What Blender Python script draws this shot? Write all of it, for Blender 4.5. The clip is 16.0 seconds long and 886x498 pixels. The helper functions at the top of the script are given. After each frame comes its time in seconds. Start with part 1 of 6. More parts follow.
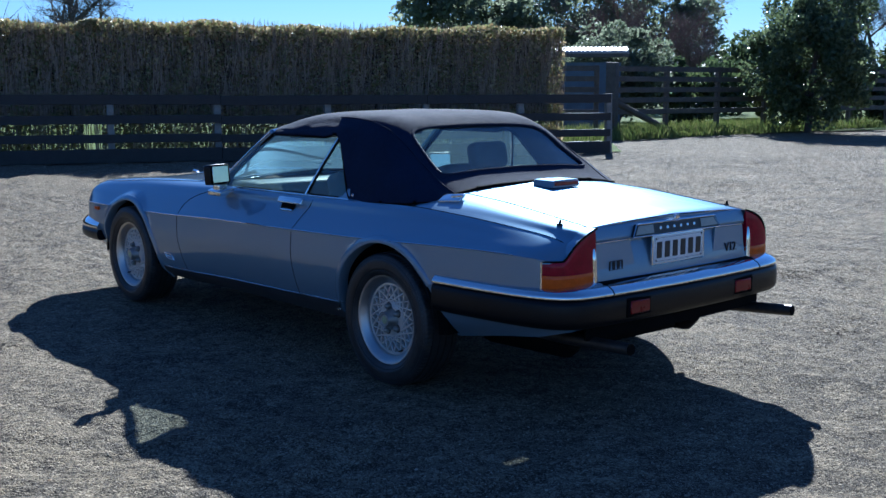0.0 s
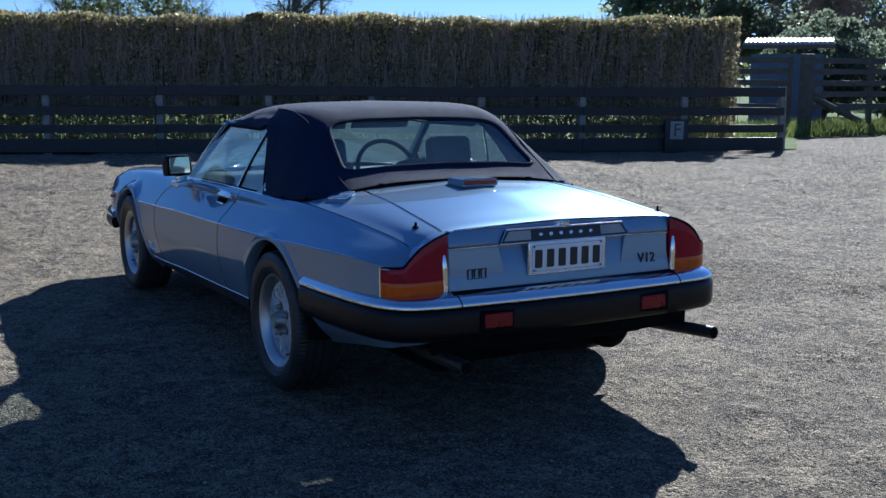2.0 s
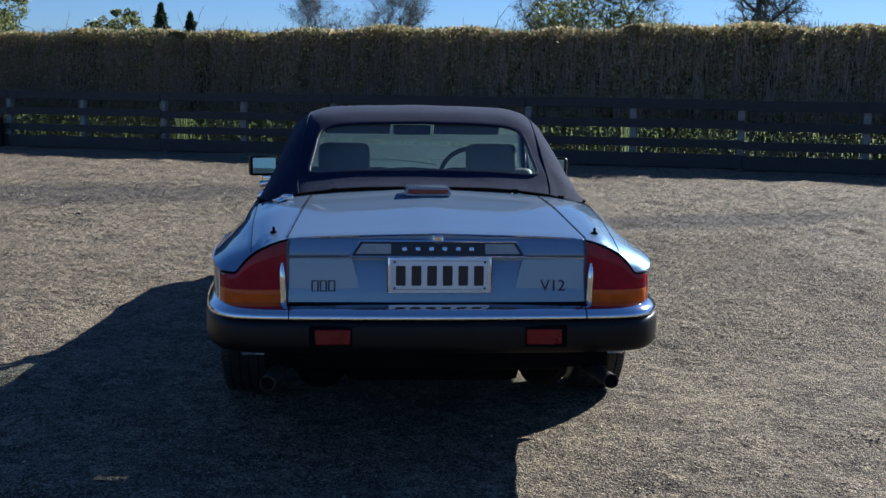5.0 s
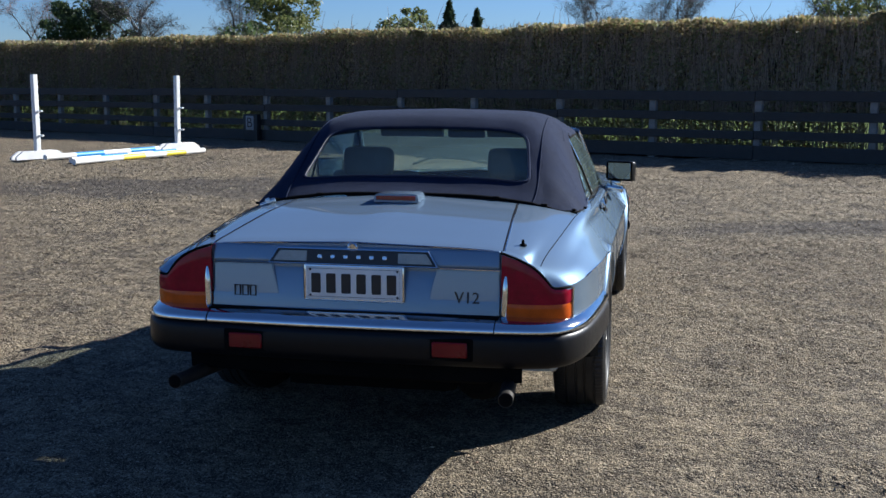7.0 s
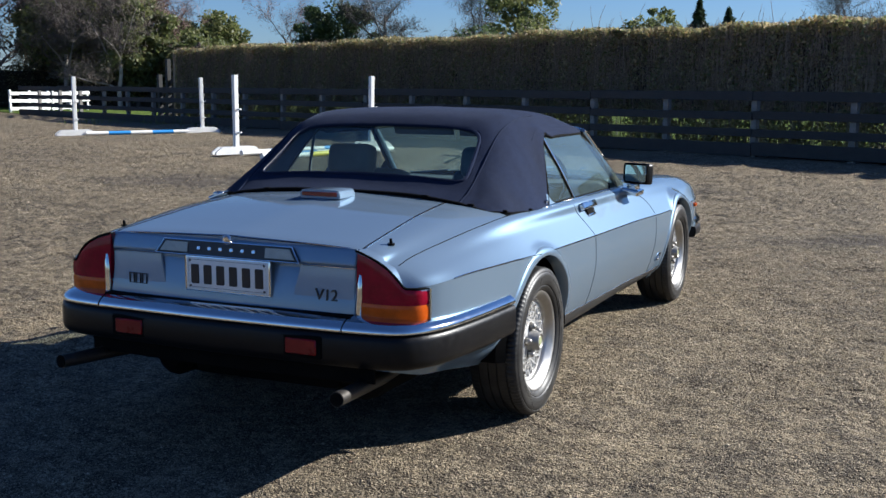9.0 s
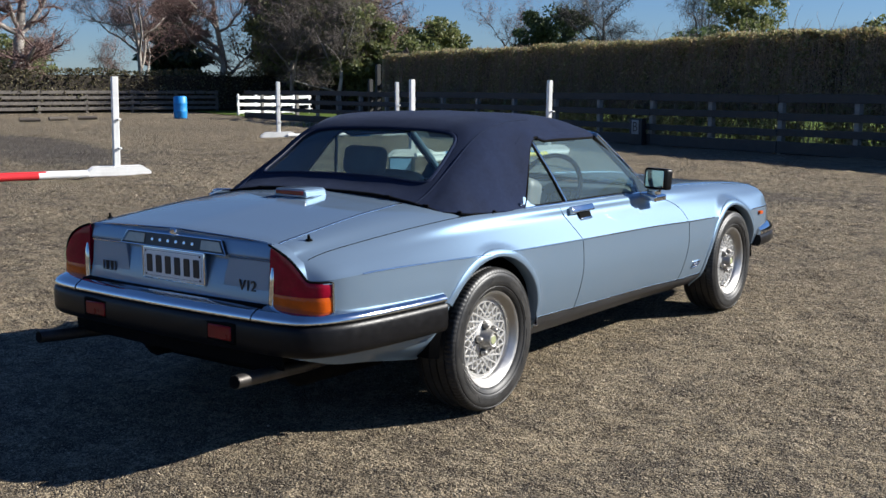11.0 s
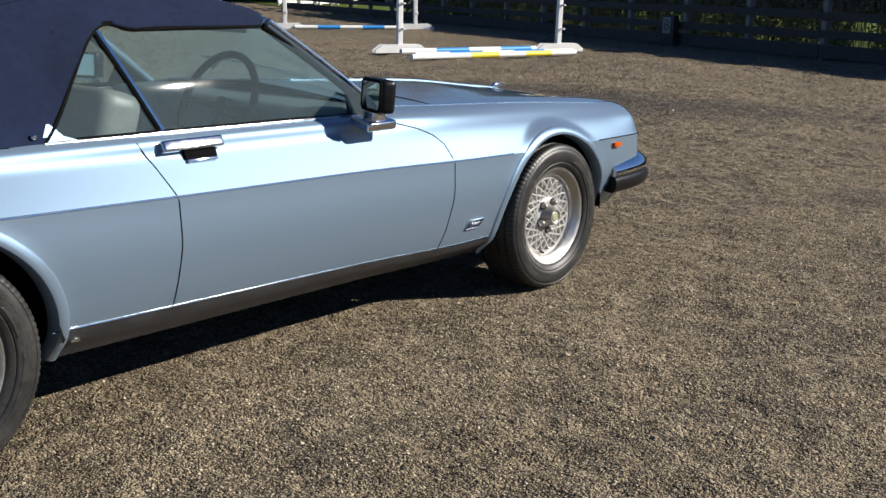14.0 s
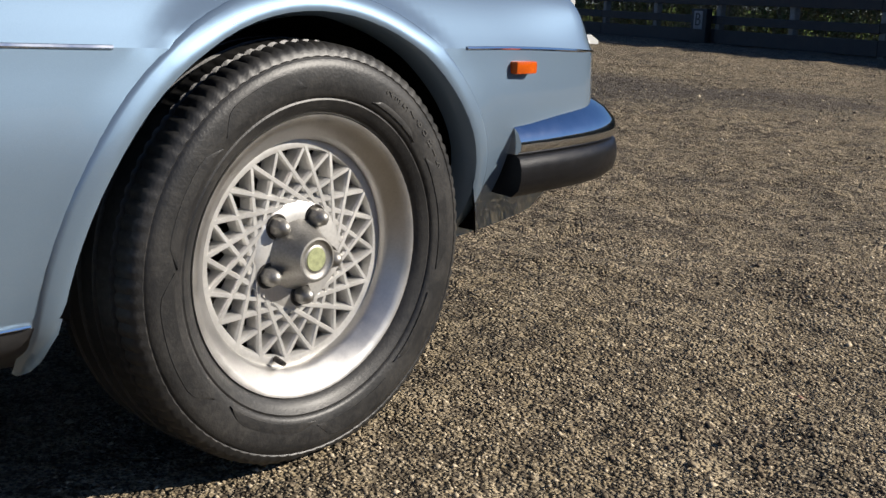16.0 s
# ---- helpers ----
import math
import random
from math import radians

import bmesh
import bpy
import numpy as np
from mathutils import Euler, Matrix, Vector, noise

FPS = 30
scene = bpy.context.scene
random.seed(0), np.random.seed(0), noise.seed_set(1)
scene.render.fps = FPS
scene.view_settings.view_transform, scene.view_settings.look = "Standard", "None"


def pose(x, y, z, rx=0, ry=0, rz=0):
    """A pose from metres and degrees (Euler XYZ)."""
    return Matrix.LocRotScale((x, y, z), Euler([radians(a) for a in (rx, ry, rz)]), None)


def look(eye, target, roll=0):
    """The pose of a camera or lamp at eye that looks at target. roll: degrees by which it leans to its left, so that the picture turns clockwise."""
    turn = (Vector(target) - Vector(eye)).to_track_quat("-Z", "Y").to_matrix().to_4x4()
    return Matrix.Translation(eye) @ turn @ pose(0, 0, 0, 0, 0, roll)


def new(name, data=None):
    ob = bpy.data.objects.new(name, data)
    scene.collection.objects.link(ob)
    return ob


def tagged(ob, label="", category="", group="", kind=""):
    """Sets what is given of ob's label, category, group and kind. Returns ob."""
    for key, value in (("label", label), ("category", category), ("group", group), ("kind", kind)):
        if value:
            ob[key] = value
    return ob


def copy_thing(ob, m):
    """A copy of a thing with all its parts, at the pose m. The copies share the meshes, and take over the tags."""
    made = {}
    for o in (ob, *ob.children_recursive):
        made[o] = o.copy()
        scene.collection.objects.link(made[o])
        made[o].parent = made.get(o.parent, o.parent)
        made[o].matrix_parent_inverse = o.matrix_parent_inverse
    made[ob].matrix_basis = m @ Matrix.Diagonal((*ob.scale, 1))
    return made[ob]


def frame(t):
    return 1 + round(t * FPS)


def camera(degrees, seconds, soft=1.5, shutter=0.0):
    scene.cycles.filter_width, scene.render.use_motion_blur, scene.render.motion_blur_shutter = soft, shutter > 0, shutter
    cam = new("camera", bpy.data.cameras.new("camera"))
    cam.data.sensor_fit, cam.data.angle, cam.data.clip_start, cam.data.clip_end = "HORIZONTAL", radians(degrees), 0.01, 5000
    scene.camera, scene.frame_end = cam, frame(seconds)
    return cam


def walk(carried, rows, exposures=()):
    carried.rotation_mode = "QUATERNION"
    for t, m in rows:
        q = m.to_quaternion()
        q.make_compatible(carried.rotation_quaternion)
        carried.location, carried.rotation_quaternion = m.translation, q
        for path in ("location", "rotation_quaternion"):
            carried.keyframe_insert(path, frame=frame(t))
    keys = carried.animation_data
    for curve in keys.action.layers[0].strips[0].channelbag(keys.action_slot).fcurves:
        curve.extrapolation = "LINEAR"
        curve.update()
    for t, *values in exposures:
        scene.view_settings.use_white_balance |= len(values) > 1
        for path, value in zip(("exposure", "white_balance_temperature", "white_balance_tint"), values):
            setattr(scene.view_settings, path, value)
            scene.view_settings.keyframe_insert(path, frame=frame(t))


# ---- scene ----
cam = camera(44.4, 16.0)
PATH = [
    (0, (-3.831, -3.843, 1.337), (-2.53, -2.352, 1.045), 0.0),
    (0.5, (-3.496, -4.053, 1.339), (-2.27, -2.502, 1.037), -0.0),
    (1, (-3.148, -4.152, 1.324), (-2.001, -2.543, 1.015), -0.0),
    (1.5, (-2.808, -4.276, 1.327), (-1.749, -2.608, 1.016), 0.1),
    (2, (-2.455, -4.42, 1.332), (-1.493, -2.693, 1.026), 0.2),
    (2.5, (-2.097, -4.527, 1.337), (-1.249, -2.74, 1.04), 0.2),
    (3, (-1.727, -4.65, 1.32), (-1.007, -2.806, 1.033), 0.3),
    (3.5, (-1.36, -4.726, 1.302), (-0.781, -2.833, 1.018), 0.3),
    (4, (-0.995, -4.762, 1.304), (-0.561, -2.83, 1.023), 0.6),
    (4.5, (-0.598, -4.807, 1.303), (-0.31, -2.848, 1.021), 0.7),
    (5, (-0.251, -4.739, 1.292), (-0.11, -2.765, 1.007), 0.7),
    (5.2, (-0.123, -4.707, 1.311), (-0.039, -2.73, 1.022), 0.8),
    (7.3, (1.227, -4.569, 1.352), (0.776, -2.644, 1.052), 0.1),
    (7.5, (1.352, -4.518, 1.338), (0.856, -2.604, 1.04), 0.2),
    (8, (1.655, -4.38, 1.337), (1.053, -2.496, 1.041), 0.2),
    (8.5, (1.999, -4.287, 1.341), (1.293, -2.439, 1.045), 0.2),
    (9, (2.273, -4.157, 1.335), (1.46, -2.355, 1.036), 0.2),
    (9.2, (2.381, -4.102, 1.338), (1.524, -2.32, 1.038), 0.1),
    (11.3, (3.467, -3.659, 1.341), (2.259, -2.093, 1.045), 0.1),
    (11.5, (3.563, -3.606, 1.338), (2.334, -2.057, 1.038), 0.1),
    (12, (3.713, -3.449, 1.326), (2.442, -1.939, 1.005), 0.2),
    (12.5, (3.775, -3.073, 1.297), (2.481, -1.59, 0.941), 0.2),
    (13, (3.764, -2.484, 1.275), (2.467, -1.015, 0.876), 0.3),
    (13.5, (3.602, -1.815, 1.265), (2.317, -0.348, 0.823), 0.6),
    (14, (3.373, -1.074, 1.242), (2.114, 0.404, 0.764), 1.1),
    (14.5, (3.111, -0.36, 1.223), (1.868, 1.126, 0.723), 1.3),
    (15, (2.768, 0.387, 1.151), (1.525, 1.869, 0.642), 1.7),
    (15.5, (2.328, 1.091, 0.956), (1.054, 2.554, 0.468), 1.7),
    (16, (1.979, 1.625, 0.666), (0.676, 3.073, 0.213), 2.2),
]
walk(cam, [(t, look(eye, target, roll)) for t, eye, target, roll in PATH],
     exposures=[(0, 1.32, 4640, 7), (3, 1.2, 4960, 9), (5, 1.15, 5150, 9), (9, 1.17, 5390, 9), (12.5, 0.94, 5640, 9), (16, 0.76, 5880, 10)])

# ---- daylight ----
SUN_AZ, SUN_EL = math.atan2(0.745, 0.665), radians(29)      # azimuth measured from +y towards +x
world = bpy.data.worlds.new("sky_world")
scene.world = world
world.use_nodes = True
wn = world.node_tree
sky = wn.nodes.new("ShaderNodeTexSky")
sky.sky_type = 'NISHITA'
sky.sun_disc = False
sky.sun_elevation = SUN_EL
sky.sun_rotation = SUN_AZ
sky.air_density, sky.dust_density, sky.ozone_density = 1.0, 0.08, 2.6
wn.nodes["Background"].inputs["Strength"].default_value = 0.033
tint = wn.nodes.new("ShaderNodeMix")          # clear winter air: the whole sky a little bluer
tint.data_type, tint.blend_type = 'RGBA', 'MULTIPLY'
tint.inputs[0].default_value = 1.0
tint.inputs[7].default_value = (0.81, 0.95, 1.24, 1)
wn.links.new(sky.outputs["Color"], tint.inputs[6])
wn.links.new(tint.outputs[2], wn.nodes["Background"].inputs["Color"])
sun_data = bpy.data.lights.new("sun", 'SUN')
sun_data.energy, sun_data.angle, sun_data.color = 5.0, radians(0.53), (1.0, 0.87, 0.69)
sun = new("sun", sun_data)
sd = Vector((math.sin(SUN_AZ) * math.cos(SUN_EL), math.cos(SUN_AZ) * math.cos(SUN_EL), math.sin(SUN_EL)))
sun.matrix_world = look(sd * 60, (0, 0, 0))

# ---- materials ----


def material(name, colour, rough=0.5, metal=0.0, scale=8.0, vary=0.15, bump=0.0, bump_scale=None, colour2=None, spread=(0.35, 0.65), coat=0.0, detail=6.0, spec=0.5, rough_vary=0.1):
    """A surface whose colour, gloss and relief vary at two scales, in metres."""
    m = bpy.data.materials.new(name)
    m.use_nodes = True
    n, l = m.node_tree.nodes, m.node_tree.links
    b = n["Principled BSDF"]
    co = n.new("ShaderNodeTexCoord")
    t1 = n.new("ShaderNodeTexNoise")
    t1.inputs["Scale"].default_value, t1.inputs["Detail"].default_value = scale, detail
    t2 = n.new("ShaderNodeTexNoise")
    t2.inputs["Scale"].default_value, t2.inputs["Detail"].default_value = scale * 9.3, 3.0
    for t in (t1, t2):
        l.new(co.outputs["Object"], t.inputs["Vector"])
    mixf = n.new("ShaderNodeMath")
    mixf.operation = 'MULTIPLY_ADD'
    mixf.inputs[1].default_value = 0.4
    l.new(t2.outputs["Fac"], mixf.inputs[0])
    half = n.new("ShaderNodeMath")
    half.operation = 'MULTIPLY'
    half.inputs[1].default_value = 0.6
    l.new(t1.outputs["Fac"], half.inputs[0])
    l.new(half.outputs[0], mixf.inputs[2])
    ramp = n.new("ShaderNodeValToRGB")
    c2 = colour2 or tuple(c * (1 + vary) for c in colour)
    c1 = colour if colour2 else tuple(c * (1 - vary) for c in colour)
    ramp.color_ramp.elements[0].position, ramp.color_ramp.elements[1].position = spread
    ramp.color_ramp.elements[0].color, ramp.color_ramp.elements[1].color = (*c1, 1), (*c2, 1)
    l.new(mixf.outputs[0], ramp.inputs["Fac"])
    l.new(ramp.outputs["Color"], b.inputs["Base Color"])
    rr = n.new("ShaderNodeMapRange")
    rr.inputs["To Min"].default_value, rr.inputs["To Max"].default_value = max(0.02, rough - rough_vary), min(1, rough + rough_vary)
    l.new(t1.outputs["Fac"], rr.inputs["Value"])
    l.new(rr.outputs["Result"], b.inputs["Roughness"])
    b.inputs["Metallic"].default_value = metal
    b.inputs["Coat Weight"].default_value = coat
    b.inputs["Coat Roughness"].default_value = 0.04
    b.inputs["Specular IOR Level"].default_value = spec
    if bump:
        t3 = n.new("ShaderNodeTexNoise")
        t3.inputs["Scale"].default_value, t3.inputs["Detail"].default_value = bump_scale or scale * 6, 5.0
        l.new(co.outputs["Object"], t3.inputs["Vector"])
        bp = n.new("ShaderNodeBump")
        bp.inputs["Strength"].default_value, bp.inputs["Distance"].default_value = 1.0, bump
        l.new(t3.outputs["Fac"], bp.inputs["Height"])
        l.new(bp.outputs["Normal"], b.inputs["Normal"])
    return m


def glass(name, tint, rough=0.0, clear=0.8, ior=1.75, haze=0.0):
    """Thin glass: part clear, part mirror by angle."""
    m = bpy.data.materials.new(name)
    m.use_nodes = True
    n, l = m.node_tree.nodes, m.node_tree.links
    n.remove(n["Principled BSDF"])
    tr, gl, mx, fr = n.new("ShaderNodeBsdfTransparent"), n.new("ShaderNodeBsdfGlossy"), n.new("ShaderNodeMixShader"), n.new("ShaderNodeLayerWeight")
    tr.inputs["Color"].default_value = (*(c * clear for c in tint), 1)
    gl.inputs["Roughness"].default_value = 0.02 + rough
    fr.inputs["Blend"].default_value = 0.5
    pw, rg = n.new("ShaderNodeMath"), n.new("ShaderNodeMapRange")
    pw.operation = 'POWER'
    pw.inputs[1].default_value = 4.0
    l.new(fr.outputs["Facing"], pw.inputs[0])
    l.new(pw.outputs[0], rg.inputs["Value"])
    base_gloss = ((ior - 1) / (ior + 1)) ** 2
    rg.inputs["To Min"].default_value, rg.inputs["To Max"].default_value = base_gloss, 0.95
    sm = n.new("ShaderNodeTexNoise")
    sm.inputs["Scale"].default_value, sm.inputs["Detail"].default_value = 5.0, 6.0
    co = n.new("ShaderNodeTexCoord")
    l.new(co.outputs["Object"], sm.inputs["Vector"])
    mr = n.new("ShaderNodeMapRange")
    mr.inputs["From Min"].default_value, mr.inputs["From Max"].default_value = 0.45, 0.8
    mr.inputs["To Min"].default_value, mr.inputs["To Max"].default_value = 0.015 + rough, 0.03 + rough
    l.new(sm.outputs["Fac"], mr.inputs["Value"])
    l.new(mr.outputs["Result"], gl.inputs["Roughness"])
    l.new(rg.outputs["Result"], mx.inputs["Fac"])
    l.new(tr.outputs["BSDF"], mx.inputs[1])
    l.new(gl.outputs["BSDF"], mx.inputs[2])
    if haze:        # scratched, dusty sheet; its pale teal also stands in for reflected sky
        df, m2 = n.new("ShaderNodeBsdfDiffuse"), n.new("ShaderNodeMixShader")
        df.inputs["Color"].default_value = (0.36, 0.47, 0.46, 1)
        tl, dust_sheen = n.new("ShaderNodeBsdfTranslucent"), n.new("ShaderNodeMixShader")
        tl.inputs["Color"].default_value = (0.40, 0.52, 0.51, 1)
        dust_sheen.inputs["Fac"].default_value = 0.5
        l.new(df.outputs["BSDF"], dust_sheen.inputs[1])
        l.new(tl.outputs["BSDF"], dust_sheen.inputs[2])
        hz = n.new("ShaderNodeMapRange")
        hz.inputs["From Min"].default_value, hz.inputs["From Max"].default_value = 0.3, 0.75
        hz.inputs["To Min"].default_value, hz.inputs["To Max"].default_value = haze * 0.95, haze * 1.06
        l.new(sm.outputs["Fac"], hz.inputs["Value"])
        l.new(hz.outputs["Result"], m2.inputs["Fac"])
        l.new(mx.outputs["Shader"], m2.inputs[1])
        l.new(dust_sheen.outputs["Shader"], m2.inputs[2])
        l.new(m2.outputs["Shader"], n["Material Output"].inputs["Surface"])
    else:
        l.new(mx.outputs["Shader"], n["Material Output"].inputs["Surface"])
    return m


def ground_material():
    m = bpy.data.materials.new("arena_ground")
    m.use_nodes = True
    n, l = m.node_tree.nodes, m.node_tree.links
    b = n["Principled BSDF"]
    co = n.new("ShaderNodeTexCoord")

    def tex(scale, detail=0.0, rough=0.55, kind="ShaderNodeTexNoise"):
        t = n.new(kind)
        t.inputs["Scale"].default_value = scale
        if kind == "ShaderNodeTexNoise":
            t.inputs["Detail"].default_value, t.inputs["Roughness"].default_value = detail, rough
        l.new(co.outputs["Object"], t.inputs["Vector"])
        return t

    def mixc(a, bb, fac):
        mx = n.new("ShaderNodeMix")
        mx.data_type = 'RGBA'
        for sock, v in ((mx.inputs["A"], a), (mx.inputs["B"], bb), (mx.inputs["Factor"], fac)):
            if isinstance(v, bpy.types.NodeSocket):
                l.new(v, sock)
            else:
                sock.default_value = v
        return [o for o in mx.outputs if o.type == 'RGBA'][0]

    def remap(sock, lo, hi, a=0.0, z=1.0):
        r = n.new("ShaderNodeMapRange")
        r.inputs["From Min"].default_value, r.inputs["From Max"].default_value = lo, hi
        r.inputs["To Min"].default_value, r.inputs["To Max"].default_value = a, z
        l.new(sock, r.inputs["Value"])
        return r.outputs["Result"]

    def add(a, k, bsock=None):
        q = n.new("ShaderNodeMath")
        q.operation = 'MULTIPLY_ADD'
        q.inputs[1].default_value = k
        l.new(a, q.inputs[0])
        if bsock is None:
            q.inputs[2].default_value = 0.0
        else:
            l.new(bsock, q.inputs[2])
        return q.outputs[0]
    patch, mid, mid2, fine = tex(0.45, 6), tex(1.7, 6, 0.65), tex(4.6, 5, 0.6), tex(28, 5, 0.7)
    lump, wide = tex(12.0, 3, 0.6), tex(0.17, 5, 0.6)
    g1, g2, g3 = (tex(k, kind="ShaderNodeTexVoronoi") for k in (80, 150, 280))
    base = mixc((0.215, 0.168, 0.100, 1), (0.385, 0.310, 0.192, 1), remap(patch.outputs["Fac"], 0.38, 0.62))
    base = mixc(base, (0.105, 0.084, 0.058, 1), remap(wide.outputs["Fac"], 0.49, 0.60, 0, 0.75))
    base = mixc(base, (0.062, 0.053, 0.044, 1), remap(mid.outputs["Fac"], 0.52, 0.58, 0, 0.85))
    # shade put into the colour: bump hollows painted dark, its rises pale
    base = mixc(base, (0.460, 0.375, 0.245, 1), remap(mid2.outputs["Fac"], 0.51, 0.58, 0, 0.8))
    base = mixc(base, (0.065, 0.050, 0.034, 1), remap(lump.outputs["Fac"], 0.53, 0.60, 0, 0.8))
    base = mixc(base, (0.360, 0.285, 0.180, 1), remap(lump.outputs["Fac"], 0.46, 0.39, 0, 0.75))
    base = mixc(base, (0.060, 0.047, 0.032, 1), remap(fine.outputs["Fac"], 0.50, 0.66, 0, 0.85))
    for v, lightness, lo in ((g1, (0.44, 0.37, 0.26, 1), 0.80), (g2, (0.48, 0.40, 0.28, 1), 0.74), (g3, (0.40, 0.33, 0.22, 1), 0.72)):
        c = n.new("ShaderNodeSeparateColor")
        l.new(v.outputs["Color"], c.inputs["Color"])
        base = mixc(base, lightness, remap(c.outputs["Red"], lo, 1.0, 0, 0.85))
        base = mixc(base, (0.040, 0.031, 0.022, 1), remap(c.outputs["Green"], 0.62, 0.95, 0, 0.85))
    # damp dark drifts that lie across the far half
    for cx, cy, ax, ay, turn in ((-4.6, 8.9, 4.0, 1.25, 12), (-19.0, 10.8, 7.5, 1.4, -24), (3.2, 6.4, 2.2, 0.5, 20)):
        mp = n.new("ShaderNodeMapping")
        mp.vector_type = 'TEXTURE'
        mp.inputs["Location"].default_value = (cx, cy, 0)
        mp.inputs["Rotation"].default_value = (0, 0, radians(turn))
        mp.inputs["Scale"].default_value = (ax, ay, 1)
        ln = n.new("ShaderNodeVectorMath")
        ln.operation = 'LENGTH'
        l.new(co.outputs["Object"], mp.inputs["Vector"])
        l.new(mp.outputs["Vector"], ln.inputs[0])
        d = add(mid.outputs["Fac"], 1.6, ln.outputs["Value"])
        base = mixc(base, (0.066, 0.059, 0.053, 1), remap(d, 2.05, 1.55, 0, 0.72))
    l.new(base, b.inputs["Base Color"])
    b.inputs["Roughness"].default_value = 0.92
    b.inputs["Specular IOR Level"].default_value = 0.2
    h = add(fine.outputs["Fac"], 1.3)
    h = add(g1.outputs["Distance"], -0.9, h)
    h = add(g2.outputs["Distance"], -0.9, h)
    # same noises as the painted hollows and rises
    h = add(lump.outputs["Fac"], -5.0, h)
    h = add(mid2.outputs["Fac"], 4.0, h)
    bp = n.new("ShaderNodeBump")
    bp.inputs["Strength"].default_value, bp.inputs["Distance"].default_value = 1.0, 0.014
    l.new(h, bp.inputs["Height"])
    l.new(bp.outputs["Normal"], b.inputs["Normal"])
    return m


def leaf_material(name, c1, c2, c3, trans=0.35, rough=0.5):
    """Leaves or twigs: colour by each island, part translucent."""
    m = bpy.data.materials.new(name)
    m.use_nodes = True
    n, l = m.node_tree.nodes, m.node_tree.links
    b = n["Principled BSDF"]
    g = n.new("ShaderNodeNewGeometry")
    ramp = n.new("ShaderNodeValToRGB")
    e = ramp.color_ramp.elements
    e[0].color, e[1].color = (*c1, 1), (*c3, 1)
    e.new(0.5).color = (*c2, 1)
    l.new(g.outputs["Random Per Island"], ramp.inputs["Fac"])
    l.new(ramp.outputs["Color"], b.inputs["Base Color"])
    b.inputs["Roughness"].default_value = rough
    if trans:
        tl, mx = n.new("ShaderNodeBsdfTranslucent"), n.new("ShaderNodeMixShader")
        l.new(ramp.outputs["Color"], tl.inputs["Color"])
        mx.inputs["Fac"].default_value = trans
        l.new(b.outputs["BSDF"], mx.inputs[1])
        l.new(tl.outputs["BSDF"], mx.inputs[2])
        l.new(mx.outputs["Shader"], n["Material Output"].inputs["Surface"])
    return m


def paint_material():
    """Pale blue metallic car paint: fine flake over a pigment coat, under clear lacquer."""
    m = bpy.data.materials.new("blue_metallic_paint")
    m.use_nodes = True
    n, l = m.node_tree.nodes, m.node_tree.links
    n.remove(n["Principled BSDF"])
    co, fl = n.new("ShaderNodeTexCoord"), n.new("ShaderNodeTexNoise")
    fl.inputs["Scale"].default_value, fl.inputs["Detail"].default_value = 900, 3.0
    dust_sheen = n.new("ShaderNodeTexNoise")
    dust_sheen.inputs["Scale"].default_value, dust_sheen.inputs["Detail"].default_value = 3.5, 6.0
    for t in (fl, dust_sheen):
        l.new(co.outputs["Object"], t.inputs["Vector"])
    ramp = n.new("ShaderNodeValToRGB")
    ramp.color_ramp.elements[0].position, ramp.color_ramp.elements[1].position = 0.35, 0.65
    ramp.color_ramp.elements[0].color, ramp.color_ramp.elements[1].color = (0.295, 0.44, 0.625, 1), (0.36, 0.53, 0.745, 1)
    l.new(fl.outputs["Fac"], ramp.inputs["Fac"])
    flake, pigment, body = n.new("ShaderNodeBsdfGlossy"), n.new("ShaderNodeBsdfDiffuse"), n.new("ShaderNodeMixShader")
    flake.distribution = 'BECKMANN'
    flake.inputs["Roughness"].default_value = 0.46
    l.new(ramp.outputs["Color"], flake.inputs["Color"])
    pigment.inputs["Color"].default_value = (0.142, 0.192, 0.254, 1)
    body.inputs["Fac"].default_value = 0.21
    l.new(pigment.outputs["BSDF"], body.inputs[1])
    l.new(flake.outputs["BSDF"], body.inputs[2])
    lacquer, fr, out = n.new("ShaderNodeBsdfGlossy"), n.new("ShaderNodeFresnel"), n.new("ShaderNodeMixShader")
    rr = n.new("ShaderNodeMapRange")
    rr.inputs["From Min"].default_value, rr.inputs["From Max"].default_value = 0.4, 0.7
    rr.inputs["To Min"].default_value, rr.inputs["To Max"].default_value = 0.03, 0.09
    l.new(dust_sheen.outputs["Fac"], rr.inputs["Value"])
    l.new(rr.outputs["Result"], lacquer.inputs["Roughness"])
    fr.inputs["IOR"].default_value = 1.75
    l.new(fr.outputs["Fac"], out.inputs["Fac"])
    l.new(body.outputs["Shader"], out.inputs[1])
    l.new(lacquer.outputs["BSDF"], out.inputs[2])
    l.new(out.outputs["Shader"], n["Material Output"].inputs["Surface"])
    return m


PAINT = paint_material()
CHROME = material("chrome", (0.72, 0.72, 0.72), rough=0.10, metal=1.0, scale=30, vary=0.04, rough_vary=0.05)
RUBBER = material("black_rubber", (0.005, 0.005, 0.006), rough=0.36, spec=0.22, scale=40, vary=0.25, bump=0.0004, bump_scale=300)
TYRE = material("tyre_rubber", (0.014, 0.014, 0.0145), rough=0.46, spec=0.42, scale=14, vary=0.35, bump=0.0004, bump_scale=260, colour2=(0.050, 0.047, 0.043), spread=(0.42, 0.80))
BLACK = material("dark_underbody", (0.004, 0.004, 0.004), rough=0.95, spec=0.08, scale=10, vary=0.4)
CANVAS = material("navy_canvas", (0.0100, 0.0155, 0.038), rough=0.95, scale=5, vary=0.2, bump=0.0006, bump_scale=900, spec=0.12)
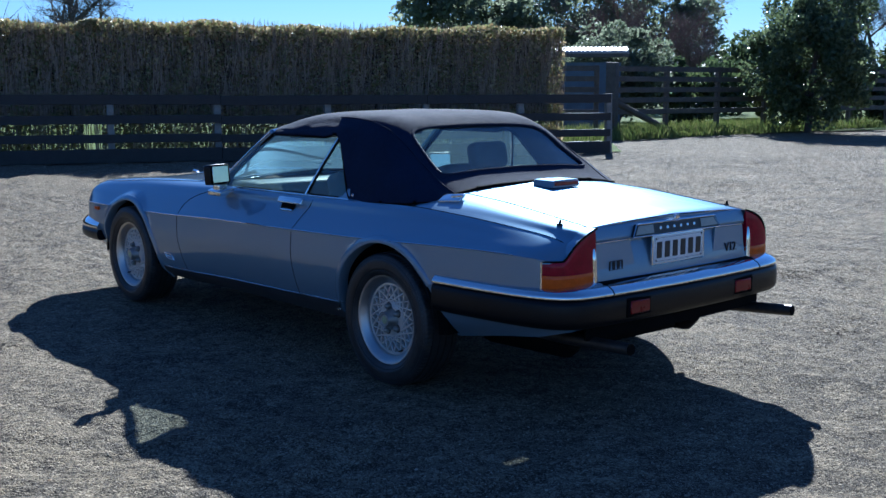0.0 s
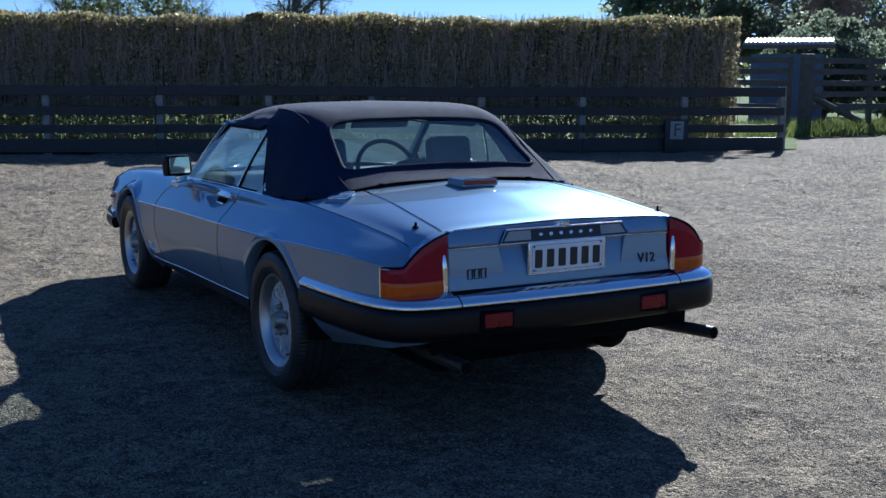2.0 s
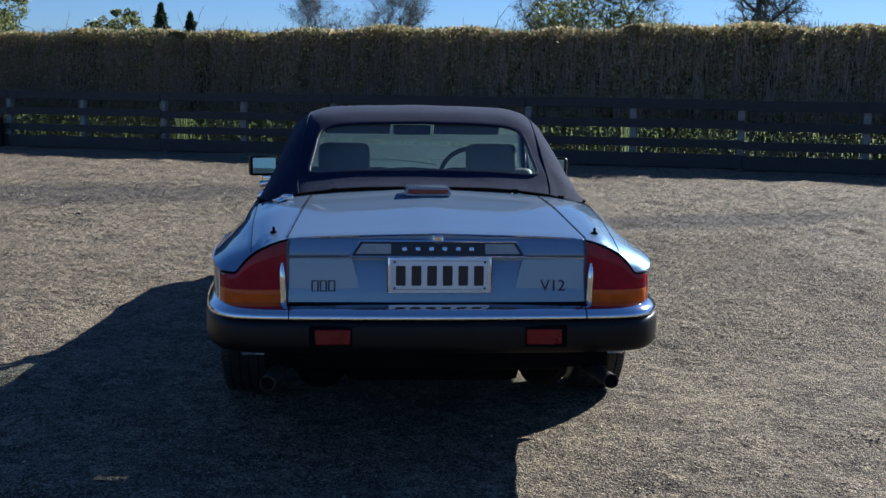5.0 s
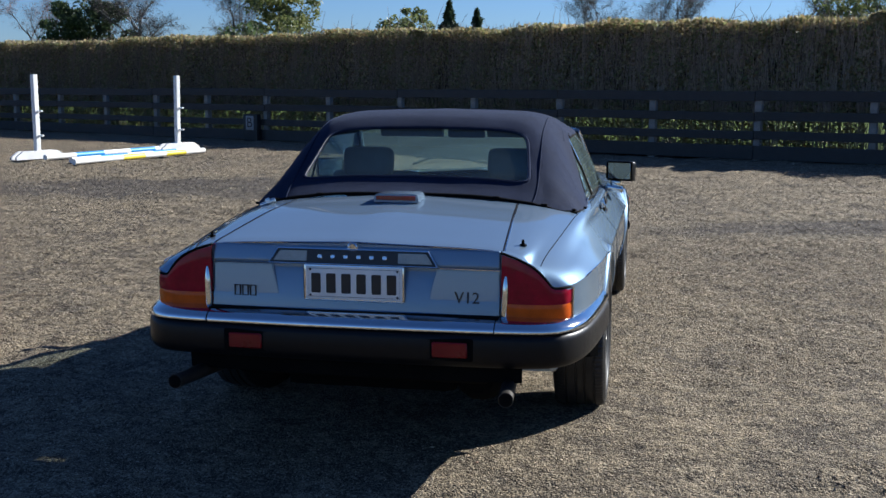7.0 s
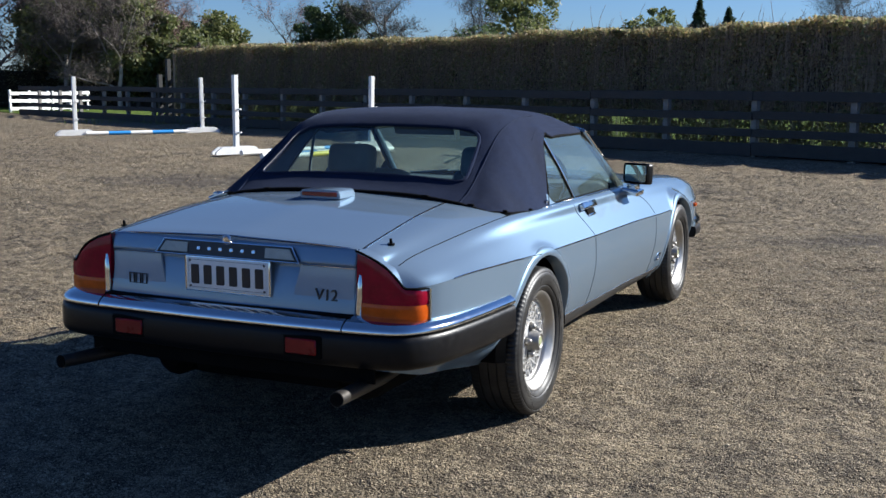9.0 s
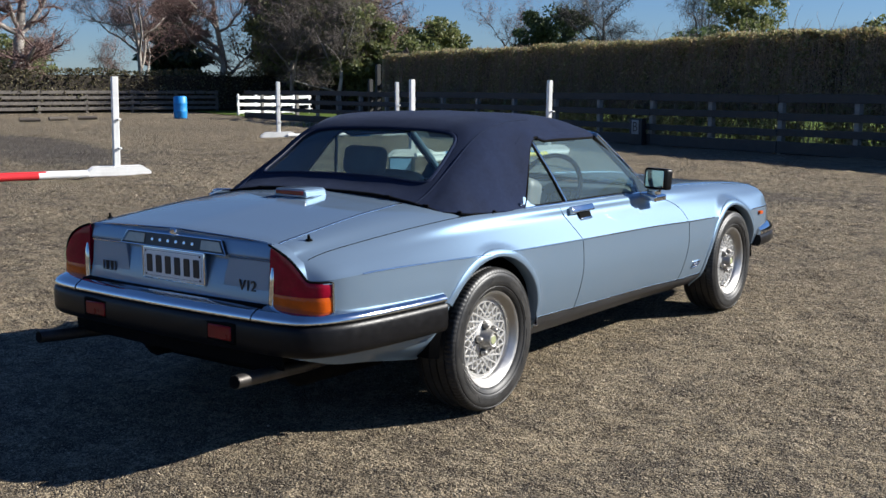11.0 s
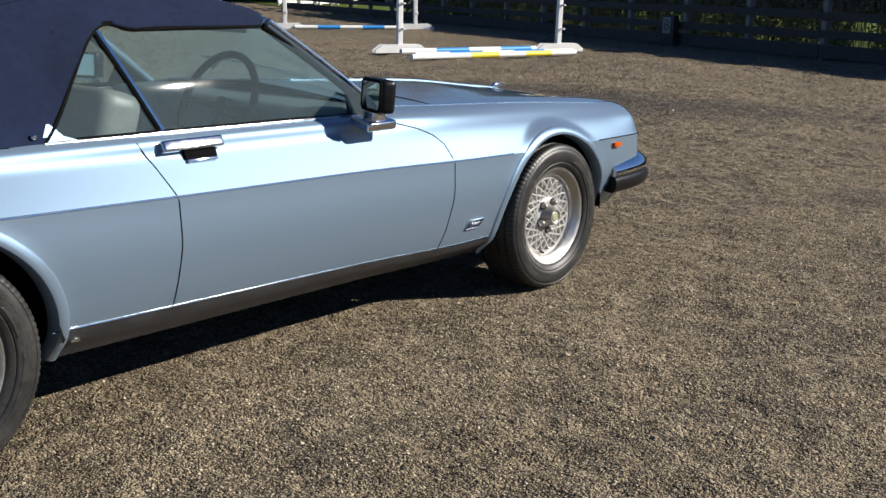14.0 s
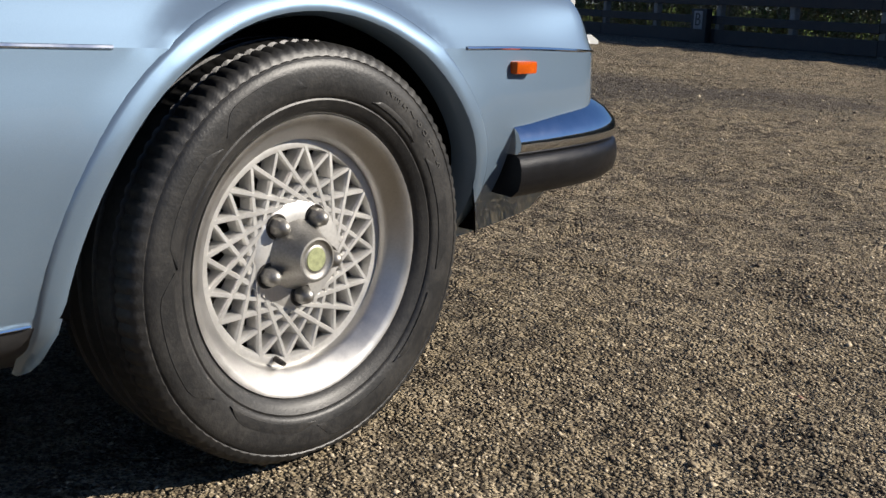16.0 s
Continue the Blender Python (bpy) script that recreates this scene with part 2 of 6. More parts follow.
CANVAS.node_tree.nodes["Principled BSDF"].inputs["Sheen Weight"].default_value = 0.06
CANVAS.node_tree.nodes["Principled BSDF"].inputs["Sheen Roughness"].default_value = 0.35
CANVAS.node_tree.nodes["Principled BSDF"].inputs["Sheen Tint"].default_value = (0.55, 0.66, 0.95, 1)
PIPING = material("grey_piping", (0.10, 0.10, 0.11), rough=0.6, scale=20)
GLASS = glass("tinted_glass", (0.78, 0.90, 0.88), clear=0.92, ior=1.7, haze=0.15)
REAR_GLASS = glass("rear_window_glass", (0.72, 0.84, 0.80), clear=0.96, ior=1.7, haze=0.09)
RED_LENS = material("red_lens", (0.16, 0.006, 0.010), rough=0.12, scale=25, vary=0.25, coat=1.0)
RED_BRIGHT = material("bright_red_lens", (0.17, 0.004, 0.008), rough=0.3, scale=25, vary=0.2, coat=0.3, spec=0.2)
AMBER_LENS = material("amber_lens", (0.48, 0.082, 0.004), rough=0.14, scale=25, vary=0.15, coat=0.3, spec=0.1)
ALLOY = material("silver_alloy", (0.54, 0.53, 0.51), rough=0.42, metal=0.55, scale=25, vary=0.12)
ALLOY_LIP = material("polished_alloy_lip", (0.47, 0.46, 0.445), rough=0.43, metal=1.0, scale=30, vary=0.08)
DARK_METAL = material("dark_metal", (0.07, 0.065, 0.06), rough=0.45, metal=0.8, scale=25, vary=0.3)
SEAT = material("grey_leather", (0.13, 0.14, 0.138), rough=0.5, scale=14, vary=0.2, bump=0.0006)
MIRROR = material("mirror_silver", (0.8, 0.82, 0.84), rough=0.03, metal=1.0, scale=10, vary=0.02, rough_vary=0.01)
LAMP_GLASS = material("lamp_glass", (0.30, 0.31, 0.32), rough=0.08, metal=0.5, scale=20, coat=1.0)
PLATE_WHITE = material("plate_white", (0.78, 0.78, 0.76), rough=0.4, scale=12, vary=0.05)
PLATE_BLACK = material("plate_black", (0.015, 0.015, 0.018), rough=0.4, scale=12)
SIGN_GREY = material("grey_satin_strip", (0.32, 0.31, 0.28), rough=0.4, scale=30, metal=0.6)
FENCE_WOOD = material("creosoted_timber", (0.009, 0.009, 0.010), rough=0.6, scale=6, vary=0.4, bump=0.002, bump_scale=40, colour2=(0.026, 0.025, 0.024))
# far paler than the rails: sun on the post edges put into the colour
POST_LIT = material("fence_post_timber", (0.16, 0.15, 0.135), rough=0.8, scale=6, vary=0.4, bump=0.003, bump_scale=40, colour2=(0.28, 0.265, 0.24))
POST_WOOD = material("weathered_timber", (0.10, 0.085, 0.07), rough=0.85, scale=5, vary=0.3, bump=0.003, bump_scale=40)
WHITE_PAINT = material("white_paint", (0.74, 0.74, 0.72), rough=0.5, scale=6, vary=0.08)
BLUE_PAINT = material("blue_paint", (0.03, 0.24, 0.62), rough=0.5, scale=6, vary=0.12)
YELLOW_PAINT = material("yellow_paint", (0.72, 0.60, 0.03), rough=0.5, scale=6, vary=0.1)
RED_PAINT = material("red_paint", (0.62, 0.025, 0.03), rough=0.5, scale=6, vary=0.12)
BARK = material("bark", (0.09, 0.075, 0.06), rough=0.9, scale=4, vary=0.4, bump=0.01, bump_scale=20)
PALE_BARK = material("pale_bark", (0.40, 0.37, 0.33), rough=0.85, scale=3, vary=0.4, bump=0.01, bump_scale=14, colour2=(0.16, 0.14, 0.12))
GROUND = ground_material()


# ---- mesh helpers ----
def part(name, bm, mat, parent=None, label="", smooth=True):
    """Links a bmesh as one mesh object, under a thing where one is given."""
    me = bpy.data.meshes.new(name)
    bm.to_mesh(me)
    bm.free()
    me.materials.append(mat)
    if smooth:
        me.shade_smooth()
        me.set_sharp_from_angle(angle=radians(42))
    ob = new(name, me)
    if parent:
        ob.parent = parent
    if label:
        ob["label"] = label
    return ob


def mesh_part(name, verts, faces, mat, parent=None, label="", smooth=True):
    me = bpy.data.meshes.new(name)
    me.from_pydata([tuple(v) for v in verts], [], faces)
    me.update()
    me.materials.append(mat)
    if smooth:
        me.shade_smooth()
    ob = new(name, me)
    if parent:
        ob.parent = parent
    if label:
        ob["label"] = label
    return ob


def thing(name, label, category, m=None, group="", kind=""):
    ob = new(name)
    ob.empty_display_size = 0.2
    if m is not None:
        ob.matrix_world = m
    return tagged(ob, label, category, group, kind)


def add_box(bm, size, m=None, bevel=0.0, seg=1):
    geo = bmesh.ops.create_cube(bm, size=1.0, matrix=(m or Matrix()) @ Matrix.Diagonal((*size, 1)))
    if bevel:
        vs = set(geo["verts"])
        bmesh.ops.bevel(bm, geom=[e for e in bm.edges if e.verts[0] in vs and e.verts[1] in vs], offset=bevel, segments=seg, affect='EDGES', profile=0.6)


def box_bm(size, m=None, bevel=0.0, seg=1):
    bm = bmesh.new()
    add_box(bm, size, m, bevel, seg)
    return bm


def add_tube(bm, pts, radius, sides=8, closed=False, cap=True):
    """A round tube along pts; radius may be a list."""
    pts = [Vector(p) for p in pts]
    n = len(pts)
    rad = radius if isinstance(radius, (list, tuple)) else [radius] * n
    rings = []
    up = None
    for i, p in enumerate(pts):
        a = pts[(i - 1) % n] if closed or i > 0 else p
        b = pts[(i + 1) % n] if closed or i < n - 1 else p
        d = (b - a).normalized()
        if up is None:
            up = d.orthogonal().normalized()
        up = (up - d * up.dot(d)).normalized()
        side = d.cross(up)
        rings.append([bm.verts.new(p + rad[i] * (math.cos(2 * math.pi * k / sides) * up + math.sin(2 * math.pi * k / sides) * side)) for k in range(sides)])
    for i in range(n if closed else n - 1):
        r0, r1 = rings[i], rings[(i + 1) % n]
        for k in range(sides):
            bm.faces.new((r0[k], r0[(k + 1) % sides], r1[(k + 1) % sides], r1[k]))
    if cap and not closed:
        bm.faces.new(rings[0][::-1])
        bm.faces.new(rings[-1])


def tube_bm(pts, radius, sides=8, closed=False):
    bm = bmesh.new()
    add_tube(bm, pts, radius, sides, closed)
    return bm


def lathe_bm(profile, seg=48, axis='X', closed=False):
    """Turns a profile of (along the axle, radius) about the x axis."""
    bm = bmesh.new()
    rings = []
    for k in range(seg):
        a = 2 * math.pi * k / seg
        rings.append([bm.verts.new((h, r * math.cos(a), r * math.sin(a))) for h, r in profile])
    m = len(profile)
    for k in range(seg):
        a, b = rings[k], rings[(k + 1) % seg]
        for i in range(m if closed else m - 1):
            j = (i + 1) % m
            bm.faces.new((a[i], a[j], b[j], b[i]))
    bmesh.ops.remove_doubles(bm, verts=bm.verts, dist=1e-5)
    return bm


def pchip(xs, ys, x):
    """Smooth, monotone interpolation of a few known values."""
    xs, ys, x = np.asarray(xs, float), np.asarray(ys, float), np.asarray(x, float)
    h, d = np.diff(xs), np.diff(ys) / np.diff(xs)
    m = np.zeros_like(xs)
    m[0], m[-1] = d[0], d[-1]
    for i in range(1, len(xs) - 1):
        if d[i - 1] * d[i] > 0:
            w1, w2 = 2 * h[i] + h[i - 1], h[i] + 2 * h[i - 1]
            m[i] = (w1 + w2) / (w1 / d[i - 1] + w2 / d[i])
    k = np.clip(np.searchsorted(xs, x) - 1, 0, len(xs) - 2)
    t = np.clip((x - xs[k]) / h[k], 0, 1)
    return (ys[k] * (1 + 2 * t) * (1 - t) ** 2 + h[k] * m[k] * t * (1 - t) ** 2 + ys[k + 1] * t * t * (3 - 2 * t) + h[k] * m[k + 1] * t * t * (t - 1))


def catmull(P, t):
    """A point on the smooth curve through the rows of P, at t in 0..len-1."""
    n = len(P)
    k = min(int(t), n - 2)
    f = t - k
    p1, p2 = P[k], P[k + 1]
    p0 = P[k - 1] if k > 0 else 2 * p1 - p2
    p3 = P[k + 2] if k + 2 < n else 2 * p2 - p1
    return 0.5 * (2 * p1 + (p2 - p0) * f + (2 * p0 - 5 * p1 + 4 * p2 - p3) * f * f + (3 * p1 - p0 - 3 * p2 + p3) * f ** 3)


def sweep_bm(path, section, closed_section=True, cap=True, up=(0, 0, 1)):
    """Sweeps a section of (out, height) along a path; out is to the path's right."""
    bm = bmesh.new()
    path = [Vector(p) for p in path]
    up = Vector(up)
    rings = []
    for i, p in enumerate(path):
        d = (path[min(i + 1, len(path) - 1)] - path[max(i - 1, 0)]).normalized()
        out = d.cross(up).normalized()
        rings.append([bm.verts.new(p + out * a + up * h) for a, h in section])
    m = len(section)
    for i in range(len(rings) - 1):
        for k in range(m if closed_section else m - 1):
            j = (k + 1) % m
            bm.faces.new((rings[i][k], rings[i][j], rings[i + 1][j], rings[i + 1][k]))
    if cap and closed_section:
        bm.faces.new(rings[0])
        bm.faces.new(rings[-1][::-1])
    bmesh.ops.recalc_face_normals(bm, faces=bm.faces)
    return bm

# ---- the car: rear axle at y = 0, nose towards +y, wheelbase 2.591 ----
CAR = thing("convertible_car", "pale blue metallic convertible car with raised navy canvas hood, parked", "car")
AXLES = (-0.012, 2.622)
ARCH = ((-0.010, 0.278, 0.376), (2.614, 0.270, 0.376))          # y, z, radius

CY = [-0.97, -0.93, -0.85, -0.70, -0.40, 0.0, 0.7, 1.5, 2.1, 2.6, 3.0, 3.3, 3.39, 3.445, 3.480]
CTRL = {   # outline of the half section at each station: x, z from sill to centre line
    "sill_x": [0.64, 0.67, 0.70, 0.715, 0.72, 0.73, 0.735, 0.735, 0.735, 0.73, 0.72, 0.70, 0.66, 0.62, 0.58],
    "sill_z": [0.37, 0.36, 0.34, 0.32, 0.27, 0.225, 0.215, 0.210, 0.20, 0.20, 0.24, 0.27, 0.30, 0.32, 0.34],
    "edge_x": [0.66, 0.712, 0.752, 0.778, 0.8, 0.808, 0.808, 0.808, 0.808, 0.808, 0.80, 0.775, 0.725, 0.67, 0.6],
    "edge_z": [0.44, 0.43, 0.42, 0.40, 0.36, 0.325, 0.305, 0.288, 0.268, 0.28, 0.33, 0.36, 0.38, 0.395, 0.41],
    "belly_x": [0.672, 0.745, 0.784, 0.812, 0.84, 0.853, 0.853, 0.853, 0.853, 0.853, 0.845, 0.803, 0.76, 0.695, 0.62],
    "belly_z": [0.56, 0.55, 0.54, 0.53, 0.52, 0.50, 0.475, 0.46, 0.445, 0.44, 0.45, 0.46, 0.455, 0.45, 0.45],
    "coach_x": [0.7, 0.757, 0.791, 0.817, 0.842, 0.854, 0.854, 0.853, 0.852, 0.853, 0.845, 0.802, 0.758, 0.693, 0.615],
    "coach_z": [0.664, 0.669, 0.676, 0.682, 0.676, 0.66, 0.64, 0.622, 0.600, 0.59, 0.588, 0.578, 0.573, 0.57, 0.567],
    "shoulder_x": [0.672, 0.712, 0.738, 0.752, 0.763, 0.774, 0.778, 0.777, 0.773, 0.770, 0.764, 0.757, 0.715, 0.66, 0.585],
    "shoulder_z": [0.692, 0.702, 0.713, 0.724, 0.742, 0.748, 0.741, 0.729, 0.715, 0.698, 0.684, 0.668, 0.64, 0.618, 0.595],
    "crown_x": [0.62, 0.632, 0.645, 0.66, 0.683, 0.715, 0.735, 0.73, 0.69, 0.67, 0.655, 0.645, 0.632, 0.59, 0.53],
    "crown_z": [0.732, 0.742, 0.756, 0.772, 0.798, 0.812, 0.803, 0.793, 0.778, 0.766, 0.746, 0.716, 0.682, 0.648, 0.615],
    "flat_x": [0.52, 0.52, 0.515, 0.51, 0.50, 0.49, 0.48, 0.47, 0.45, 0.43, 0.41, 0.40, 0.39, 0.38, 0.36],
    "flat_z": [0.778, 0.787, 0.797, 0.815, 0.846, 0.864, 0.85, 0.832, 0.802, 0.780, 0.746, 0.712, 0.686, 0.655, 0.622],
    "mid_z": [0.797, 0.806, 0.816, 0.836, 0.870, 0.893, 0.88, 0.862, 0.832, 0.805, 0.76, 0.722, 0.694, 0.664, 0.63],
}
LOWER, UPPER = 24, 36


def section(y):
    """Half outline at y as two smooth curves that meet in the crease at the coach line."""
    c = {k: float(pchip(CY, v, y)) for k, v in CTRL.items()}
    low = np.array([(c[k + "_x"], c[k + "_z"]) for k in ("sill", "edge", "belly", "coach")])
    high = np.array([(c[k + "_x"], c[k + "_z"]) for k in ("coach", "shoulder", "crown", "flat")] + [(0.0, c["mid_z"])])
    pts = [catmull(low, 3 * i / LOWER) for i in range(LOWER)] + [catmull(high, 4 * i / UPPER) for i in range(UPPER + 1)]
    out = np.array(pts)
    # raised lips round the wheel arches
    for ay, az, ar in ARCH:
        d = np.hypot(y - ay, out[:, 1] - az)
        f = np.clip((ar + (0.054 if ay > 1 else 0.046) - d) / 0.040, 0, 1)
        f = f * f * (3 - 2 * f) * np.clip((0.735 - out[:, 1]) / 0.05, 0, 1) * (out[:, 0] > 0.6)
        out[:, 0] += f * (0.004 + 0.6 * np.maximum(0, c["coach_x"] - out[:, 0]) * (out[:, 1] > c["coach_z"]))
    return out


YS = np.concatenate([np.linspace(-0.97, -0.85, 9)[:-1], np.linspace(-0.85, 3.34, 238), np.linspace(3.34, 3.480, 14)[1:]])
GRID = np.array([section(y) for y in YS])        # column, row, (x, z)


def side(y, z, out=0.0, sgn=1):
    """A point on the car's flank at y and height z, moved outwards."""
    s = section(y)
    k = int(np.argmax(s[:, 1] > z)) if (s[:, 1] > z).any() else len(s) - 1
    k = max(1, k)
    a, b = s[k - 1], s[k]
    f = (z - a[1]) / (b[1] - a[1]) if b[1] != a[1] else 0
    x = a[0] + (b[0] - a[0]) * min(max(f, 0), 1)
    tx, tz = b - a
    ln = math.hypot(tx, tz) or 1
    return Vector((sgn * (x + out * tz / ln), y, z - out * tx / ln))


def top(y, x, up=0.0):
    """A point on the upper shell at y and half-width x."""
    s = section(y)[LOWER:]
    return Vector((x, y, float(np.interp(-abs(x), -s[:, 0], s[:, 1])) + up))


def door_rear(z):
    return float(np.interp(z, [0.30, 0.50, 0.63, 0.72, 0.81], [0.724, 0.735, 0.730, 0.697, 0.648]))


def door_front(z):
    return float(np.interp(z, [0.27, 0.34, 0.48, 0.60, 0.665, 0.70, 0.728, 0.750, 0.766, 0.80], [1.900, 1.920, 1.942, 1.944, 1.928, 1.890, 1.825, 1.74, 1.66, 1.52]))


def seam_x(y):
    return float(np.interp(y, [-0.97, -0.10], [0.528, 0.470]))


def bonnet_x(y):
    return float(np.interp(y, [1.75, 2.03, 2.8, 3.1, 3.36], [0.640, 0.652, 0.690, 0.695, 0.670]))


def region(y, z, x, row):
    """Which panel a face of the shell belongs to; '' is open."""
    for ay, az, ar in ARCH:
        if abs(x) > 0.5 and math.hypot(y - ay, z - az) < ar and z < 0.68:
            return ""
    r = "right" if x > 0 else "left"
    if row < 8 and 0.30 < y < 2.28:
        return "sill_" + r
    if row >= LOWER + 18 and -0.08 < y < 1.70:
        return ""
    if abs(x) < seam_x(y) and y < -0.05 and row > LOWER + 10:
        return "boot_lid"
    if abs(x) < bonnet_x(y) and y > 2.03 and row > LOWER + 10:
        return "bonnet"
    if row >= LOWER + 18 and y >= 1.70:
        return "scuttle"
    if door_rear(z) < y < door_front(z):
        return "door_" + r
    return ("rear_wing_" if y < 1.2 else "front_wing_") + r


def car_shell():
    nc, nr = GRID.shape[:2]
    V, idx = [], {}
    for i in range(nc):
        for j in range(2 * nr - 1):
            k = j if j < nr else 2 * nr - 2 - j
            x, z = GRID[i, k]
            V.append((x if j < nr else -x, YS[i], z))
    w = 2 * nr - 1
    V = np.array(V)
    faces, regs = [], []
    for i in range(nc - 1):
        for j in range(w - 1):
            f = (i * w + j, (i + 1) * w + j, (i + 1) * w + j + 1, i * w + j + 1)
            c = V[list(f)].mean(axis=0)
            k = j if j < nr - 1 else 2 * nr - 3 - j
            faces.append(f)
            regs.append(region(c[1], c[2], c[0], k))
    # bring the cut edges onto the arches' circles
    keep, gone = set(), set()
    for f, g in zip(faces, regs):
        (keep if g else gone).update(f)
    for v in keep & gone:
        for ay, az, ar in ARCH:
            dy, dz = V[v][1] - ay, V[v][2] - az
            d = math.hypot(dy, dz)
            if abs(V[v][0]) > 0.5 and abs(d - ar) < 0.03:
                V[v][1], V[v][2] = ay + dy * ar / d, az + dz * ar / d
    # normals of the unbroken shell, so that panels shade as one
    fa = np.array(faces)
    nrm = np.zeros_like(V)
    fn = np.cross(V[fa[:, 2]] - V[fa[:, 0]], V[fa[:, 3]] - V[fa[:, 1]])
    for k in range(4):
        np.add.at(nrm, fa[:, k], fn)
    ln = np.linalg.norm(nrm, axis=1, keepdims=True)
    nrm /= np.where(ln == 0, 1, ln)
    panels = {}
    for f, g in zip(faces, regs):
        if g:
            panels.setdefault(g, []).append(f)
    crease = None
    for g, fs in panels.items():
        used = sorted({v for f in fs for v in f})
        at = {v: n for n, v in enumerate(used)}
        name = g.replace("_right", "").replace("_left", "")
        mat = SILL if name == "sill" else PAINT
        ob = mesh_part(name, V[used], [[at[v] for v in f] for f in fs], mat, CAR, "dark satin sill panel" if name == "sill" else "")
        # keep the crease at the coach line sharp: face-corner normals from each side of it
        loops = []
        for f in fs:
            rows = [(v % w) for v in f]
            rows = [r if r < nr else 2 * nr - 2 - r for r in rows]
            lowside = max(rows) <= LOWER
            for v, r in zip(f, rows):
                if r == LOWER:
                    col = v // w
                    a = V[v] - V[v + (-1 if v % w < nr else 1)] if lowside else V[v + (1 if v % w < nr else -1)] - V[v]
                    t = V[min(col + 1, nc - 1) * w + v % w] - V[max(col - 1, 0) * w + v % w]
                    n = np.cross(t, a) * (1 if v % w < nr else -1)
                    if n[0] * V[v][0] < 0:
                        n = -n
                    loops.append(n / np.linalg.norm(n))
                else:
                    loops.append(nrm[v])
        sgn = 1 if nrm[w * (nc // 2) + 20][0] > 0 else -1
        fixed = []
        n = 0
        for f in fs:
            for v in f:
                q = loops[n]
                n += 1
                fixed.append(tuple(q))
        ob.data.normals_split_custom_set(fixed)


SILL = material("sill_dark", (0.035, 0.035, 0.038), rough=0.5, scale=9, vary=0.3, spec=0.4)
# winding: make the shell's faces look outwards
car_shell()


def gap(pts, r=0.0028):
    part("panel_gap", tube_bm(pts, r, 6), BLACK, CAR)


for s in (1, -1):
    zs = np.linspace(0.30, 0.805, 26)
    gap([side(door_rear(z), z, -0.001, s) for z in zs])
    zs = np.concatenate([np.linspace(0.275, 0.64, 18), np.linspace(0.65, 0.790, 20)])
    gap([side(door_front(z), z, -0.001, s) for z in zs])
    # coach line with a bright edge, sill trim
    for a, b in ((-0.80, -0.26), (-0.26, 2.30), (2.92, 3.36)):
        n = max(4, int((b - a) / 0.06))
        ys = np.linspace(a, b, n + 1)
        part("coach_line", tube_bm([side(y, float(pchip(CY, CTRL["coach_z"], y)), 0.0008, s) for y in ys], 0.0029, 6), CHROME, CAR)
    part("sill_trim", tube_bm([side(y, float(pchip(CY, CTRL["edge_z"], y)) + 0.004, 0.001, s) for y in np.linspace(0.34, 2.205, 34)], 0.0024, 6), CHROME, CAR, "bright sill trim strip")
    # pinstripe along the top of the wing
    gap([top(y, s * x, 0.0006) for y, x in zip(np.linspace(-0.93, 0.30, 26), np.interp(np.linspace(-0.93, 0.30, 26), [-0.93, -0.5, 0.30], [0.655, 0.69, 0.735]))], 0.0016)
    # boot lid side seams
    gap([top(y, s * seam_x(y), -0.0010) for y in np.linspace(-0.968, -0.14, 24)], 0.0030)
    part("lid_seam_trim", tube_bm([top(y, s * (seam_x(y) + 0.006), 0.0004) for y in np.linspace(-0.960, -0.16, 24)], 0.0019, 6), CHROME, CAR)
    # bonnet seams
    gap([top(y, s * bonnet_x(y), -0.0014) for y in np.linspace(2.03, 3.36, 30)], 0.0020)
gap([top(2.03, x, -0.0006) for x in np.linspace(-0.652, 0.652, 24)], 0.0038)
gap([top(-0.965, x, -0.0010) for x in np.linspace(-0.528, 0.528, 20)], 0.0028)

# arch lips with their return flanges, and dark liners
for s in (1, -1):
    for ay, az, ar in ARCH:
        a0, a1 = (-0.10, math.pi + 0.10) if ay > 1 else (0.05, math.pi - 0.42)
        a0 = -0.16 if ay < 1 else -0.02
        a1 = math.pi + (0.20 if ay > 1 else -0.60)
        ang = np.linspace(a0, a1, 44)
        bm = bmesh.new()
        rows = []
        for a in ang:
            y, z = ay + ar * math.cos(a), az + ar * math.sin(a)
            p = side(y, z, 0.0, s)
            x0 = abs(p.x)
            band = [side(ay + (ar + d) * math.cos(a), az + (ar + d) * math.sin(a), o, s) for d, o in ((0.030, -0.002), (0.026, 0.0030), (0.021, 0.0045), (0.008, 0.0055))]
            prof = [(x0 + 0.006, 0.001), (x0 + 0.004, -0.005), (x0 - 0.012, -0.012), (x0 - 0.045, -0.012)]
            rows.append([bm.verts.new(p) for p in band] + [bm.verts.new((s * x, ay + (ar + d) * math.cos(a), az + (ar + d) * math.sin(a))) for x, d in prof])
        for i in range(len(rows) - 1):
            for k in range(7):
                bm.faces.new((rows[i][k], rows[i][k + 1], rows[i + 1][k + 1], rows[i + 1][k]))
        bmesh.ops.recalc_face_normals(bm, faces=bm.faces)
        part("arch_lip", bm, PAINT, CAR)
        bm = bmesh.new()
        rows = []
        for a in np.linspace(0.02, math.pi - 0.02, 30):
            rows.append([bm.verts.new((s * x, ay + r * math.cos(a), az + r * math.sin(a))) for x, r in ((0.83, ar - 0.008), (0.80, ar + 0.02), (0.50, ar + 0.02), (0.50, 0.02))])
        for i in range(len(rows) - 1):
            for k in range(3):
                bm.faces.new((rows[i][k], rows[i][k + 1], rows[i + 1][k + 1], rows[i + 1][k]))
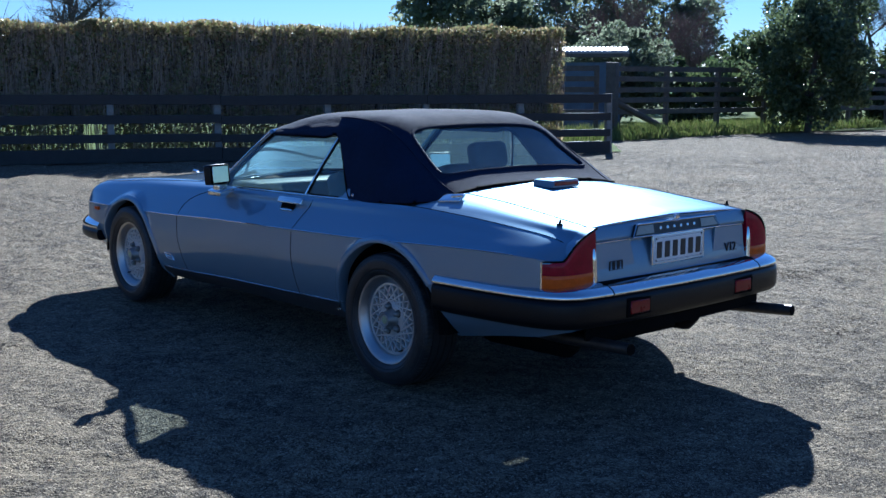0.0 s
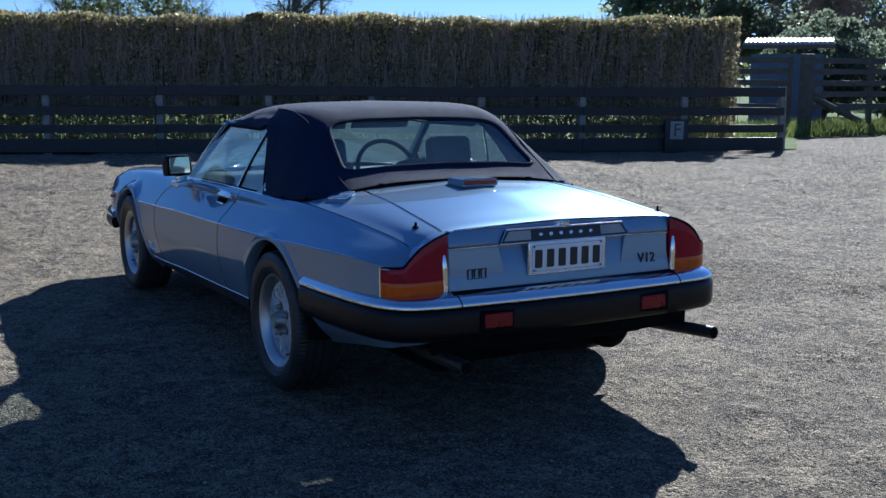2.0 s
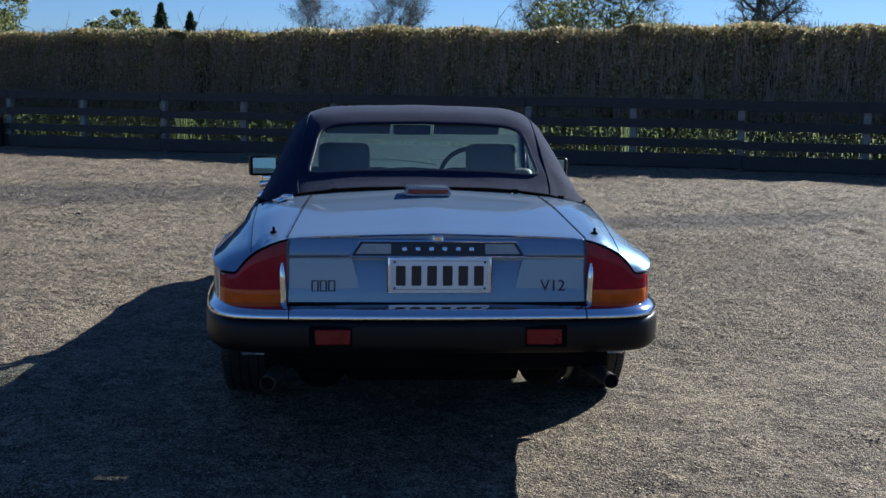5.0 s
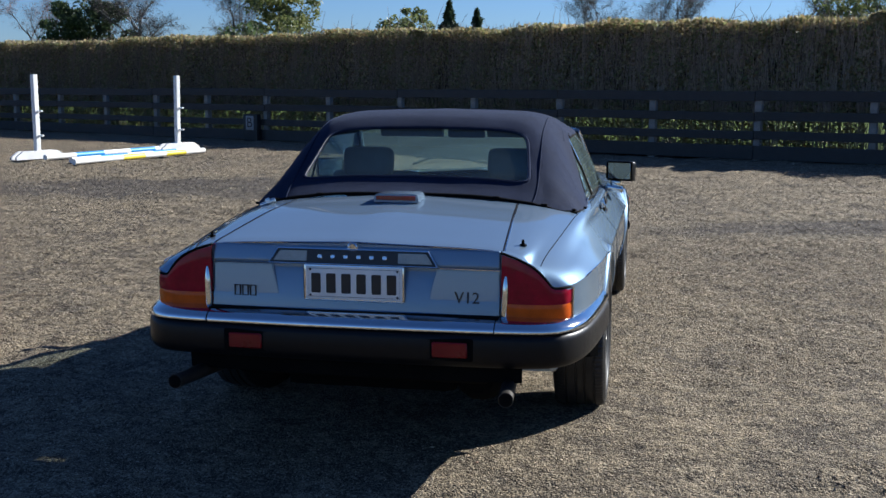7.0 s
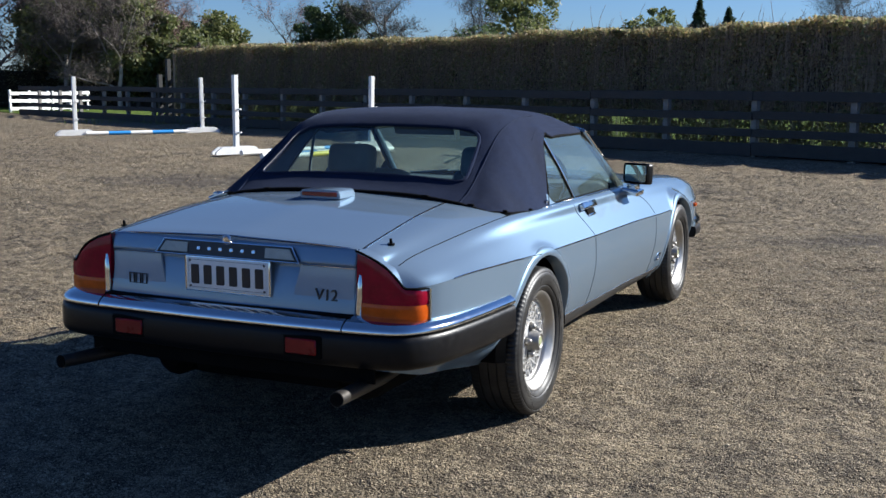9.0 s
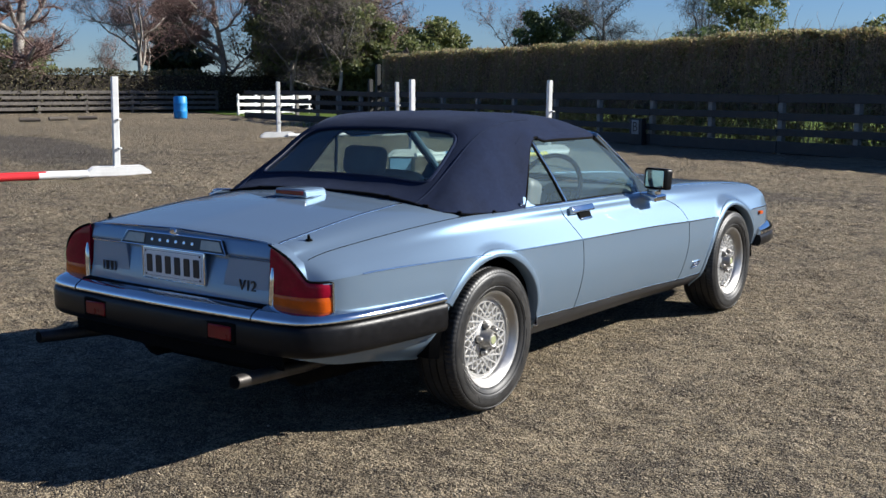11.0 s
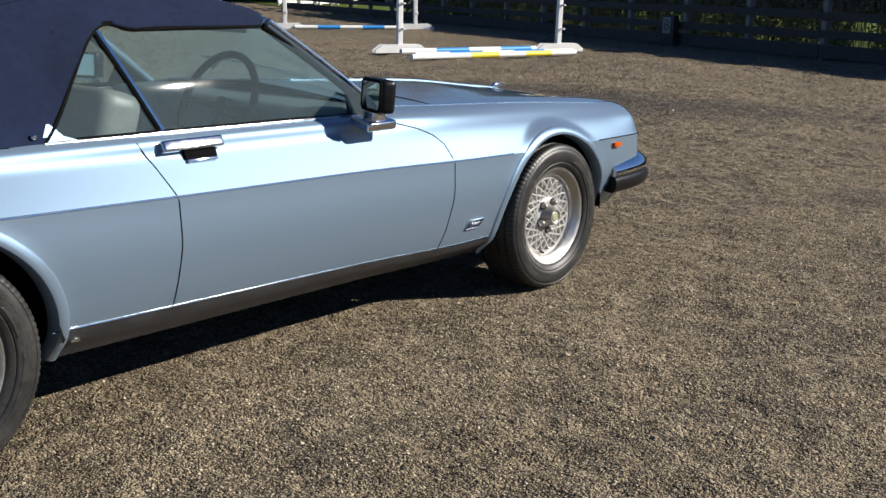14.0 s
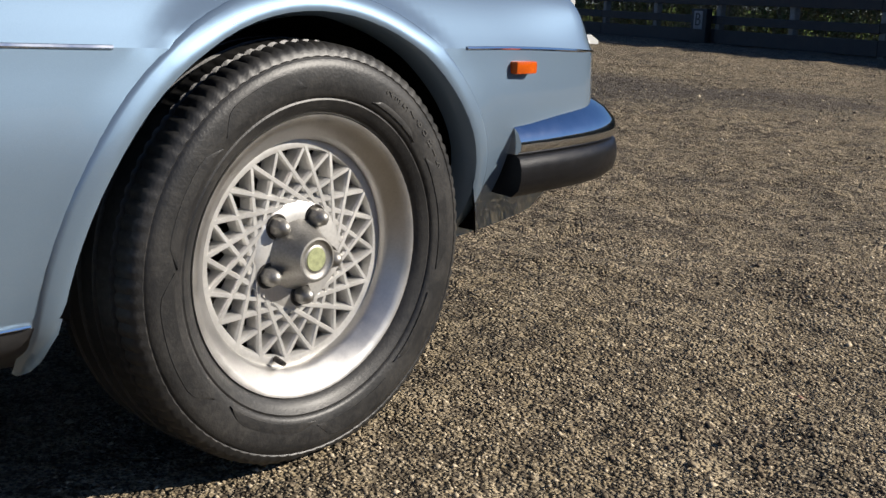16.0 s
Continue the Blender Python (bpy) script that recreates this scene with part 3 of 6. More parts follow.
        part("wheel_arch_liner", bm, BLACK, CAR)

# closed ends, floor pan
for y, name in ((-0.969, "tail_closing_panel"), (3.479, "nose_closing_panel")):
    s = section(y)
    loop = [(x, y, z) for x, z in s] + [(-x, y, z) for x, z in s[::-1][1:]]
    bm = bmesh.new()
    vs = [bm.verts.new(p) for p in loop]
    c = bm.verts.new((0, y, 0.55))
    for i in range(len(vs)):
        bm.faces.new((vs[i], vs[(i + 1) % len(vs)], c))
    part(name, bm, PAINT if y < 0 else BLACK, CAR, smooth=False)
part("floor_pan", box_bm((1.36, 2.0, 0.06), pose(0, 1.28, 0.235), 0.02), BLACK, CAR)
part("rear_underbody", box_bm((0.98, 1.25, 0.14), pose(0, -0.30, 0.36), 0.03), BLACK, CAR)
part("front_underbody", box_bm((0.98, 1.35, 0.12), pose(0, 2.85, 0.30), 0.03), BLACK, CAR)

# ---- wheels ----
TYRE_R, HUB_Z, TYRE_X = 0.307, 0.294, 0.741


def tyre_bm():
    prof = [(-0.088, 0.200), (-0.100, 0.218), (-0.106, 0.250), (-0.101, 0.282), (-0.090, 0.298)]
    prof += [(-0.078, 0.3040), (-0.054, 0.3068), (-0.052, 0.3000), (-0.044, 0.3000), (-0.042, 0.3076), (-0.014, 0.3080), (-0.012, 0.3010), (-0.005, 0.3010), (-0.003, 0.3080), (0.022, 0.3080), (0.024, 0.3010), (0.031, 0.3010), (0.033, 0.3076), (0.061, 0.3072), (0.063, 0.3005), (0.069, 0.3005), (0.071, 0.3062), (0.090, 0.3044)]
    prof += [(0.0975, 0.3015), (0.1025, 0.2960), (0.1055, 0.2878), (0.1045, 0.2856), (0.1057, 0.2840), (0.1077, 0.2822), (0.1102, 0.270), (0.1107, 0.252), (0.1085, 0.236), (0.1058, 0.2310), (0.1035, 0.2300), (0.1046, 0.2270), (0.1015, 0.220), (0.097, 0.212), (0.090, 0.2070)]
    n = 288
    bm = lathe_bm(prof, n)
    for v in bm.verts:      # cross cuts through the shoulder blocks
        r = math.hypot(v.co.y, v.co.z)
        if r > 0.286 and abs(v.co.x) > 0.061:
            k = int(round(math.atan2(v.co.z, v.co.y) / (2 * math.pi) * n))
            if k % 3 == 0:
                d = 0.0034 if r > 0.294 else 0.0014
                v.co.y *= 1 - d / r
                v.co.z *= 1 - d / r
    for v in bm.verts:      # weight on the contact patch
        if v.co.z < -HUB_Z + 0.004:
            v.co.x *= 1 + 0.5 * (-HUB_Z + 0.004 - v.co.z)
            v.co.z = -HUB_Z + 0.002
    return bm


def lattice_bm():
    """Crossed straight spokes of the cast wheel face."""
    bm = bmesh.new()
    n, r0, r1 = 20, 0.076, 0.158
    for k in range(n):
        for s in (1, -1):
            a0 = 2 * math.pi * (k + 0.5) / n
            a1 = a0 + s * 2.5 * 2 * math.pi / n
            p0 = Vector((0.054 + (0.0010 if s > 0 else 0), r0 * math.cos(a0), r0 * math.sin(a0)))
            p1 = Vector((0.050 + (0.0010 if s > 0 else 0), r1 * math.cos(a1), r1 * math.sin(a1)))
            d = (p1 - p0).normalized()
            w = d.cross(Vector((1, 0, 0))).normalized()
            rings = []
            for t in (0.0, 0.35, 0.75, 1.0):
                p = p0.lerp(p1, t)
                h = 0.0052 - 0.0012 * t if t < 0.9 else 0.0046
                f, b = Vector((0.003, 0, 0)), Vector((-0.020, 0, 0))
                rings.append([bm.verts.new(p + q) for q in (w * h * 0.55 + f, -w * h * 0.55 + f, -w * h - f * 0.3, -w * h * 1.5 + b, w * h * 1.5 + b, w * h - f * 0.3)])
            for i in range(3):
                for j in range(6):
                    bm.faces.new((rings[i][j], rings[i][(j + 1) % 6], rings[i + 1][(j + 1) % 6], rings[i + 1][j]))
            bm.faces.new(rings[0])
            bm.faces.new(rings[-1][::-1])
    bmesh.ops.recalc_face_normals(bm, faces=bm.faces)
    return bm


def char_mesh(ch, size, depth):
    """One raised character from the built-in font, in the x, y plane."""
    cu = bpy.data.curves.new("char", 'FONT')
    cu.body, cu.size, cu.extrude, cu.align_x, cu.align_y = ch, size, depth, 'CENTER', 'CENTER'
    cu.resolution_u = 2
    tmp = bpy.data.objects.new("char_tmp", cu)
    scene.collection.objects.link(tmp)
    bpy.context.view_layer.update()
    me = bpy.data.meshes.new_from_object(tmp.evaluated_get(bpy.context.evaluated_depsgraph_get()))
    bpy.data.objects.remove(tmp)
    me.materials.clear()
    return me


def build_wheel():
    rim = part("wheel", lathe_bm([(-0.09, 0.206), (-0.088, 0.198), (0.02, 0.182), (0.036, 0.1795), (0.044, 0.166), (0.062, 0.1685), (0.070, 0.174), (0.0860, 0.192), (0.0915, 0.1985), (0.0925, 0.2055), (0.086, 0.2075)], 72), ALLOY_LIP, None, "polished alloy rim with lattice spokes")
    part("tyre", tyre_bm(), TYRE, rim, "dusty black tyre")
    part("lattice", lattice_bm(), ALLOY, rim, "silver cast lattice spokes", smooth=False)
    part("lattice_ring", lathe_bm([(0.030, 0.172), (0.052, 0.172), (0.0545, 0.163), (0.0535, 0.155), (0.046, 0.152), (0.034, 0.154)], 72, closed=True), ALLOY, rim)
    part("wheel_centre", lathe_bm([(0.030, 0.001), (0.030, 0.080), (0.0545, 0.081), (0.0580, 0.077), (0.0585, 0.050), (0.0590, 0.001)], 60), ALLOY, rim)
    part("brake_disc", lathe_bm([(0.000, 0.05), (0.004, 0.142), (-0.012, 0.142), (-0.012, 0.05)], 48), DARK_METAL, rim)
    part("rim_well", lathe_bm([(-0.085, 0.03), (-0.085, 0.196)], 48), BLACK, rim)
    part("hub_cap", lathe_bm([(0.055, 0.054), (0.060, 0.051), (0.074, 0.0425), (0.096, 0.0345), (0.101, 0.032), (0.1015, 0.029), (0.0985, 0.0265), (0.0975, 0.0205), (0.0985, 0.019), (0.0975, 0.0)], 36), HUB_METAL, rim, "dark centre cap with a pale badge")
    part("cap_badge", lathe_bm([(0.0977, 0.0185), (0.0994, 0.017), (0.0994, 0.0)], 24), CAP_GREEN, rim)
    for k in range(5):
        a = 2 * math.pi * k / 5 + 0.5
        bm = lathe_bm([(0.058, 0.0142), (0.070, 0.0138), (0.078, 0.0108), (0.083, 0.006), (0.0845, 0.0)], 8)
        bmesh.ops.translate(bm, verts=bm.verts, vec=(0, 0.0605 * math.cos(a), 0.0605 * math.sin(a)))
        part("wheel_nut", bm, HUB_METAL, rim)
        bm = lathe_bm([(0.0588, 0.0190), (0.0600, 0.0180), (0.0592, 0.0160), (0.0592, 0.0)], 20)
        bmesh.ops.translate(bm, verts=bm.verts, vec=(0, 0.0605 * math.cos(a), 0.0605 * math.sin(a)))
        part("nut_recess", bm, DARK_METAL, rim)
    part("valve", tube_bm([(0.056, 0.156 * math.cos(-2.35), 0.156 * math.sin(-2.35)), (0.070, 0.158 * math.cos(-2.35), 0.158 * math.sin(-2.35)), (0.078, 0.159 * math.cos(-2.35), 0.159 * math.sin(-2.35))], [0.0045, 0.0045, 0.0035], 8), DARK_METAL, rim)
    # size mark moulded into the sidewall, and worn blocks of other lettering
    for k, ch in enumerate("235/60R15"):
        a = radians(61 - 4.3 * k)
        o = new("tyre_letter", char_mesh(ch, 0.019, 0.0007))
        o.data.materials.append(TYRE_MARK)
        o.parent = rim
        o.matrix_basis = pose(0, 0, 0, math.degrees(a), 0, 0) @ pose(0.1108, 0.265, 0, 0, 0, 0) @ pose(0, 0, 0, 0, 90, 0) @ pose(0, 0, 0, 0, 0, -90) @ pose(0, 0, 0, 0, 0, 180)
    for base, width, ra, rb in ((84, 34, 0.246, 0.272), (124, 40, 0.240, 0.258), (168, 46, 0.244, 0.268), (-20, 44, 0.244, 0.266), (-66, 30, 0.238, 0.250), (-104, 34, 0.246, 0.272), (24, 26, 0.238, 0.248), (-142, 40, 0.238, 0.254)):
        bm = bmesh.new()
        rows = []
        for f in np.linspace(0, 1, 15):
            taper = min(1, 6 * f, 6 * (1 - f)) * 0.9 + 0.1
            a = radians(base - width / 2 + width * f)
            lo, hi = ra, ra + (rb - ra) * taper
            rows.append([bm.verts.new((x, r * math.cos(a), r * math.sin(a))) for x, r in ((0.1030, lo), (0.1108, lo + 0.001), (0.1116, (lo + hi) / 2), (0.1110, hi - 0.001), (0.1030, hi))])
        for i in range(14):
            for k in range(4):
                bm.faces.new((rows[i][k], rows[i][k + 1], rows[i + 1][k + 1], rows[i + 1][k]))
        bmesh.ops.recalc_face_normals(bm, faces=bm.faces)
        part("sidewall_band", bm, TYRE, rim)
    return rim


TYRE_MARK = material("tyre_marking", (0.045, 0.043, 0.040), rough=0.6, scale=30, vary=0.3)
HUB_METAL = material("hub_metal", (0.30, 0.29, 0.27), rough=0.46, metal=0.8, scale=30, vary=0.25)
CAP_GREEN = material("pale_green_badge", (0.30, 0.32, 0.17), rough=0.4, scale=120, vary=0.3)
wheel = build_wheel()
wheel.parent = CAR
wheel.matrix_basis = pose(TYRE_X + 0.004, AXLES[0], HUB_Z)
for x, y, rz, turn in ((TYRE_X, AXLES[1], 0, 30), (-TYRE_X - 0.004, AXLES[0], 180, 75), (-TYRE_X, AXLES[1], 180, 10)):
    c = copy_thing(wheel, pose(x, y, HUB_Z, 0, 0, rz))
    for ch in c.children:
        if not ch.name.startswith("tyre"):
            ch.matrix_basis = pose(0, 0, 0, turn, 0, 0) @ ch.matrix_basis

# ---- bumpers ----
REAR_PATH = [(0.869, -0.372), (0.854, -0.60), (0.828, -0.82), (0.800, -0.93), (0.764, -1.002), (0.718, -1.046), (0.65, -1.070), (0.513, -1.085), (0.25, -1.096), (0.0, -1.100)]
FRONT_PATH = [(0.862, 3.055), (0.855, 3.20), (0.835, 3.34), (0.790, 3.45), (0.70, 3.535), (0.52, 3.60), (0.25, 3.64), (0.0, 3.65)]


def smooth_path(half, sgn, n=5):
    """The whole path from one side round to the other, smoothed."""
    pts = np.array([(sgn * x, y) for x, y in half] + [(-sgn * x, y) for x, y in half[::-1][1:]])
    m = len(pts) - 1
    return [Vector((*catmull(pts, m * i / (m * n)), 0)) for i in range(m * n + 1)]


def bumper(name, path, zo, label, cuts, low=0.398, tall=1.15):
    b = thing(name, label, "bumper")
    b.parent = CAR
    b.pop("category")
    rub = [(-0.065, zo + low + 0.004), (-0.018, zo + low), (-0.004, zo + low + 0.012), (0.001, zo + low + 0.030), (0.001, zo + 0.492), (-0.004, zo + 0.509), (-0.012, zo + 0.514), (-0.065, zo + 0.514)]
    chrome = [(-0.065, zo + 0.516), (-0.010, zo + 0.516), (-0.003, zo + 0.520), (-0.002, zo + 0.527), (-0.010, zo + 0.537), (-0.030, zo + 0.548), (-0.055, zo + 0.556), (-0.100, zo + 0.560), (-0.100, zo + 0.516)]
    chrome = [(o, zo + 0.516 + (z - zo - 0.516) * tall) for o, z in chrome]
    part("rubber_face", sweep_bm(path, rub), RUBBER, b, "black rubber bumper face")
    part("chrome_blade", sweep_bm(path, chrome), CHROME, b, "chrome upper bumper blade")
    for x, y in cuts:
        part("blade_joint", tube_bm([(x, y - o, z) for o, z in chrome[1:8]], 0.0020, 6), BLACK, b)
    return b


rear_bumper = bumper("rear_bumper", smooth_path(REAR_PATH, -1), 0.0, "chrome and black rubber rear bumper", ((0.515, -1.0855), (-0.515, -1.0855)))
front_bumper = bumper("front_bumper", smooth_path(FRONT_PATH, 1), -0.105, "chrome and black rubber front bumper", (), 0.442, 1.75)
for s in (1, -1):
    lens = part("reflector", box_bm((0.122, 0.014, 0.054), pose(s * 0.365, -1.093, 0.460), 0.004), RED_BRIGHT, rear_bumper, "red reflector")
    part("reflector_frame", box_bm((0.162, 0.014, 0.080), pose(s * 0.365, -1.0885, 0.460), 0.006), BLACK, rear_bumper)
    # tail pipes
    part("tail_pipe", tube_bm([(s * 0.50, -0.55, 0.300), (s * 0.545, -0.85, 0.312), (s * 0.576, -1.222, 0.334)], [0.026, 0.026, 0.025], 20), DARK_METAL, CAR, "dull steel tail pipe")
    # black disc on the closed end, for the shade inside the pipe
    part("pipe_mouth", tube_bm([(s * 0.5755, -1.218, 0.3338), (s * 0.5762, -1.2245, 0.3342)], 0.0225, 20), BLACK, CAR)
part("rear_valance", sweep_bm([Vector((x, y + 0.05, 0)) for x, y, _ in smooth_path(REAR_PATH, -1)][32:-32], [(-0.02, 0.335), (-0.012, 0.335), (-0.008, 0.41), (-0.02, 0.41)]), BLACK, CAR)

for s in (1, -1):
    part("silencer", tube_bm([(s * 0.42, -0.80, 0.29), (s * 0.42, -0.76, 0.29), (s * 0.42, -0.30, 0.28), (s * 0.42, -0.26, 0.28)], [0.06, 0.10, 0.10, 0.06], 14), BLACK, CAR)
part("fuel_tank", box_bm((0.66, 0.55, 0.20), pose(0, -0.50, 0.31), 0.04, 2), BLACK, CAR)

# ---- tail lamps ----
STOP_LENS = material("tail_lens", (0.24, 0.003, 0.020), rough=0.3, scale=25, vary=0.2, coat=0.45, spec=0.0)
LAMP = np.array([(0.527, -0.998), (0.585, -1.004), (0.640, -1.003), (0.685, -0.996), (0.721, -0.980), (0.748, -0.956), (0.764, -0.922)])


def lamp_top(t):
    return float(np.interp(t, [0, 0.5, 1, 1.5, 2, 2.5, 3, 3.4, 3.7, 6], [0.778, 0.770, 0.760, 0.747, 0.732, 0.712, 0.688, 0.667, 0.660, 0.657]))


def lamp_patch(s, lo, hi, out=0.0):
    """A curved band of the lamp between two heights (functions of the way round)."""
    bm = bmesh.new()
    rows = []
    for t in np.linspace(0, 6, 37):
        p = catmull(LAMP, min(t, 5.999))
        q = catmull(LAMP, min(t + 0.01, 5.9999)) - catmull(LAMP, max(t - 0.01, 0))
        nrm = np.array([q[1], -q[0]])
        nrm = nrm / np.linalg.norm(nrm)
        if nrm[0] < 0 and nrm[1] > 0:
            nrm = -nrm
        a, b = lo(t), hi(t)
        b = max(a, b)
        col = []
        for k, f in enumerate(np.linspace(0, 1, 6)):
            z = a + (b - a) * f
            # the lens leans forward with height
            lean = 0.05 * max(0, z - 0.60)
            o = out + (0.0 if 0 < k < 5 else -0.0025)
            col.append(bm.verts.new((s * (p[0] + nrm[0] * o ), p[1] + nrm[1] * o + lean, z)))
        ins = bm.verts.new((s * (p[0] - nrm[0] * 0.02), p[1] - nrm[1] * 0.02, b - min(0.02, (b - a) * 0.5)))
        ins0 = bm.verts.new((s * (p[0] - nrm[0] * 0.05), p[1] - nrm[1] * 0.05, a))
        rows.append([ins0] + col + [ins])
    for i in range(len(rows) - 1):
        for k in range(7):
            bm.faces.new((rows[i][k], rows[i][k + 1], rows[i + 1][k + 1], rows[i + 1][k]))
    bm.faces.new(rows[0])
    bm.faces.new(rows[-1])
    bmesh.ops.recalc_face_normals(bm, faces=bm.faces)
    return bm


for s in (1, -1):
    body = part("tail_lamp", lamp_patch(s, lambda t: 0.607, lamp_top), STOP_LENS, CAR, "dark red and amber wrap-round tail lamp")
    part("amber_lens", lamp_patch(s, lambda t: 0.552, lambda t: 0.608), AMBER_LENS, body, "amber turn signal lens")
    pts = []
    for t in np.linspace(0, 6, 40):
        p = catmull(LAMP, min(t, 5.999))
        pts.append((s * (p[0] + 0.002), p[1] - 0.003, 0.549))
    part("lamp_trim", tube_bm(pts, 0.0045, 8), CHROME, body)
    pts = [(s * (catmull(LAMP, min(t, 5.999))[0] - 0.004), catmull(LAMP, min(t, 5.999))[1] + 0.006, lamp_top(t) + 0.004) for t in np.linspace(0, 6, 40)]
    part("lamp_gasket", tube_bm(pts, 0.0045, 8), BLACK, body)
    q = catmull(LAMP, 5.99)
    part("lamp_edge_trim", tube_bm([(s * (q[0] + 0.002), q[1] + 0.004, z) for z in np.linspace(0.551, 0.662, 6)], 0.0042, 8), CHROME, body)
    # painted edge of the wing down to the lens
    bm = bmesh.new()
    rows = []
    for t in np.linspace(0, 6, 37):
        p = catmull(LAMP, min(t, 5.999))
        z, fade = lamp_top(t) + 0.003, min(1, max(0, (t - 2.5) / 2))
        yi = p[1] + 0.010 + 0.045 * (1 - min(1, max(0, (t - 2.2) / 1.4)))
        xi = p[0] * (1 - 0.012 * fade)
        w = max(z - 0.012, min(z + 0.012, top(yi, xi).z)) if t < 3.4 else z
        rows.append([bm.verts.new(v) for v in ((s * p[0], p[1] + 0.006, z - 0.006), (s * p[0], p[1] + 0.008, z), (s * (p[0] + xi) / 2, (p[1] + 0.008 + yi) / 2, (z + w) / 2 + 0.001), (s * xi, yi, w))])
    for i in range(len(rows) - 1):
        for k in range(3):
            bm.faces.new((rows[i][k], rows[i][k + 1], rows[i + 1][k + 1], rows[i + 1][k]))
    bmesh.ops.recalc_face_normals(bm, faces=bm.faces)
    part("lamp_surround", bm, PAINT, body)
    # chrome reversing-lamp finisher
    bm = bmesh.new()
    add_tube(bm, [(s * (0.536 + 0.006 * math.sin(math.pi * f * 0.5)), -0.999 + 0.006 * f, 0.552 + 0.150 * f) for f in np.linspace(0, 1, 10)], [0.012] * 7 + [0.0105, 0.008, 0.004], 10)
    part("chrome_finisher", bm, CHROME, body, "upright chrome finisher")

# ---- boot lid's rear face ----
lid_face = part("boot_face", box_bm((1.044, 0.016, 0.180), pose(0, -0.977, 0.636, -13), 0.006, 2), PAINT, CAR)
bm = bmesh.new()
for x0, x1, zb, zt in ((-0.522, 0.522, 0.722, 0.784),):
    add_box(bm, (x1 - x0, 0.026, zt - zb + 0.004), pose(0, -0.969, (zb + zt) / 2, -17), 0.011, 3)
part("boot_upper_band", bm, PAINT, CAR)


def prism(outline, y0, y1, bevel=0.002, lean=0.0, z0=0.66):
    """An outline in x, z pushed from y0 to y1."""
    bm = bmesh.new()
    f = bm.faces.new([bm.verts.new((x, y0, z)) for x, z in outline])
    ext = bmesh.ops.extrude_face_region(bm, geom=[f])
    bmesh.ops.translate(bm, verts=[v for v in ext["geom"] if isinstance(v, bmesh.types.BMVert)], vec=(0, y1 - y0, 0))
    bmesh.ops.recalc_face_normals(bm, faces=bm.faces)
    if bevel:
        bmesh.ops.bevel(bm, geom=list(bm.edges), offset=bevel, segments=2, affect='EDGES')
    for v in bm.verts:
        v.co.y += (v.co.z - z0) * lean
    return bm


# side panels of the lid stand proud of the plate recess
for s in (1, -1):
    o = [(s * 0.300, 0.716), (s * 0.518, 0.716), (s * 0.518, 0.560), (s * 0.262, 0.560), (s * 0.262, 0.575)]
    part("boot_side_panel", prism(o if s > 0 else o[::-1], -0.972, -0.988, 0.003, 0.10, 0.64), PAINT, CAR)
strip = part("name_strip", prism([(-0.305, 0.727), (0.305, 0.727), (0.272, 0.776), (-0.272, 0.776)], -0.980, -0.996, 0.003, 0.22, 0.75), PLATE_BLACK, CAR, "black finisher strip with pale raised shapes")
for s in (1, -1):
    o = [(s * 0.165, 0.735), (s * 0.288, 0.735), (s * 0.264, 0.770), (s * 0.165, 0.770)]
    part("grey_panel", prism(o if s > 0 else o[::-1], -0.9965, -0.9995, 0.001, 0.22, 0.75), SIGN_GREY, strip)
part("strip_edge", tube_bm([(x, -0.9985 + (z - 0.75) * 0.22, z) for x, z in ((-0.306, 0.726), (0.306, 0.726), (0.273, 0.777), (-0.273, 0.777))], 0.0034, 8, closed=True), CHROME, strip)
for k in range(6):
    part("raised_bar", box_bm((0.016, 0.003, 0.013), pose(-0.118 + 0.047 * k, -0.9975, 0.752, -12), 0.002), CHROME, strip)
for s in (1, -1):
    part("lid_crease", tube_bm([(s * 0.31, -0.9860, 0.721), (s * 0.52, -0.9850, 0.719)], 0.0024, 6), CHROME, CAR)
part("lid_edge_trim", tube_bm([top(-0.966, x, 0.0030) for x in np.linspace(-0.526, 0.526, 24)], 0.0026, 6), CHROME, CAR)
# black filler strip, added to hide the plate's reflection in the blade
part("lid_base_filler", box_bm((1.05, 0.062, 0.010), pose(0, -1.008, 0.5600), 0.003), BLACK, CAR)
part("lid_base_trim", tube_bm([(-0.52, -0.990, 0.556), (0, -0.992, 0.556), (0.52, -0.990, 0.556)], 0.005, 8), CHROME, CAR)
bm = lathe_bm([(0.0, 0.001), (0.0, 0.018), (0.006, 0.0185), (0.010, 0.014), (0.007, 0.011), (0.007, 0.001)], 28)
bmesh.ops.rotate(bm, verts=bm.verts, cent=(0, 0, 0), matrix=Matrix.Rotation(radians(-90), 3, 'Z'))
bmesh.ops.translate(bm, verts=bm.verts, vec=(0.0, -0.986, 0.786))
part("boot_lock", bm, CHROME, CAR, "round chrome lock badge")
# badges, as plain raised shapes
for k in range(3):
    bm = tube_bm([(-0.400 + (k - 1) * 0.029 + a * 0.010, -0.9930, 0.620 + b * 0.018) for a, b in ((-1, -1), (1, -1), (1, 1), (-1, 1))], 0.0030, 6, closed=True)
    part("badge_bar", bm, PLATE_BLACK, CAR, "dark raised badge shape")
badge = new("engine_badge", char_mesh("V12", 0.056, 0.0025))
badge.data.materials.append(PLATE_BLACK)
badge.parent = CAR
badge.matrix_basis = pose(0.408, -0.9925, 0.620, 85, 0, 0)

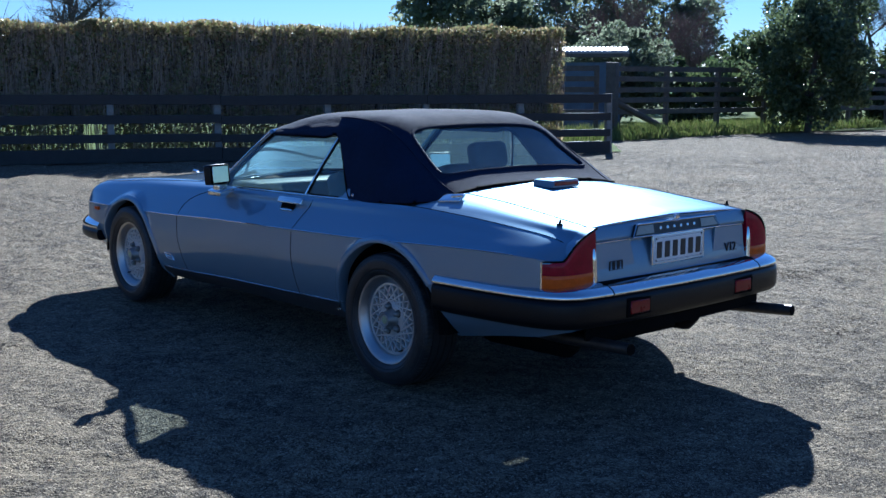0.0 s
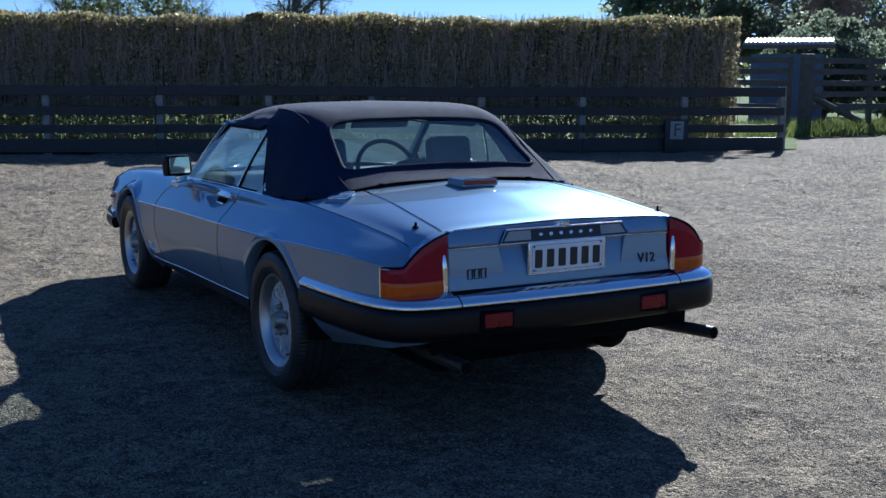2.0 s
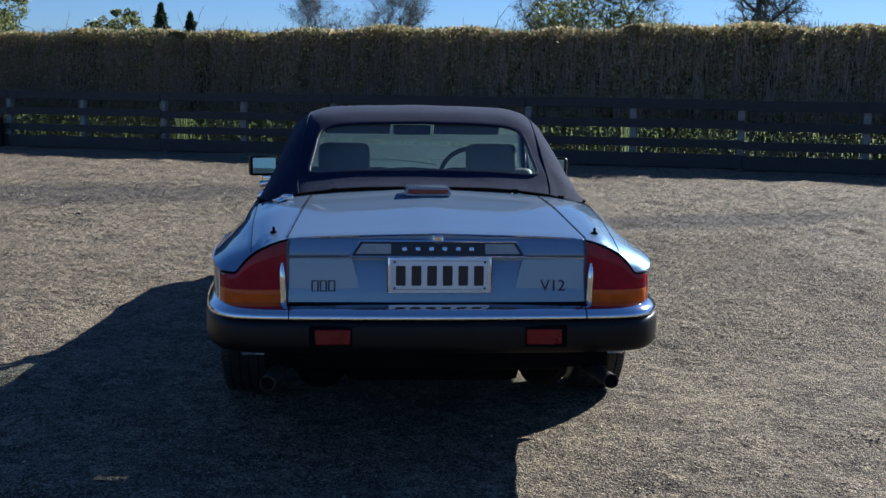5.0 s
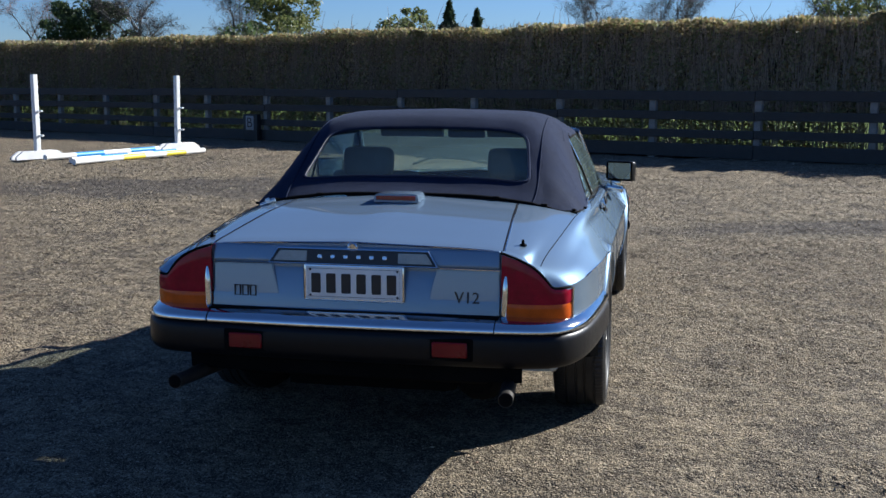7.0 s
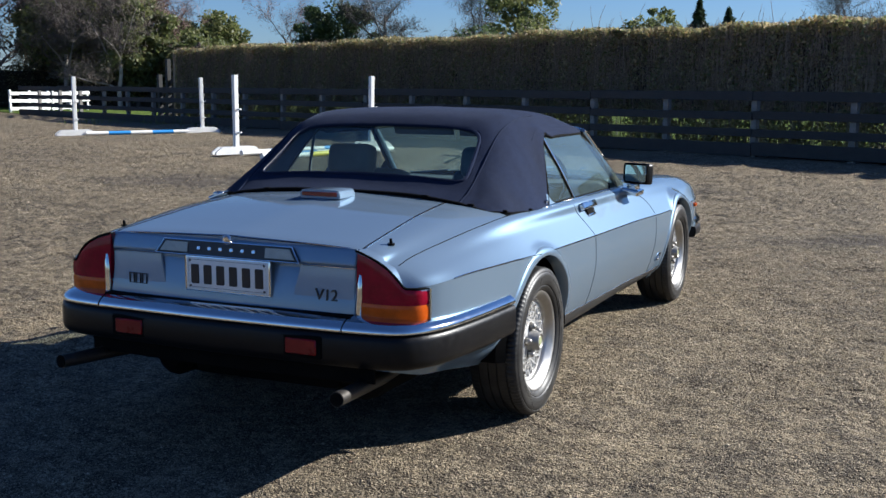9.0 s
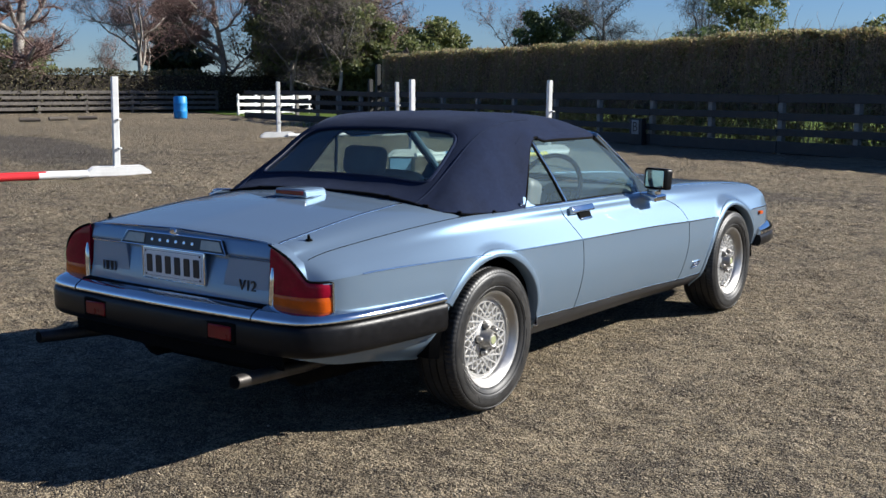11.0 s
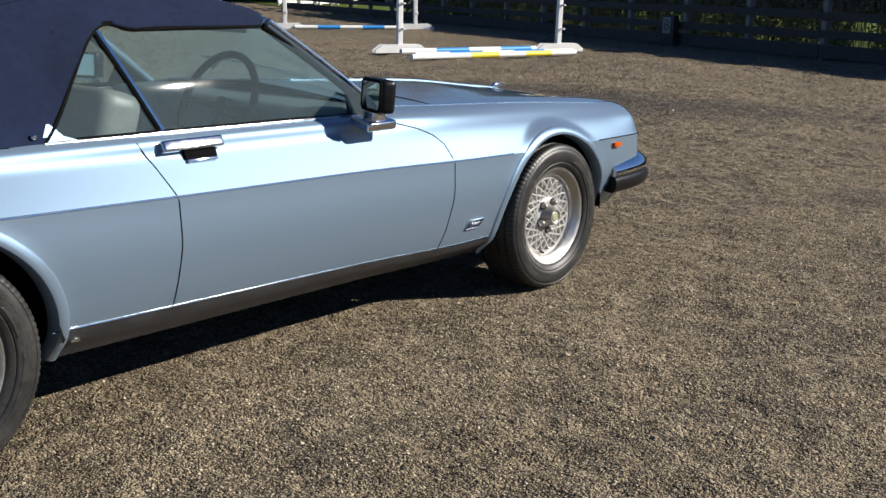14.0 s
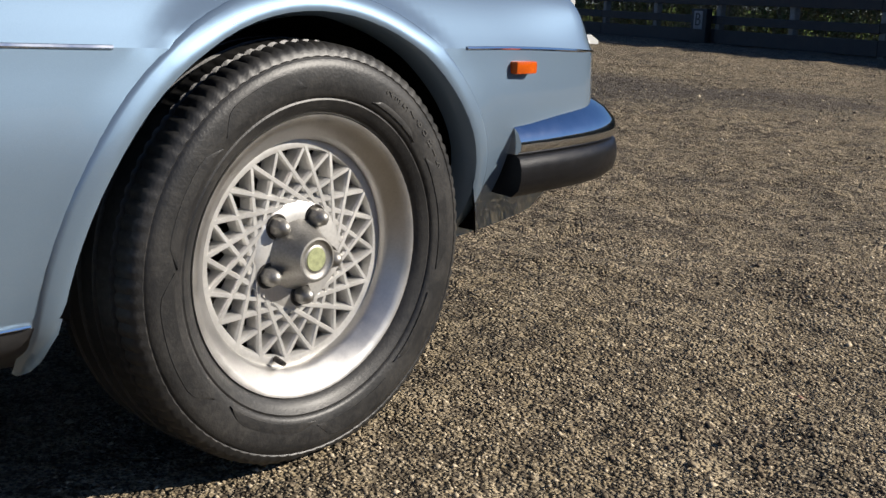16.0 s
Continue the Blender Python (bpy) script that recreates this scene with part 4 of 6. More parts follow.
# registration plate: a white plate with plain black bars
plate = part("registration_plate", box_bm((0.366, 0.008, 0.130), pose(0.006, -0.998, 0.660), 0.008, 2), CHROME, CAR, "white registration plate in a chrome frame")
part("plate_face", box_bm((0.352, 0.006, 0.118), pose(0.006, -1.0005, 0.660), 0.004, 2), PLATE_WHITE, plate)
part("plate_line", tube_bm([(0.006 + a * 0.166, -1.0038, 0.660 + b * 0.050) for a, b in ((-1, -1), (1, -1), (1, 1), (-1, 1))], 0.0009, 4, closed=True), PLATE_BLACK, plate)
for k in range(6):
    part("plate_bar", box_bm((0.034, 0.003, 0.070), pose(0.006 - 0.137 + 0.0548 * k, -1.0036, 0.658), 0.003), PLATE_BLACK, plate)
for a, b in ((-1, -1), (1, -1), (1, 1), (-1, 1)):
    part("plate_screw", box_bm((0.008, 0.003, 0.008), pose(0.006 + a * 0.158, -1.0045, 0.660 + b * 0.046), 0.002), DARK_METAL, plate)

# ---- the raised hood ----
NET = np.array([   # stations from the windscreen header back to the deck; each from centre line to lower edge
    [(0, 1.37, 1.160), (0.30, 1.355, 1.153), (0.47, 1.325, 1.134), (0.555, 1.30, 1.116), (0.595, 1.29, 1.100), (0.602, 1.285, 1.090)],
    [(0, 1.10, 1.205), (0.30, 1.10, 1.198), (0.475, 1.09, 1.180), (0.560, 1.08, 1.140), (0.600, 1.08, 1.105), (0.607, 1.08, 1.092)],
    [(0, 0.80, 1.222), (0.30, 0.80, 1.216), (0.475, 0.80, 1.199), (0.558, 0.79, 1.152), (0.603, 0.78, 1.107), (0.610, 0.78, 1.092)],
    [(0, 0.62, 1.222), (0.30, 0.62, 1.216), (0.478, 0.62, 1.199), (0.560, 0.62, 1.150), (0.606, 0.63, 1.104), (0.613, 0.635, 1.088)],
    [(0, 0.47, 1.212), (0.30, 0.465, 1.206), (0.480, 0.46, 1.186), (0.580, 0.45, 1.105), (0.660, 0.43, 0.955), (0.728, 0.395, 0.800)],
    [(0, 0.34, 1.170), (0.30, 0.330, 1.163), (0.480, 0.31, 1.138), (0.585, 0.27, 1.050), (0.662, 0.24, 0.925), (0.728, 0.20, 0.805)],
    [(0, 0.13, 1.035), (0.30, 0.120, 1.028), (0.495, 0.10, 1.002), (0.585, 0.06, 0.955), (0.655, 0.02, 0.885), (0.708, -0.01, 0.816)],
    [(0, -0.04, 0.930), (0.30, -0.05, 0.924), (0.505, -0.06, 0.906), (0.575, -0.07, 0.885), (0.630, -0.08, 0.855), (0.672, -0.09, 0.825)],
    [(0, -0.135, 0.888), (0.30, -0.140, 0.882), (0.500, -0.150, 0.862), (0.560, -0.145, 0.850), (0.605, -0.135, 0.838), (0.640, -0.125, 0.826)],
], float)


def hood_point(u, v):
    return catmull(np.array([catmull(NET[i], v) for i in range(len(NET))]), u)


def window_shape(u, v):
    """Below 0 inside the hood's rear window."""
    a = abs((u - 5.98) / 0.80)
    w = 2.03 - 0.10 * (6.7 - u)
    return (a ** 7 + abs(v / w) ** 7) - 1.0


def build_hood():
    nu, nv = 150, 72
    P, ids = [], {}
    us, vs = np.linspace(0, 8, nu + 1), np.linspace(-5, 5, 2 * nv + 1)
    half = np.array([[hood_point(u, v) for v in np.linspace(0, 5, nv + 1)] for u in us])
    # soft sag and creases in the cloth
    for i in range(nu + 1):
        for j in range(nv + 1):
            p = half[i, j]
            v = 5.0 * j / nv
            n = noise.fractal(Vector((p[1] * 5, p[2] * 6 + v, 2.0)), 1.0, 2.0, 2)
            half[i, j, 0] += 0.0035 * n * min(1, v / 2.5)
            half[i, j, 2] += 0.0025 * n
    V = []
    for i in range(nu + 1):
        for j in range(2 * nv + 1):
            k = abs(j - nv)
            x, y, z = half[i, k]
            V.append((x if j >= nv else -x, y, z))
    w = 2 * nv + 1
    cloth, glassf = [], []
    for i in range(nu):
        for j in range(2 * nv):
            f = (i * w + j, (i + 1) * w + j, (i + 1) * w + j + 1, i * w + j + 1)
            u, v = us[i] + 4.0 / nu, abs(vs[j] + 2.5 / nv)
            (glassf if window_shape(u, v) < 0 else cloth).append(f)

    def sub(name, fs, mat, label):
        used = sorted({q for f in fs for q in f})
        at = {q: n for n, q in enumerate(used)}
        return mesh_part(name, [V[q] for q in used], [[at[q] for q in f] for f in fs], mat, CAR, label)
    hood = sub("hood", cloth, CANVAS, "navy blue canvas hood, raised, with sewn seams")
    rw = sub("rear_window", glassf, REAR_GLASS, "tinted rear window in the hood")
    m = hood.modifiers.new("thickness", 'SOLIDIFY')
    m.thickness, m.offset = 0.006, 1.0
    # bound edge of the window
    pts = []
    for a in np.linspace(0, 2 * math.pi, 120, endpoint=False):
        c, s = math.cos(a), math.sin(a)
        lo, hi = 0.0, 3.0
        for _ in range(30):
            mid = (lo + hi) / 2
            if window_shape(5.98 + mid * s, mid * 2.1 * c) < 0:
                lo = mid
            else:
                hi = mid
        u, v = 5.98 + lo * s, lo * 2.1 * c
        p = hood_point(u, abs(v))
        pts.append((p[0] * (1 if v >= 0 else -1), p[1] - 0.003, p[2] + 0.004))
    part("window_binding", tube_bm(pts, 0.0085, 8, closed=True), CANVAS, hood)
    part("window_bead", tube_bm([(x * 0.990, y - 0.004, z + 0.004) for x, y, z in pts], 0.0022, 6, closed=True), PIPING, hood)
    # sewn seams, lower bead, drip rail
    for s in (1, -1):
        seam = [hood_point(u, 2.35) for u in np.linspace(2.2, 8, 60)]
        part("hood_seam", tube_bm([(s * (p[0] + 0.004), p[1] - 0.003, p[2] + 0.005) for p in seam], 0.0028, 6), CANVAS, hood)
        seam = [hood_point(u, 3.4) for u in np.linspace(0.1, 3.6, 40)]
        part("hood_seam", tube_bm([(s * (p[0] + 0.003), p[1], p[2] + 0.004) for p in seam], 0.0024, 6), CANVAS, hood)
        rail = [hood_point(u, 5) for u in np.linspace(0.05, 4, 50)]
        part("window_seal", tube_bm([(s * p[0], p[1], p[2]) for p in rail], 0.0075, 8), BLACK, hood)
        low = [hood_point(u, 5) for u in np.linspace(4, 8, 40)]
        part("hood_bead", tube_bm([(s * p[0], p[1], p[2] + 0.002) for p in low], 0.0055, 8), BLACK, hood)
        p = hood_point(4.02, 4.9)
        part("press_stud", box_bm((0.012, 0.016, 0.016), pose(s * (p[0] + 0.006), p[1] - 0.02, p[2] + 0.015), 0.004), CHROME, hood)
        for u, v in ((8, 1.35), (7.9, 3.4), (6.4, 5.0), (5.2, 5.0)):
            p = hood_point(u, v)
            part("hood_fastener", box_bm((0.030, 0.012, 0.010), pose(s * p[0], p[1] - 0.004, p[2] + 0.008), 0.003), BLACK, hood)
    seam = [hood_point(4.95, v) for v in np.linspace(0, 2.35, 24)]
    part("hood_seam", tube_bm([(-p[0], p[1], p[2] + 0.003) for p in seam[::-1]] + [(p[0], p[1], p[2] + 0.003) for p in seam[1:]], 0.0024, 6), CANVAS, hood)
    low = [hood_point(8, v) for v in np.linspace(0, 5, 40)]
    part("hood_bead", tube_bm([(-p[0], p[1], p[2] + 0.003) for p in low[::-1]] + [(p[0], p[1], p[2] + 0.003) for p in low[1:]], 0.007, 8), BLACK, hood)


build_hood()

# ---- windscreen, pillars, side glass ----
FOOT, HEAD = np.array((0.690, 1.735, 0.775)), np.array((0.603, 1.275, 1.100))


def screen_point(a, b):
    """a: -1..1 across, b: 0 foot .. 1 head."""
    p = FOOT + (HEAD - FOOT) * b
    bow = 1 - a * a
    return Vector((p[0] * a, p[1] + (0.15 - 0.055 * b) * bow, p[2] + (0.055 + 0.0 * b) * bow + 0.006 * math.sin(math.pi * b)))


bm = bmesh.new()
rows = [[bm.verts.new(screen_point(a, b)) for a in np.linspace(-1, 1, 25)] for b in np.linspace(0, 1, 10)]
for i in range(9):
    for j in range(24):
        bm.faces.new((rows[i][j], rows[i + 1][j], rows[i + 1][j + 1], rows[i][j + 1]))
ws = part("windscreen", bm, GLASS, CAR, "clear laminated windscreen")
part("screen_header", tube_bm([screen_point(a, 1.0) for a in np.linspace(-1, 1, 25)], 0.016, 10), CHROME, ws)
part("screen_foot_seal", tube_bm([screen_point(a, 0.0) for a in np.linspace(-1, 1, 25)], 0.010, 8), BLACK, ws)
for s in (1, -1):
    pts = [screen_point(s, b) for b in np.linspace(-0.03, 1, 14)]
    part("windscreen_pillar", tube_bm(pts, 0.020, 12), PAINT, ws, "windscreen pillar in body colour")
    part("pillar_seal", tube_bm([p + Vector((s * 0.004, -0.020, -0.008)) for p in pts], 0.012, 8), BLACK, ws)
    part("pillar_trim", tube_bm([p + Vector((s * 0.018, -0.003, 0.006)) for p in pts], 0.0055, 8), CHROME, ws)

    # door glass and rear quarter glass, leaning in
    def glass_point(y, z):
        f = (z - 0.80) / 0.29
        return Vector((s * (0.728 - 0.120 * f - 0.006 * (1 - abs(2 * f - 1)) * -1), y, z))

    def pane(name, rear, front, label):
        bm = bmesh.new()
        rows = []
        for f in np.linspace(0, 1, 9):
            z = 0.795 + (1.092 - 0.795) * f
            a, b = rear(z), front(z)
            rows.append([bm.verts.new(glass_point(a + (b - a) * t, z)) for t in np.linspace(0, 1, 9)])
        for i in range(8):
            for j in range(8):
                q = (rows[i][j], rows[i][j + 1], rows[i + 1][j + 1], rows[i + 1][j])
                bm.faces.new(q if s > 0 else q[::-1])
        ob = part(name, bm, GLASS, CAR, label)
        ob.visible_shadow = False
        return ob

    def bar_y(z):
        return float(np.interp(z, [0.795, 1.09], [0.772, 0.640]))
    dg = pane("door_glass", bar_y, lambda z: float(np.interp(z, [0.775, 1.10], [1.715, 1.262])), "tinted door window glass")
    qg = pane("quarter_glass", lambda z: float(np.interp(z, [0.80, 0.95, 1.09], [0.40, 0.50, 0.635])), lambda z: bar_y(z) - 0.006, "small rear quarter glass")
    part("window_bar", tube_bm([glass_point(bar_y(z) - 0.004, z) + Vector((s * 0.003, 0, 0)) for z in np.linspace(0.79, 1.09, 8)], 0.0055, 8), BLACK, dg)
    part("window_bar_trim", tube_bm([glass_point(bar_y(z) + 0.008, z) + Vector((s * 0.005, 0, 0)) for z in np.linspace(0.79, 1.09, 8)], 0.0062, 8), CHROME, dg)
    # belt rail
    belt = [Vector((s * float(np.interp(y, [0.36, 0.7, 1.3, 1.72], [0.731, 0.738, 0.738, 0.722])), y, float(np.interp(y, [0.36, 0.7, 1.3, 1.72], [0.806, 0.803, 0.797, 0.784])))) for y in np.linspace(0.40, 1.70, 30)]
    part("belt_trim", tube_bm(belt, 0.0055, 8), CHROME, CAR)
    part("belt_seal", tube_bm([p + Vector((-s * 0.012, 0, 0.004)) for p in belt], 0.006, 8), BLACK, CAR)
    # pale corner plate behind the quarter glass
    o = [(0.390, 0.800), (0.570, 0.800), (0.505, 0.808), (0.462, 0.822), (0.440, 0.845), (0.428, 0.856), (0.420, 0.856)]
    bm = bmesh.new()
    f = bm.faces.new([bm.verts.new(glass_point(y, z) + Vector((s * 0.005, 0, 0))) for y, z in o])
    ext = bmesh.ops.extrude_face_region(bm, geom=[f])
    bmesh.ops.translate(bm, verts=[v for v in ext["geom"] if isinstance(v, bmesh.types.BMVert)], vec=(-s * 0.006, 0, 0))
    bmesh.ops.recalc_face_normals(bm, faces=bm.faces)
    part("corner_plate", bm, PAINT, CAR)

    # door mirror
    mx, my = (0.842, 1.553) if s > 0 else (0.838, 1.490)
    mp = pose(s * mx, my, 0.870, -4, 0, -s * 22)
    mir = part("door_mirror", box_bm((0.158, 0.056, 0.112), mp, 0.018, 3), RUBBER, CAR, "black door mirror on a chrome foot")
    part("mirror_glass", box_bm((0.136, 0.004, 0.090), mp @ pose(0, -0.029, 0), 0.0015), MIRROR, mir, "mirror glass")
    part("mirror_rim", tube_bm([mp @ Vector((a * 0.073, -0.0275, b * 0.049)) for a, b in ((-1, -0.8), (-0.9, -1), (0.9, -1), (1, -0.8), (1, 0.8), (0.9, 1), (-0.9, 1), (-1, 0.8))], 0.006, 6, closed=True), BLACK, mir)
    bm = bmesh.new()
    add_box(bm, (0.100, 0.135, 0.034), pose(s * 0.806, my + 0.010, 0.774, 0, s * 10, 0), 0.014, 4)
    add_box(bm, (0.060, 0.060, 0.050), pose(s * 0.812, my + 0.010, 0.797), 0.014, 3)
    part("mirror_foot", bm, CHROME, mir, "chrome mirror foot")
    bm = bmesh.new()
    f = bm.faces.new([bm.verts.new(v) for v in ((s * 0.727, 1.52, 0.795), (s * 0.722, 1.70, 0.790), (s * 0.672, 1.545, 0.905))])
    part("mirror_quarter_plate", bm, BLACK, CAR)

    # door handle: chrome lift bar over a dark recess
    hb = part("door_handle", box_bm((0.026, 0.212, 0.034), pose(side(0.835, 0.768, 0.012, s).x, 0.835, 0.770, 0, -s * 26, 0), 0.007, 3), CHROME, CAR, "chrome door handle")
    part("handle_flap", box_bm((0.014, 0.115, 0.036), pose(side(0.860, 0.738, 0.004, s).x, 0.860, 0.742, 0, -s * 20, 0), 0.006, 2), BLACK, hb)
    part("handle_flap_trim", box_bm((0.010, 0.105, 0.010), pose(side(0.860, 0.723, 0.007, s).x, 0.860, 0.724, 0, -s * 20, 0), 0.003, 2), CHROME, hb)

    # small items on the flanks
    def badge_ring(k, out):
        return [side(2.085 + k * (a * 0.040 + b * 0.010), 0.346 + k * b * 0.016, out, s) for a, b in ((-1, -1), (0.85, -1), (1, -0.6), (1, 1), (-0.85, 1), (-1, 0.6))]
    wb = part("wing_badge", tube_bm(badge_ring(1.0, 0.003), 0.0038, 8, closed=True), CHROME, CAR, "small chrome badge with a dark shape")
    bm = bmesh.new()
    outer, inner = [[bm.verts.new(p) for p in badge_ring(1.0, o)] for o in (0.004, 0.0)]
    bm.faces.new(outer)
    bm.faces.new(inner[::-1])
    for k in range(6):
        bm.faces.new((outer[k], inner[k], inner[(k + 1) % 6], outer[(k + 1) % 6]))
    bmesh.ops.recalc_face_normals(bm, faces=bm.faces)
    part("badge_field", bm, PLATE_BLACK, wb, smooth=False)
    part("badge_shape", tube_bm([side(2.085 + y, 0.346 + z, 0.006, s) for y, z in ((-0.028, -0.004), (-0.010, 0.003), (0.012, 0.002), (0.030, 0.007))], [0.002, 0.005, 0.005, 0.002], 8), CHROME, wb)
    part("side_marker", box_bm((0.022, 0.055, 0.022), Matrix.Translation(side(3.062, 0.556, 0.006, s)), 0.006, 2), AMBER_LENS, CAR, "small amber side marker lamp")
    part("sill_jack_plug", box_bm((0.006, 0.030, 0.010), Matrix.Translation(side(0.42, 0.275, 0.003, s)), 0.002), CHROME, CAR)
    # rubber-footed washer posts on the wings
    bm = bmesh.new()
    q = top(-0.845, s * 0.582, 0.0)
    add_tube(bm, [q, q + Vector((0, 0, 0.006)), q + Vector((0, 0, 0.0065)), q + Vector((0, -0.003, 0.022))], [0.014, 0.012, 0.006, 0.0045], 12)
    part("wing_stud", bm, BLACK, CAR)
    # headlamps in the nose
    bm = bmesh.new()
    bmesh.ops.create_uvsphere(bm, u_segments=24, v_segments=14, radius=1, matrix=pose(s * 0.545, 3.440, 0.575) @ Matrix.Diagonal((0.115, 0.060, 0.065, 1)))
    part("headlamp", bm, LAMP_GLASS, CAR, "oval headlamp")
    part("headlamp_rim", tube_bm([(s * (0.545 + 0.12 * math.cos(a)), 3.450 - 0.06 * abs(math.cos(a)), 0.575 + 0.070 * math.sin(a)) for a in np.linspace(0, 2 * math.pi, 28, endpoint=False)], 0.008, 8, closed=True), CHROME, CAR)
part("front_grille", box_bm((0.80, 0.03, 0.09), pose(0, 3.490, 0.53), 0.01, 2), BLACK, CAR)
part("front_air_dam", box_bm((0.95, 0.10, 0.08), pose(0, 3.30, 0.270), 0.02, 2), BLACK, CAR)

# high stop lamp on the deck
chm = part("high_stop_lamp", prism([(-0.095, 0.875), (0.095, 0.875), (0.090, 0.904), (0.080, 0.910), (-0.080, 0.910), (-0.090, 0.904)], -0.345, -0.215, 0.004), PAINT, CAR, "painted high-mounted stop lamp housing")
part("stop_lens", box_bm((0.165, 0.006, 0.018), pose(0, -0.3465, 0.893), 0.002), RED_LENS, chm)
# fuel filler flap on the driver's far wing
q = top(-0.20, -0.600, 0.0)
bm = bmesh.new()
add_box(bm, (0.070, 0.110, 0.016), Matrix.Translation(q + Vector((0, 0, 0.008))) @ pose(0, 0, 0, -4, -22, 20), 0.007, 3)
add_box(bm, (0.022, 0.060, 0.014), Matrix.Translation(q + Vector((0.01, -0.030, 0.020))) @ pose(0, 0, 0, -4, -22, 20), 0.005, 2)
part("fuel_filler_flap", bm, CHROME, CAR, "chrome fuel filler flap")
# bonnet: washer jets, wipers, vent panel
for s in (1, -1):
    q = top(1.80, s * 0.50, 0.0)
    part("scuttle_vent", box_bm((0.24, 0.075, 0.008), Matrix.Translation(q + Vector((0, 0, 0.004))) @ pose(0, 0, 0, -6, s * 4, s * -14), 0.003), CHROME, CAR)
    part("wiper_arm", tube_bm([(0.30 * s - 0.12, 1.84, 0.868), (0.10 * s - 0.22, 1.80, 0.905), (-0.10 * s - 0.30, 1.775, 0.920)], [0.007, 0.005, 0.004], 8), BLACK, CAR)
    part("bonnet_edge_trim", tube_bm([top(y, s * (bonnet_x(y) + 0.004), 0.0012) for y in np.linspace(1.76, 3.36, 30)], 0.0026, 6), CHROME, CAR)
part("bonnet_rib", tube_bm([top(y, 0.0, -0.004) for y in np.linspace(1.90, 3.36, 24)], 0.010, 8), PAINT, CAR)

bm = bmesh.new()
add_tube(bm, [(0, 3.23, 0.732), (0, 3.26, 0.745), (0, 3.30, 0.748), (0, 3.33, 0.736)], [0.006, 0.013, 0.011, 0.005], 10)
add_box(bm, (0.030, 0.070, 0.010), pose(0, 3.27, 0.724, -8), 0.004)
part("bonnet_ornament", bm, CHROME, CAR, "small chrome bonnet ornament")

# ---- inside ----


def seat(name, x, y):
    bm = bmesh.new()
    add_box(bm, (0.48, 0.50, 0.16), pose(x, y + 0.16, 0.44, 6), 0.05, 3)
    s0 = part(name, bm, SEAT, CAR, "dark leather seat")
    bm = bmesh.new()
    add_box(bm, (0.46, 0.15, 0.52), pose(x, y - 0.10, 0.66, -16), 0.05, 3)
    part("backrest", bm, SEAT, s0)
    bm = bmesh.new()
    add_box(bm, (0.25, 0.10, 0.15), pose(x, y - 0.20, 0.970, -12), 0.048, 4)
    part("headrest", bm, SEAT, s0)
    return s0


seat("seat", -0.36, 0.78)
seat("seat", 0.36, 0.78)
part("rear_bench", box_bm((1.10, 0.30, 0.46), pose(0, 0.16, 0.56), 0.06, 3), SEAT, CAR)
part("dashboard", box_bm((1.26, 0.34, 0.22), pose(0, 1.62, 0.70), 0.06, 3), SEAT, CAR)
part("cabin_tub", box_bm((1.36, 1.75, 0.03), pose(0, 0.85, 0.29), 0.01), BLACK, CAR)
for s in (1, -1):
    part("door_trim", box_bm((0.04, 1.30, 0.44), pose(s * 0.69, 1.03, 0.56), 0.02, 2), SEAT, CAR)
wheel_pose = pose(0.34, 1.27, 0.815, 66, 0, 0)
sw = part("steering_wheel", tube_bm([wheel_pose @ Vector((0.185 * math.cos(a), 0.185 * math.sin(a), 0)) for a in np.linspace(0, 2 * math.pi, 40, endpoint=False)], 0.013, 10, closed=True), BLACK, CAR, "black steering wheel")
for a in (0, math.pi, -math.pi / 2):
    part("spoke", tube_bm([wheel_pose @ Vector((0.18 * math.cos(a), 0.18 * math.sin(a), 0)), wheel_pose @ Vector((0, 0, -0.03))], 0.014, 8), BLACK, sw)
part("steering_column", tube_bm([wheel_pose @ Vector((0, 0, -0.01)), (0.34, 1.60, 0.70)], 0.035, 10), BLACK, sw)
part("interior_mirror", box_bm((0.21, 0.02, 0.055), pose(0.0, 1.33, 1.085, 8), 0.012, 2), PIPING, CAR, "pale interior mirror")
for s in (1, -1):
    part("sun_visor", box_bm((0.36, 0.02, 0.10), pose(s * 0.30, 1.27, 1.105, 35), 0.008), PIPING, CAR)

# ---- ground: one sheet out to the horizon ----


def value_noise(x, y, scale, seed):
    """Smooth random heights of about -1..1 over the plane."""
    rng = np.random.default_rng(seed)
    T = rng.uniform(-1, 1, (256, 256))
    u, v = x * scale, y * scale
    i, j = np.floor(u).astype(int), np.floor(v).astype(int)
    f, g = u - i, v - j
    f, g = f * f * (3 - 2 * f), g * g * (3 - 2 * g)
    q = lambda a, b: T[a % 256, b % 256]
    return (q(i, j) * (1 - f) + q(i + 1, j) * f) * (1 - g) + (q(i, j + 1) * (1 - f) + q(i + 1, j + 1) * f) * g


